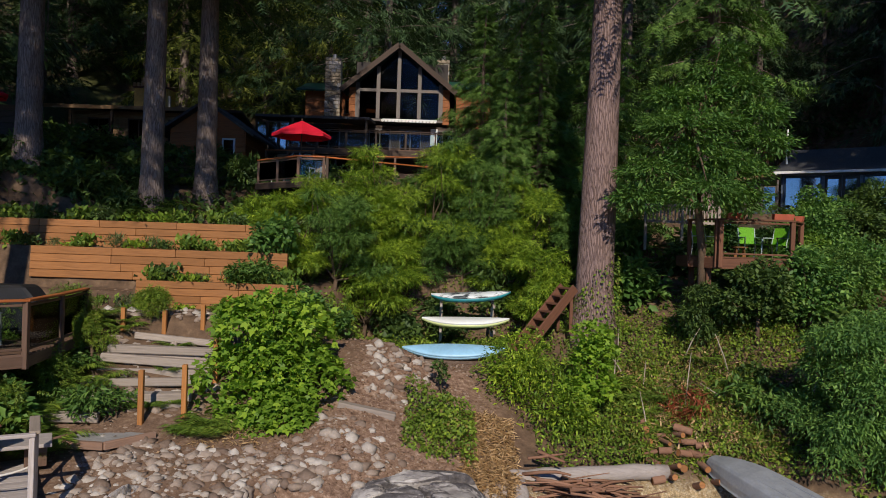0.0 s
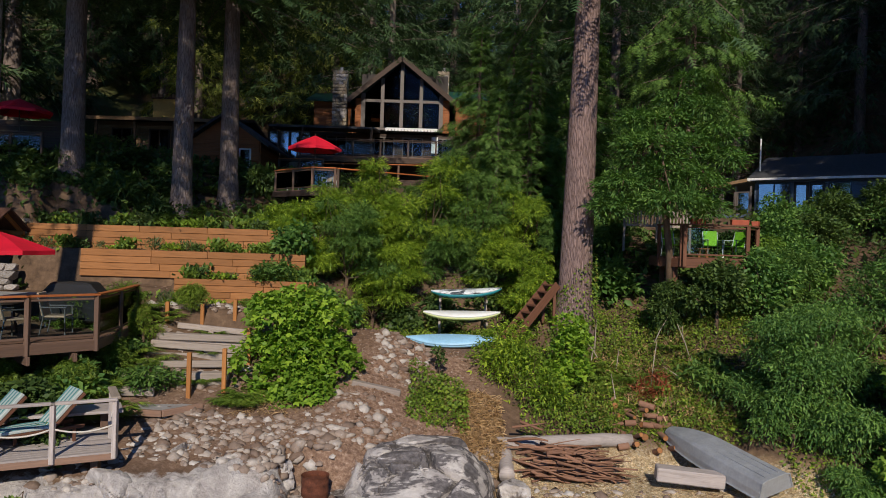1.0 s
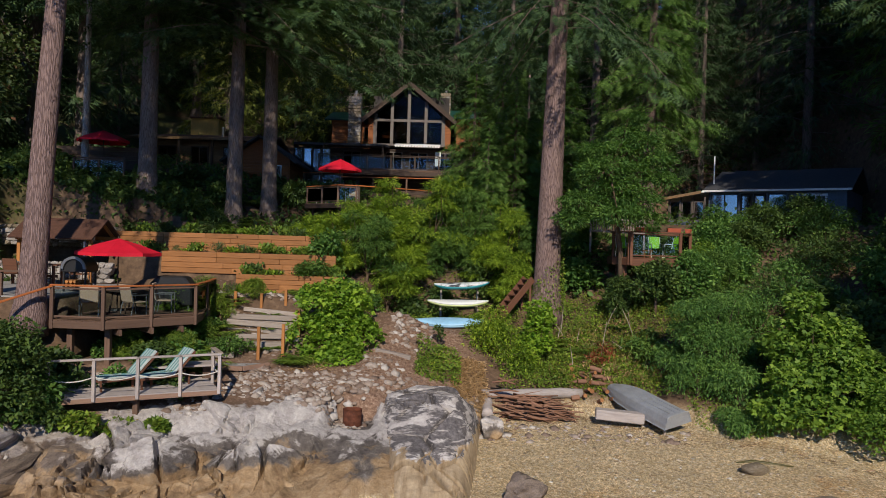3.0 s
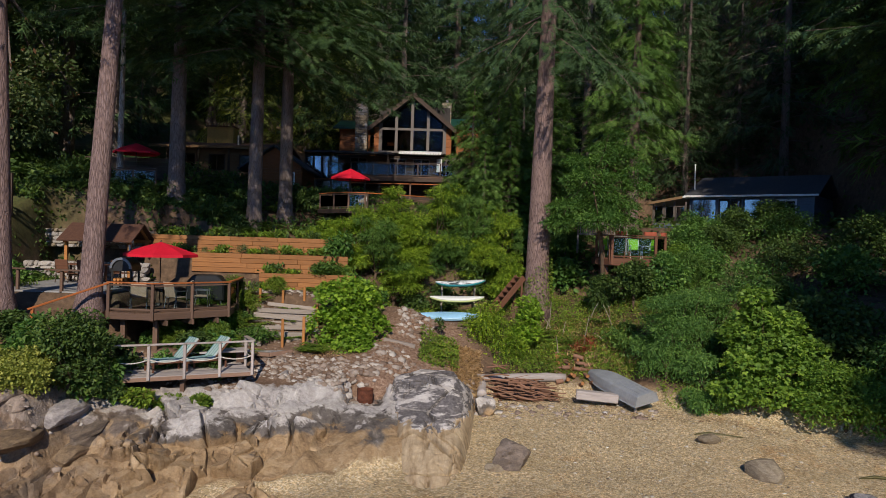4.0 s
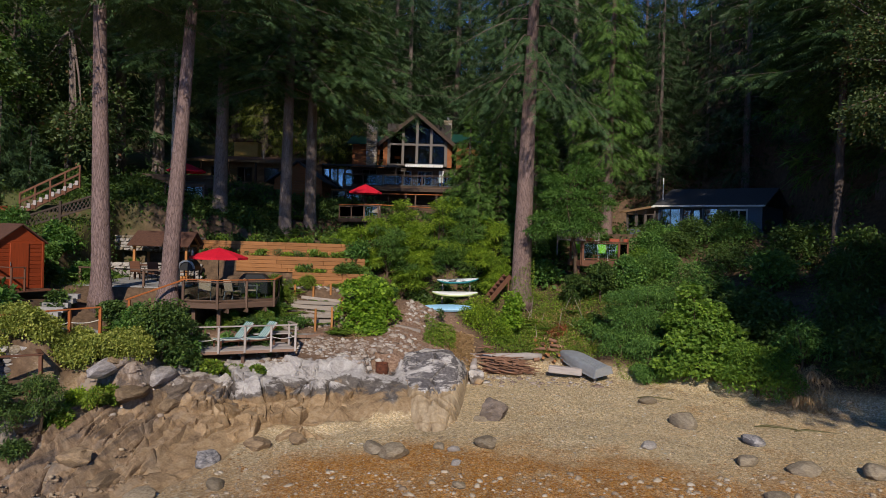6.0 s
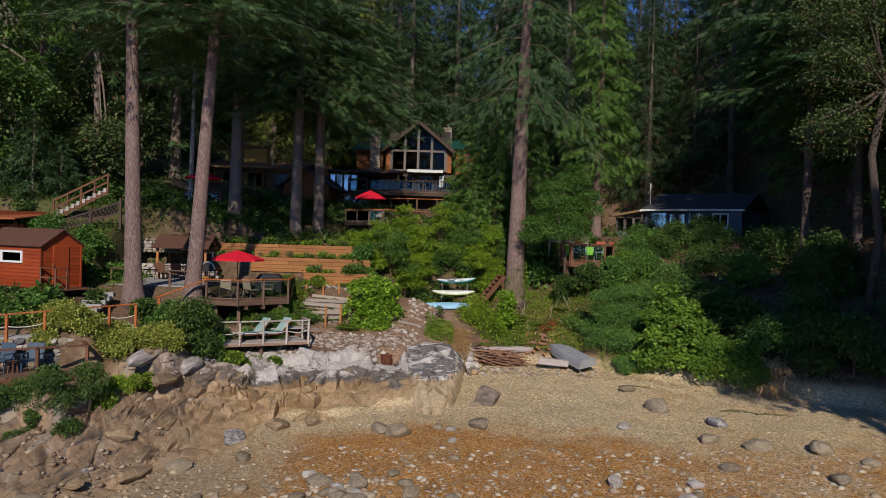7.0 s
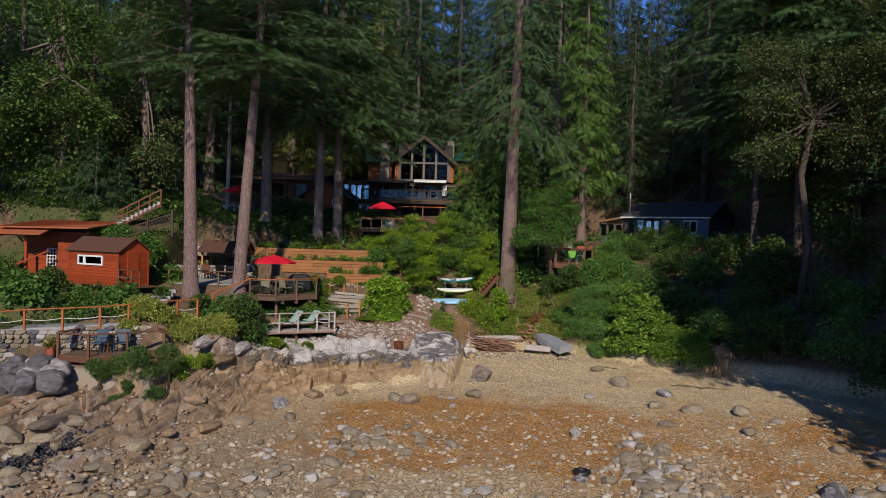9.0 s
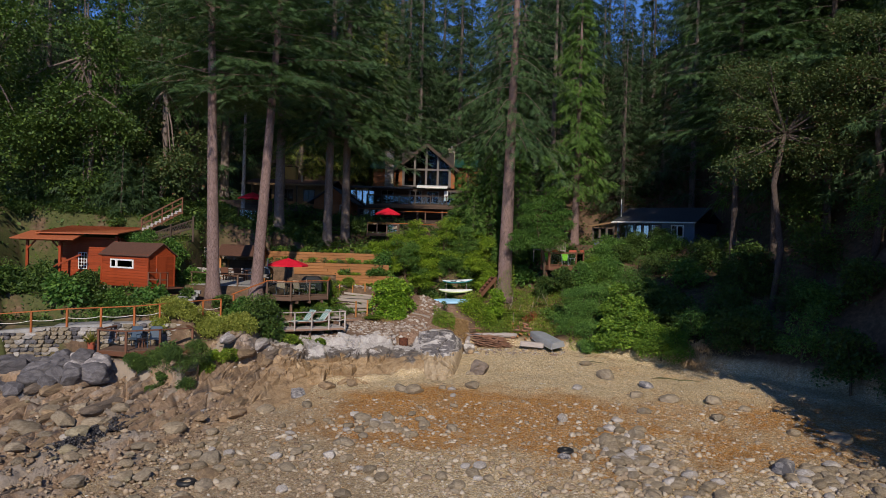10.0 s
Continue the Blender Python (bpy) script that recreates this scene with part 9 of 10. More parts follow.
# ---- the neighbour's blue house and its deck ----
def blue_house():
    Y = 32.0
    e = thing("blue_bungalow", "low slate-blue bungalow with dark shingle roof and wide windows", "house", (18, Y, 6.8))
    x0, x1, zb, ze, zr = 14.35, 23.0, 6.7, 8.95, 10.35
    siding(e, (x0, Y + 0.06), (x1, Y + 0.06), zb, ze, M_BLUEWALL, 0.18, 0.05)
    siding(e, (x1, Y), (x1, Y + 6), zb, ze, M_BLUEWALL, 0.25, 0.05)
    siding(e, (x0, Y), (x0, Y + 6), zb, ze, M_BLUEWALL, 0.25, 0.05)
    for y0, y1 in ((Y - 0.5, Y + 3.2), (Y + 6.9, Y + 3.204)):
        slab("roof", [(x0 - 0.3, y0, ze), (x1 + 0.4, y0, ze), (x1 + 0.4, y1, zr), (x0 - 0.3, y1, zr)], 0.12, M_SHINGLE, e)
    beam("gutter", (x0 - 0.3, Y - 0.52, ze - 0.06), (x1 + 0.4, Y - 0.52, ze - 0.06), 0.07, 0.11, M_WHITE, e)
    window(e, (14.5, Y), (16.35, Y), zb + 0.35, ze - 0.2, M_DARKBLUE, 2, pane=M_SKYPANE)
    for a in (16.5, 17.35):
        d = part("glazed_door", G().box(a, Y - 0.02, zb + 0.05, a + 0.8, Y + 0.03, ze - 0.2), M_BLACK, e, bevel=0.01)
        part("door_pane", G().box(a + 0.14, Y - 0.035, zb + 0.3, a + 0.66, Y - 0.025, ze - 0.35), M_SKYPANE, d)
    window(e, (18.3, Y), (19.5, Y), zb + 0.35, ze - 0.2, M_DARKBLUE, pane=M_SKYPANE)
    window(e, (20.5, Y - 0.02), (21.9, Y - 0.02), zb + 0.9, ze - 0.25, M_WHITE, 2, 1, 0.12)
    # dark sheet that stands in for the unlit room
    part("room", G().box(x0 + .1, Y + 2.5, zb, x1 - .1, Y + 2.6, ze), M_INSIDE, e)
    # pale sheets behind the panes paint in the sky they would mirror
    for xa, xb in ((14.55, 16.3), (18.35, 19.45), (20.6, 21.8)):
        part("curtain", G().box(xa, Y - 0.0, zb + 0.4, xb, Y + 0.02, ze - 0.25), M_SKYSHEET, e, "pale blue sheet standing in for sky mirrored in the panes", Matrix.Translation((0, 0.012, 0)))
    part("curtain", G().box(11.8, Y - 0.5, zb + 0.5, 14.25, Y - 0.48, 8.3), M_SKYSHEET, e, "pale blue sheet standing in for sky mirrored in the panes")
    part("flue", G().tube([(14.4, Y + 0.7, 9.2), (14.4, Y + 0.7, 11.0)], 0.05, 8), M_WHITE, e, "thin white flue pipe")
    # glazed porch
    siding(e, (11.75, Y - 0.6), (14.3, Y - 0.6), zb, zb + 0.5, M_BLUEWALL, 0.16, 0.05)
    for x in (11.75, 12.6, 13.45, 14.3):
        beam("porch_post", (x, Y - 0.6, zb), (x, Y - 0.6, 8.55), 0.10, 0.10, M_TRIM, e, up=(0, 1, 0))
    for x in (11.83, 12.68, 13.53):
        window(e, (x, Y - 0.58), (x + 0.7, Y - 0.58), zb + 0.5, 8.3, M_TRIM, w=0.05, pane=M_SKYPANE)
    slab("porch_roof", [(11.3, Y - 1.1, 8.45), (14.2, Y - 1.1, 8.85), (14.2, Y + 4, 8.95), (11.3, Y + 4, 8.55)], 0.08, M_WHITE, e)
    beam("porch_fascia", (11.3, Y - 1.12, 8.40), (14.2, Y - 1.12, 8.80), 0.04, 0.16, M_TANWALL, e)
    # the house stands turned towards the beach
    e.matrix_basis = Matrix.Translation((14.67, 32.67, 0)) @ Matrix.Rotation(radians(-36), 4, "Z") @ Matrix.Diagonal((0.81, 1, 1, 1)) @ Matrix.Translation((-14.05, -31.5, 0)) @ e.matrix_basis
    for x, y in ((18.6, 27.6), (19.3, 27.2)):
        side_table(x, y, gz(x, y), 0.4, 0.7, "dark garden table before the blue bungalow", M_BLACK)


blue_house()


def lookout_deck():
    Z = 5.16
    poly = [(7.12, 21.15), (7.59, 20.0), (9.53, 19.95), (10.20, 20.85), (10.15, 22.4), (7.17, 22.4)]
    e = thing("lookout_deck", "small red-brown lookout deck with glass railing in the shrubs", "deck", (8.75, 21, Z))
    boards(e, poly, 0, 0.14, Z, 0.035, M_STEP)
    skirt(e, poly, Z - 0.03, 0.30, M_STEP)
    railing(e, poly[1:4], Z, 1.05, M_STEP, M_STEP, 0.12, "glass", (0.16, 0.05), 0.3)
    railing(e, [poly[0], (poly[1][0] - 0.06, poly[1][1] + 0.14)], Z, 1.05, M_STEP, M_STEP, 0.10, None, (0.16, 0.05), 0.3)
    for x, y in ((7.5, 20.6), (9.45, 20.5), (9.75, 21.8), (7.5, 22)):
        beam("support_post", (x, y, gz(x, y) - 0.4), (x, y, Z - 0.05), 0.14, 0.14, M_STEP, e, up=(0, 1, 0))
    for i, (x, y, r) in enumerate(((7.6, 21.3, 20), (8.9, 21.2, 0), (9.6, 21.15, -60))):
        plain_chair("folding_chair", "lime green folding chair with white frame on the lookout deck", M_LIME, M_WHITE, Matrix.Translation((x, y, Z)) @ Matrix.Rotation(radians(r), 4, "Z") @ Matrix.Scale(0.92, 4), "lime chairs")
    side_table(8.45, 20.8, Z, 0.22, 0.3, "low round stump table between the chairs", M_CEDAR)
    for (a, b) in (((7.75, 20.0), (8.2, 20.0)), ((9.0, 19.98), (9.53, 19.96)), ((10.0, 20.6), (10.15, 20.8))):
        m, n = place_between((*a, Z + 1.05), (*b, Z + 1.05))
        t = thing("planter_box", "terracotta planter box on the lookout railing", "planter", ((a[0] + b[0]) / 2, a[1], Z + 1.05), "railing planters")
        part("box", G().prism([(-0.08, 0), (0.08, 0), (0.11, 0.16), (-0.11, 0.16)], n, m @ Matrix(((0, 1, 0, -n / 2), (1, 0, 0, 0), (0, 0, 1, 0), (0, 0, 0, 1)))), M_TERRA, t, bevel=0.008)
        part("soil", G().box(-n / 2 + .02, -0.085, 0.13, n / 2 - .02, 0.085, 0.155), M_TWIG, t, m=m)


lookout_deck()


def picket_fence():
    e = thing("slatted_fence", "pale grey slatted balustrade behind the lookout deck", "fence", (8.2, 24.6, 5.8))
    a, b = Vector((6.9, 25.0, 6.18)), Vector((9.4, 25.0, 6.14))
    for z in (0.10, 0.66):
        beam("rail", a + Vector((0, 0, z)), b + Vector((0, 0, z)), 0.05, 0.08, M_OLDBEAM, e)
    for i in range(21):
        p = a.lerp(b, i / 20)
        beam("slat", p + Vector((0, -0.03, 0.05)), p + Vector((0, -0.03, 0.70)), 0.05, 0.025, M_OLDBEAM, e, up=(0, 1, 0), bevel=0.003)
    for t in (0, 0.5, 1):
        p = a.lerp(b, t)
        beam("post", p - Vector((0, 0, 0.9)), p + Vector((0, 0, 0.78)), 0.09, 0.09, M_OLDBEAM, e, up=(0, 1, 0))


picket_fence()


# ---- small garden terrace above the thicket ----
def garden_terrace():
    Z = 7.22
    poly = [(-6.85, 26.4), (-5.0, 24.45), (-3.9, 24.5), (-3.9, 27.0), (-6.8, 27.6)]
    e = thing("garden_terrace", "small timber terrace with orange-topped rail above the thicket", "deck", (-4.6, 24.7, Z))
    boards(e, poly, 0, 0.16, Z, 0.04, M_DECK)
    skirt(e, poly, Z - 0.04, 0.2, M_DARK)
    for x, y in ((-6.5, 26.8), (-4.9, 24.8), (-4.1, 24.8), (-4.2, 26.8)):
        beam("support_post", (x, y, gz(x, y) - 0.4), (x, y, Z - 0.05), 0.14, 0.14, M_DARK, e, up=(0, 1, 0))
    railing(e, [(-6.75, 26.4), (-5.85, 25.45), (-4.95, 24.55), (-4.1, 24.6)], Z, 0.85, M_DECK, M_RAIL, 0.09, "glass", (0.12, 0.05), 0.2)
    railing(e, [(-4.0, 24.7), (-2.3, 25.8), (-0.46, 27.0)], Z, 0.85, M_DARK, M_RAIL, 0.09, None, (0.12, 0.05), 0.9)
    umbrella(-4.95, 24.95, Z, 1.0, 2.08, "bright red canvas umbrella open over the garden terrace", rise=0.48)
    for x, y, r in ((-6.1, 26.6, 0.25), (-4.45, 25.5, -0.3)):
        plain_chair("garden_chair", "cream garden chair on the small terrace", M_BEIGE, M_WHITE, Matrix.Translation((x, y, Z)) @ Matrix.Rotation(r, 4, "Z") @ Matrix.Scale(0.85, 4), "terrace chairs")
    t = thing("side_table", "small teal table between the garden chairs", "table", (-5.3, 26.0, Z))
    part("tabletop", G().box(-5.65, 25.75, Z + 0.60, -5.0, 26.2, Z + 0.64), M_FTEAL, t, bevel=0.01)
    for dx in (-0.28, 0.26):
        for dy in (-0.18, 0.18):
            beam("leg", (-5.32 + dx, 25.98 + dy, Z + 0.02), (-5.32 + dx, 25.98 + dy, Z + 0.60), 0.04, 0.04, M_FTEAL, t, up=(0, 1, 0))


garden_terrace()


# ---- ground plants ----
M_LITTER = foliage("leaf_litter", (0.16, 0.085, 0.045), (0.36, 0.24, 0.14), trans=0.1)
def leafy_stuff(name, label, pts, fwd, size, tmpl, mat_, seed=1):
    rng = np.random.default_rng(seed)
    v, f = scatter_leaves(*tmpl, pts, fwd, rng.normal(0, 0.7, len(pts)), size)
    return single(name, np_mesh(name, v, f), mat_, label, "plants", kind="stuff")


def cover(rng, n, x0, x1, y0, y1, lift=0.35, fn=None):
    """Points on and over the ground, heaped into mounds."""
    p = sprinkle(rng, n, x0, x1, y0, y1, fn)
    h = np.clip(0.5 + 0.8 * fbm(p[:, 0] * 0.9, p[:, 1] * 0.9, 21, 3), 0, 1.4)
    p[:, 2] += h * lift * rng.random(len(p)) ** 0.5
    return p


_i = np.random.default_rng(66)
off_path = lambda x, y: (np.abs(x + 0.7 - 0.10 * (y - 14)) > 1.5) & (shore_d(x, y) > 0.3)
_p = np.concatenate([cover(_i, 22000, 2.2, 12.5, 15.2, 22.5, 0.45, off_path), cover(_i, 15000, 3.4, 9.6, 16.0, 21.5, 0.35, off_path), cover(_i, 11000, -2.9, 3.2, 20.6, 23.6, 0.45), cover(_i, 2600, -0.7, 0.8, 14.6, 16.3, 0.5), cover(_i, 1500, 3.0, 5.8, 15.9, 18, 0.3), cover(_i, 2600, -3.4, -1.0, 18.0, 21.0, 0.3), cover(_i, 6000, 9, 22, 11.5, 22, 0.5, off_path), cover(_i, 3600, 8.3, 12.8, 12.9, 15.4, 0.3, lambda x, y: shore_d(x, y) > -0.5)])
_f = _i.normal(0, 0.6, _p.shape) + np.array([[0, -0.5, -0.2]])
leafy_stuff("ivy_cover", "ivy and creeping plants covering the bank", _p, _f, _i.uniform(0.055, 0.125, len(_p)), OVAL, M_IVY)
_a, _h = _i.uniform(0, 6.28, 1500), _i.random(1500) ** 1.6 * 2.4
_r = 0.70 - 0.05 * _h
_p = np.stack([4.44 + _r * np.cos(_a), 21.0 + _r * np.sin(_a), 2.8 + _h * (0.65 + 0.35 * np.cos(_a + 0.6))], 1)
leafy_stuff("trunk_ivy", "ivy climbing the foot of the great fir", _p, np.stack([np.cos(_a), np.sin(_a), np.full(1500, -0.6)], 1) + _i.normal(0, 0.5, _p.shape), _i.uniform(0.06, 0.13, 1500), OVAL, M_IVY)
_p = np.concatenate([cover(_i, 9000, -22, -4.5, 22.4, 36, 0.6), cover(_i, 5000, -19, -9.5, 21.3, 24.8, 0.5, lambda x, y: y > 21.7 - 0.1 * (x + 14))])
leafy_stuff("undergrowth", "dark salal undergrowth on the shaded slope", _p, _i.normal(0, 0.6, _p.shape) + np.array([[0, -0.3, 0.1]]), _i.uniform(0.12, 0.34, len(_p)), OVAL, M_DARKLEAF)
_p = cover(_i, 9000, 5, 34, 22.5, 44, 0.8)
leafy_stuff("undergrowth", "dark salal undergrowth below the neighbour's wood", _p, _i.normal(0, 0.6, _p.shape) + np.array([[0, -0.3, 0.1]]), _i.uniform(0.14, 0.4, len(_p)), OVAL, M_DARKLEAF)
_p = cover(_i, 12000, -40, -16.5, 9, 34, 0.7, lambda x, y: ~((x > -28.5) & (x < -15) & (y < 17)) & ~((x > -23.2) & (x < -17.5) & (y > 17) & (y < 20.6)))
leafy_stuff("undergrowth", "dark salal undergrowth at the left edge of the wood", _p, _i.normal(0, 0.6, _p.shape) + np.array([[0, -0.3, 0.1]]), _i.uniform(0.14, 0.4, len(_p)), OVAL, M_DARKLEAF)
_p = np.concatenate([sprinkle(_i, 6000, -22.6, -16.6, 15.6, 20.4, lambda x, y: np.abs(y - 17.7 - 0.5 * (x + 21.2)) > 0.9), sprinkle(_i, 900, -30, -22.4, 17.4, 21.5), sprinkle(_i, 3000, -22.5, -15.6, 11.3, 15.6), sprinkle(_i, 2500, -28, -16, 6.2, 8.0)])
leafy_stuff("grass_slope", "sunlit rough grass beside the hillside stair", _p, _i.normal(0, 0.35, _p.shape) + np.array([[0, -0.2, 1.0]]), _i.uniform(0.10, 0.28, len(_p)), NEEDLE, M_FERN)
_p = cover(_i, 3000, 4.2, 9.2, 15.8, 20.4, 0.35, off_path)
leafy_stuff("bank_vines", "straw-coloured vines and yellowing creepers tangled on the bank", _p, _i.normal(0, 0.7, _p.shape) + np.array([[0, -0.4, -0.1]]), _i.uniform(0.12, 0.34, len(_p)), NEEDLE, M_GRASS)
_p = cover(_i, 1500, 14.6, 16.4, 9.9, 12.2, 0.9)
leafy_stuff("dead_vines", "brown dead vines hanging over the edge of the beach", _p, _i.normal(0, 0.4, _p.shape) + np.array([[0, -0.3, -0.9]]), _i.uniform(0.15, 0.45, len(_p)), NEEDLE, M_STRAW)
_p = np.concatenate([cover(_i, 9000, -30, -16.8, 11.5, 22, 0.5, lambda x, y: ~((x > -29) & (x < -21) & (y < 17.2)) & (np.abs(y - 17.7 - 0.5 * (x + 21.2)) > 0.7)), cover(_i, 7000, -29, -16.2, 5.0, 8.4, 0.55)])
leafy_stuff("slope_plants", "low green plants covering the garden slope", _p, _i.normal(0, 0.6, _p.shape) + np.array([[0, -0.4, 0.2]]), _i.uniform(0.09, 0.24, len(_p)), OVAL, M_DARKLEAF)
# reeds and dry grass
_p = cover(_i, 5000, -16.2, -9.9, 4.2, 8.2, 0.75, lambda x, y: (y > 3.9 + 0.60 * (x + 16.2)) & (y < 5.2 + 0.62 * (x + 16.2)))
leafy_stuff("salal_hedge", "yellow-green leafy hedge below the shore walk", _p, _i.normal(0, 0.5, _p.shape) + np.array([[0, -0.3, 0.5]]), _i.uniform(0.08, 0.16, len(_p)), OVAL, M_HEDGE)
_p = sprinkle(_i, 2200, -15.5, -10.4, 4.2, 7.6, lambda x, y: (y > 3.9 + 0.60 * (x + 16.2)) & (y < 5.2 + 0.62 * (x + 16.2)))
leafy_stuff("reeds", "yellow-green reeds among the hedge below the walk", _p, _i.normal(0, 0.3, _p.shape) + np.array([[0, -0.1, 1.0]]), _i.uniform(0.3, 0.7, len(_p)), NEEDLE, M_GRASS)
_p = np.concatenate([sprinkle(_i, 6500, 0.5, 1.7, 13.8, 16.6), sprinkle(_i, 400, -4.6, -3.4, 13.6, 14.6), sprinkle(_i, 1800, 15.6, 18.5, 9.6, 11.6), sprinkle(_i, 900, -19.5, -13, 0.6, 3.0), sprinkle(_i, 2600, -27, -17.6, -1.2, 2.6, lambda x, y: (y > 1.3 + 0.42 * (x + 18)) & (y < 3.2 + 0.40 * (x + 18)))])
_p[:, 2] += 0.03
leafy_stuff("dry_grass", "bleached dry grass matted on the bank", _p, _i.normal(0, 0.45, _p.shape) * np.array([[1, 1, 0.5]]) + np.array([[0, -0.5, 0.05]]), _i.uniform(0.07, 0.22, len(_p)), NEEDLE, M_STRAW)
_p = cover(_i, 500, 5.7, 6.5, 17.4, 18.4, 0.5)
leafy_stuff("dead_fronds", "dead red-brown fronds on the bank", _p, _i.normal(0, 0.6, _p.shape) + np.array([[0, -0.3, -0.2]]), _i.uniform(0.12, 0.4, len(_p)), NEEDLE, M_DEAD)

_p = cover(_i, 2600, 4.9, 7.9, 16.2, 20.2, 0.3, off_path)
leafy_stuff("dry_vines", "dry straw-coloured vines hanging down the bank", _p, _i.normal(0, 0.6, _p.shape) + np.array([[0.1, -0.4, -0.5]]), _i.uniform(0.10, 0.34, len(_p)), NEEDLE, M_STRAW)
_p = np.concatenate([sprinkle(_i, 2600, -2.8, 1.4, 13.0, 19.4), sprinkle(_i, 900, -5.2, -2.4, 12.4, 15.0)])
_p[:, 2] += 0.012
leafy_stuff("leaf_litter", "brown fallen leaves on the path", _p, _i.normal(0, 1, _p.shape) * np.array([[1, 1, 0.15]]), _i.uniform(0.025, 0.07, len(_p)), OVAL, M_LITTER)
# ferns
def fern_mesh(seed, fronds=18, L=0.72):
    rng = np.random.default_rng(seed)
    P, F, S = [], [], []
    for i in range(fronds):
        a = i * 2.4 + rng.uniform(-.3, .3)
        out = np.array([math.cos(a), math.sin(a), 0])
        side = np.array([-out[1], out[0], 0])
        l = L * rng.uniform(0.7, 1.15)
        s = np.linspace(0.10, 1, 22)
        p = out[None] * (l * s)[:, None] * 0.95 + np.array([[0, 0, 1]]) * (l * (1.0 * s - 0.85 * s ** 2))[:, None]
        for sg in (-1, 1):
            P.append(p); F.append(side[None] * sg + out[None] * 0.5 + np.array([[0, 0, -0.15]]) + rng.normal(0, .08, p.shape))
            S.append(0.24 * l * np.sin(np.pi * np.clip(s * 0.9 + 0.08, 0, 1)) + 0.03)
    P, F, S = map(np.concatenate, (P, F, S))
    v, f = scatter_leaves(*NEEDLE, P, F, rng.normal(0, 0.2, len(P)), S * 0.95)
    me = np_mesh("fronds", v, f)
    return me


_ferns = [fern_mesh(k) for k in (1, 2, 3)]
for me in _ferns:
    me.materials.append(M_FERN)
_k = 0
for n, x0, x1, y0, y1, s0, s1 in ((48, -9.6, -7.0, 12.4, 17.2, 0.8, 1.5), (8, -7.0, -5.0, 14.6, 17.2, 0.45, 0.8), (10, -5.4, -3.2, 17.4, 19.0, 0.7, 1.1), (12, 2.0, 6.0, 16.4, 19.5, 0.7, 1.3), (10, -13.0, -9.6, 8.8, 11.0, 0.8, 1.3), (20, -18, -6, 22.0, 28, 0.9, 1.5), (8, 5.5, 10.5, 17, 20, 0.8, 1.3), (5, -4.9, -4.3, 13.9, 14.5, 0.8, 1.0)):
    for _ in range(n):
        x, y = _i.uniform(x0, x1), _i.uniform(y0, y1)
        single("sword_fern", _ferns[_k % 3], None, "arching green sword fern on the slope", "fern", Matrix.Translation((x, y, gz(x, y) - 0.03)) @ Matrix.Rotation(_i.uniform(0, 6.28), 4, "Z") @ Matrix.Scale(_i.uniform(s0, s1), 4), "sword ferns")
        _k += 1


# plants on the terraces
def clump_mesh(seed, n, h, tmpl, spread):
    rng = np.random.default_rng(seed)
    p = rng.normal(0, spread, (n, 3)) * np.array([1, 1, 0]) + np.array([0, 0, 1]) * rng.uniform(0, h, (n, 1)) * 0.7
    f = rng.normal(0, 0.55, (n, 3)) + np.array([0, 0, 0.6])
    v, fc = scatter_leaves(*tmpl, p, f, rng.normal(0, 0.7, n), rng.uniform(0.08, 0.2, n))
    return np_mesh("leaves", v, fc)


_cl = [(clump_mesh(5, 170, 0.4, OVAL, 0.14), M_FERN), (clump_mesh(6, 240, 0.4, NEEDLE, 0.14), M_OLIVE), (clump_mesh(7, 220, 0.5, OVAL, 0.2), M_DARKLEAF), (clump_mesh(8, 160, 0.25, OVAL, 0.22), M_CYP)]
for me, m_ in _cl:
    me.materials.append(m_)
for y, zz, x0, x1, n in ((20.55, 4.85, -12.8, -4.8, 15), (19.6, 4.05, -8.0, -4.2, 8), (18.6, 3.36, -9.8, -4.2, 9), (21.6, 5.6, -13, -4.8, 10)):
    for k in range(n):
        x = x0 + (x1 - x0) * (k + _i.uniform(0.1, 0.9)) / n
        yy = y + _i.uniform(-0.18, 0.18)
        pl = thing("terrace_plant", "small garden plant on a timber terrace", "plant", group="terrace plants")
        part("foliage", _cl[int(_i.integers(0, 4))][0], None, pl)
        pl.matrix_basis = (Matrix.Translation((x, yy, gz(x, yy))) @ Matrix.Rotation(_i.uniform(0, 6.28), 4, "Z") @ Matrix.Scale(_i.uniform(0.55, 1.25), 4))
# shrubs of the understorey: four kinds, set again and again
_bush = []
for k, (m_, lf, tm) in enumerate(((M_DARKLEAF, 0.22, OVAL), (M_DARKLEAF, 0.26, SPRAY), (M_SOFT, 0.20, OVAL), (M_CEDARL, 0.20, SPRAY))):
    r_ = np.random.default_rng(900 + k)
    v, f = lobed_crown(r_, lobes_of(r_, 9, 0.75, 0.8, 0.15, 0.5), 950, lf * 1.2, tm, 0.55)
    me = np_mesh("foliage", v, f)
    me.materials.append(m_)
    _bush.append(me)


def bush(x, y, s, k, h=1.0):
    e = thing("understorey_shrub", "leafy shrub of the understorey on the slope", "shrub", group="understorey shrubs")
    part("foliage", _bush[k], None, e)
    part("stem", G().tube([(0, 0, -0.3), (0.02, 0.03, 0.5)], [0.03, 0.015], 5), M_TWIG, e)
    e.matrix_basis = Matrix.Translation((x, y, gz(x, y) - 0.05)) @ Matrix.Rotation(_i.uniform(0, 6.28), 4, "Z") @ Matrix.Diagonal((s, s, s * h, 1))


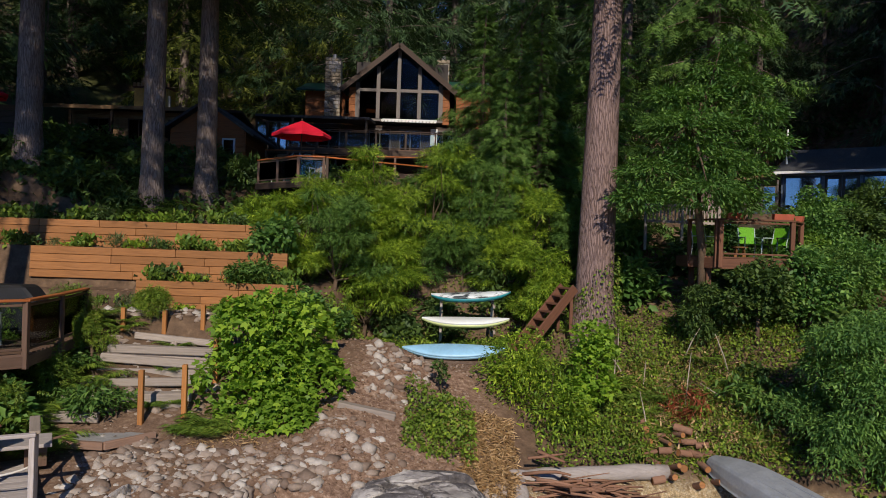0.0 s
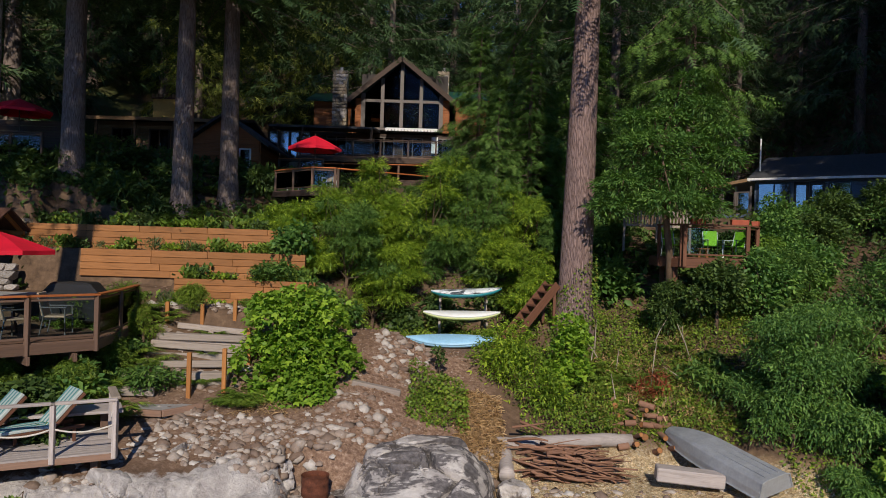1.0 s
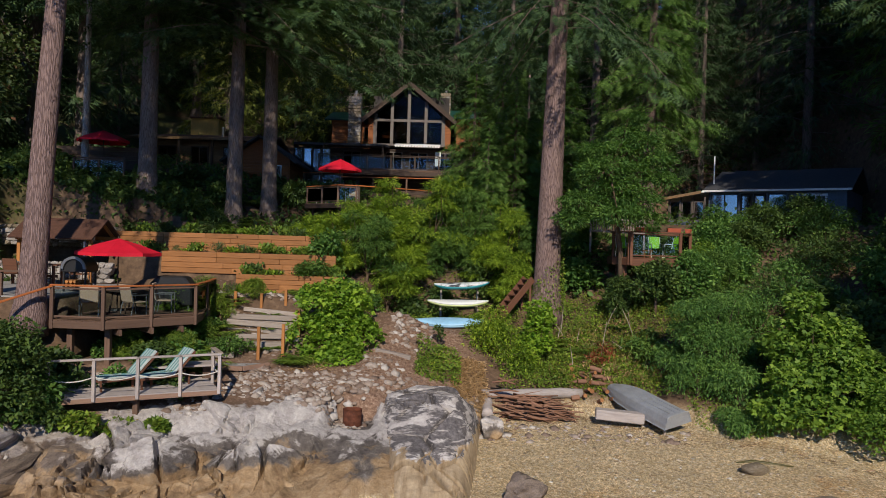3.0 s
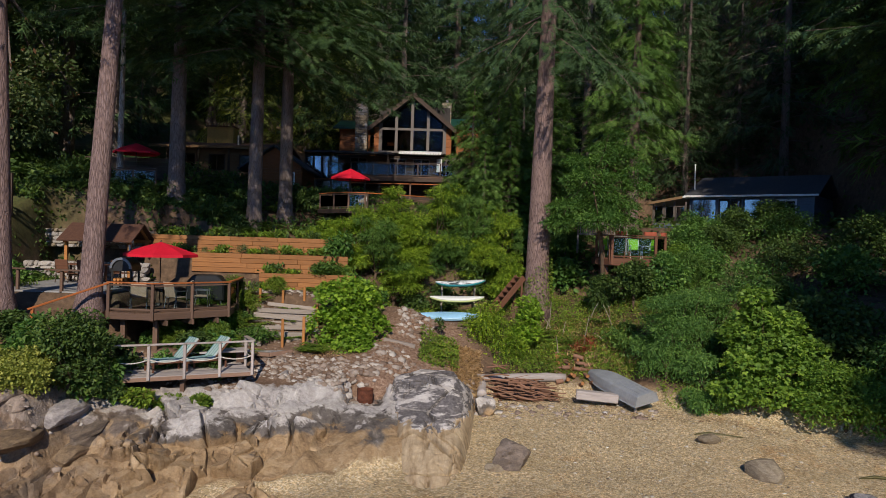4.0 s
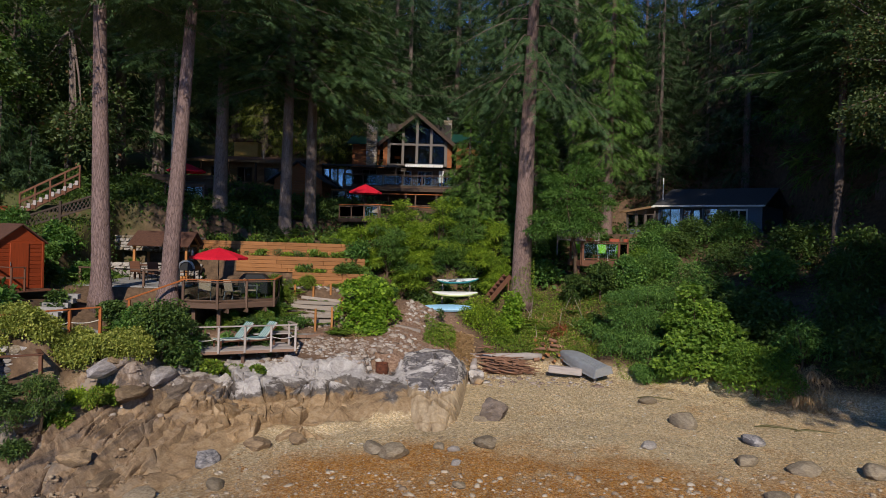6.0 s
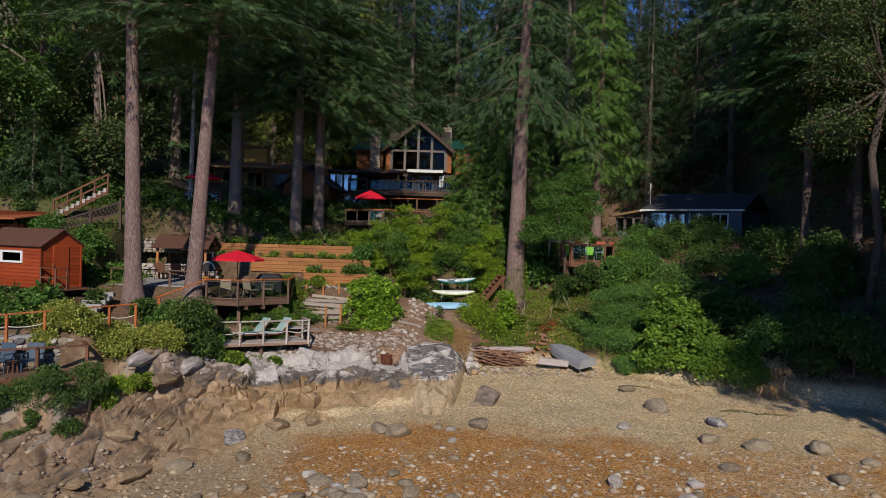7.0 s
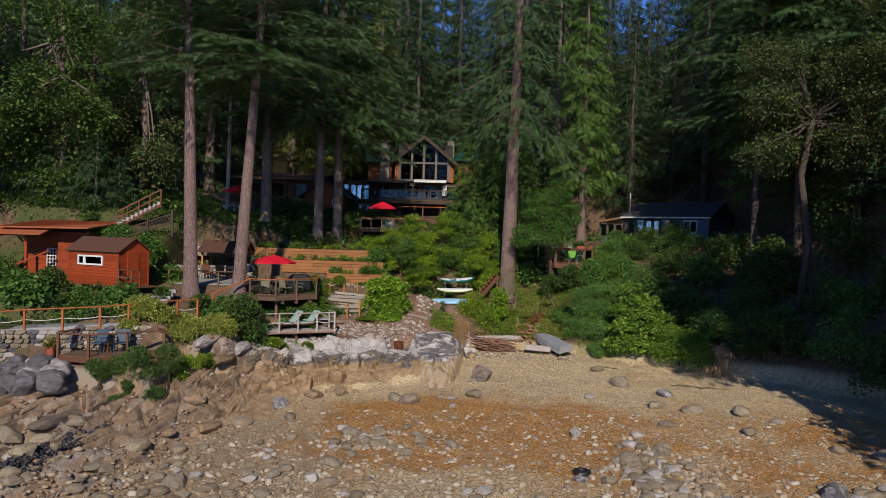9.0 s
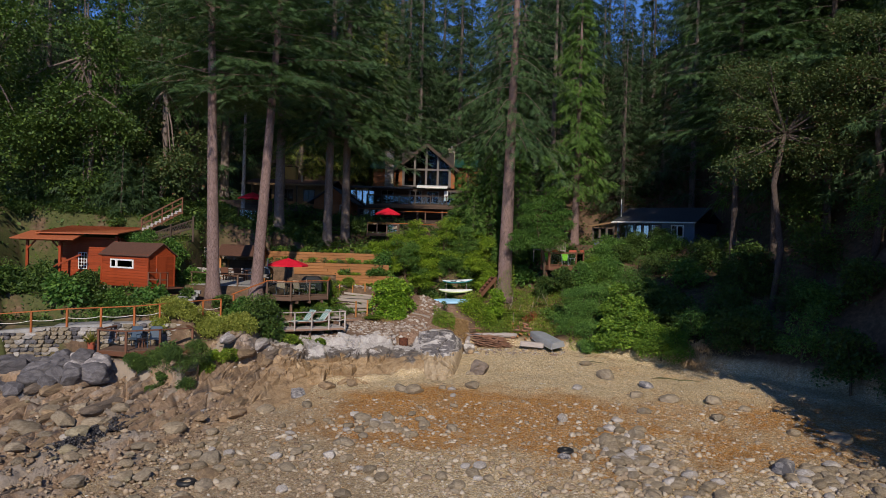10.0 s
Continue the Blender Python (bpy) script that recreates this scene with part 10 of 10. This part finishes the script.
for n, x0, x1, y0, y1, s0, s1, ks in ((14, -30, -22, 7.6, 11.4, 0.55, 0.95, (0, 1, 0)), (8, -22, -16.5, 5.9, 7.6, 0.5, 0.9, (0, 2, 3)), (12, -34, -24, 1.5, 8, 1.0, 1.8, (0, 1)), (7, -19.5, -16.2, 11.6, 17.5, 0.6, 1.1, (2, 3)), (9, -24, -18, 21.5, 26, 0.8, 1.3, (0, 1)), (10, -32, -23.5, 18.5, 24, 0.5, 0.9, (0, 1)), (12, -31, -22.6, 17.7, 18.8, 0.5, 0.8, (0, 1)), (8, -31, -22.8, 16.8, 19.5, 0.4, 0.7, (0, 1, 0)), (12, -29, -16.5, 5.9, 8.2, 0.8, 1.3, (0, 0, 2)), (8, -22.5, -16.5, 11.4, 14.5, 0.6, 1.0, (0, 2)), (10, -17.5, -9, 22.8, 25, 0.5, 1.0, (0, 1, 0)), (14, -22, -5, 22.8, 30, 0.6, 1.2, (0, 0, 1)), (8, -12.5, -9.5, 8.6, 10.6, 0.5, 0.9, (0, 2)), (6, -8.9, -6.4, 12.0, 15.5, 0.4, 0.75, (2, 3)), (10, 5.5, 12, 15.5, 19.5, 0.45, 0.9, (3, 0, 2)), (14, 12, 22, 10.5, 20, 0.8, 1.3, (0, 1)), (8, 5, 12, 22.5, 27, 0.7, 1.2, (0, 2)), (6, -5.2, -2.8, 18.2, 20.6, 0.45, 0.8, (2, 3)), (7, -2.4, 3.2, 22.5, 23.6, 0.6, 0.9, (0, 1)), (9, -10.8, -7.2, 10.9, 13.0, 0.45, 0.7, (0, 0, 2)), (9, -15.3, -12.0, 0.6, 2.0, 0.3, 0.5, (0, 1, 0))):
    for q in range(n):
        bush(_i.uniform(x0, x1), _i.uniform(y0, y1), _i.uniform(s0, s1), ks[q % len(ks)], _i.uniform(0.8, 1.2))
# young conifers and shrubs filling the foot of the wood
conifer("sapling", -24.5, 28, 6.0, 0.2, 2.0, 50, 24, 71, M_FIRD, M_BARKG, "young dark conifer at the foot of the wood", 0.09, (0, 0), 0, leaf=0.9, droop=0.35, tmpl=FROND5, hang=0.4, gaps=0.03, blunt=0.3, group="young conifers", name="young_conifer")
_y = np.random.default_rng(15)
for k in range(9):
    conifer("sapling", -32 + k * 1.15, 19.0 + 2.4 * _y.random(), 6, 0.2, 2, 50, 24, 71, M_FIRD, M_BARKG, "young dark conifer above the pavilion", 0.09, (0, 0), k * 1.3, scale=_y.uniform(0.55, 0.9), group="young conifers", name="young_conifer")
for k in range(64):
    x, y, sc, rz = _y.uniform(-44, 44), _y.uniform(22, 62), _y.uniform(0.6, 1.5), _y.uniform(0, 6.28)
    if -23 < x < 3.5 and 31 < y < 49 or 9 < x < 24.5 and y < 39 or -6.5 < x < 5 and y < 49 or (x < -15 and y < 20) or abs(x) > 0.66 * (y + 36):
        continue
    if -24 < x < 14 and y < 35:
        continue
    conifer("sapling", x, y, 6, 0.2, 2, 50, 24, 71, M_FIRD, M_BARKG, "young dark conifer at the foot of the wood", 0.09, (0, 0), rz, scale=sc, group="young conifers", name="young_conifer")
# bare stems and fallen branches on the bank
for k in range(16):
    x, y = _i.uniform(4.6, 8.6), _i.uniform(16.5, 20.5)
    z = gz(x, y)
    d = _i.normal(0, 0.5, 3) + np.array([0.2, 0, 0.5])
    d /= np.linalg.norm(d)
    L = _i.uniform(0.8, 1.9)
    single("fallen_branch", G().tube([(x, y, z - 0.05), (x + d[0] * L / 2, y + d[1] * L / 2, z + abs(d[2]) * L / 2), (x + d[0] * L, y + d[1] * L, z + abs(d[2]) * L * 0.9)], [0.022, 0.017, 0.008], 5), M_DRIFT, "bare fallen branch on the overgrown bank", "branch", group="fallen branches", smooth=True)
def tyre(x, y, r):
    z = gz(x, y) + 0.05
    e = thing("old_tyre", "black rubber tyre lying half sunk in the pebbles", "tyre", (x, y, z))
    pts = [(x + r * math.cos(a), y + r * math.sin(a), z) for a in np.linspace(0, 2 * math.pi, 25)]
    part("tread", G().tube(pts, 0.10, 8, False), M_BLACK, e, smooth=True)


tyre(-8.4, -8.3, 0.26)
tyre(5.6, -4.3, 0.24)
_t = _i.random(700)
_wx = 2.0 + 14.5 * _t + _i.normal(0, 0.25, 700)
_wy = np.interp(_wx, SHORE_X, SHORE_Y) - 1.3 - 0.5 * np.sin(_wx * 1.1) + _i.normal(0, 0.22, 700)
_p = np.stack([_wx, _wy, land(_wx, _wy) + 0.015], 1)
leafy_stuff("tide_wrack", "thin brown line of tide wrack on the upper beach", _p, _i.normal(0, 1, _p.shape) * np.array([[1, 0.5, 0.08]]), _i.uniform(0.06, 0.24, 700), NEEDLE, M_LITTER)
# kelp and drift on the beach
for x, y in ((12.2, 8.0), (8.6, 11.3), (13.5, 7.6)):
    g = G()
    z = gz(x, y) + 0.02
    g.tube([(x, y, z), (x + 0.5, y + 0.12, z + 0.02), (x + 1.1, y - 0.05, z), (x + 1.5, y - 0.25, z + 0.01)], [0.02, 0.05, 0.04, 0.015], 6)
    single("kelp_strand", g, M_OLIVEKELP, "dark strand of washed-up kelp on the pebbles", "seaweed", smooth=True)

_z = np.random.default_rng(16)
_p = np.concatenate([cover(_z, 3200, -19, -12.0, 21.3, 23.2, 0.45), cover(_z, 1500, -19, -13.0, 19.7, 20.5, 0.3), cover(_z, 2200, -24, -17.5, 19.5, 23, 0.5), cover(_z, 3600, -7.5, 2.5, 23.8, 33, 0.6)])
leafy_stuff("undergrowth", "dark creeping plants on the slope above the patio", _p, _z.normal(0, 0.6, _p.shape) + np.array([[0, -0.4, 0.1]]), _z.uniform(0.12, 0.30, len(_p)), OVAL, M_DARKLEAF)
for x, y, q in ((-3.3, 25.4, 0.8), (-2.4, 27.0, 0.9), (-4.6, 28.0, 0.8), (-0.9, 27.6, 0.9), (-6.4, 28.6, 0.8), (-3.0, 29.4, 0.9)):
    bush(x, y, q, int(q * 10) % 2, 0.9)
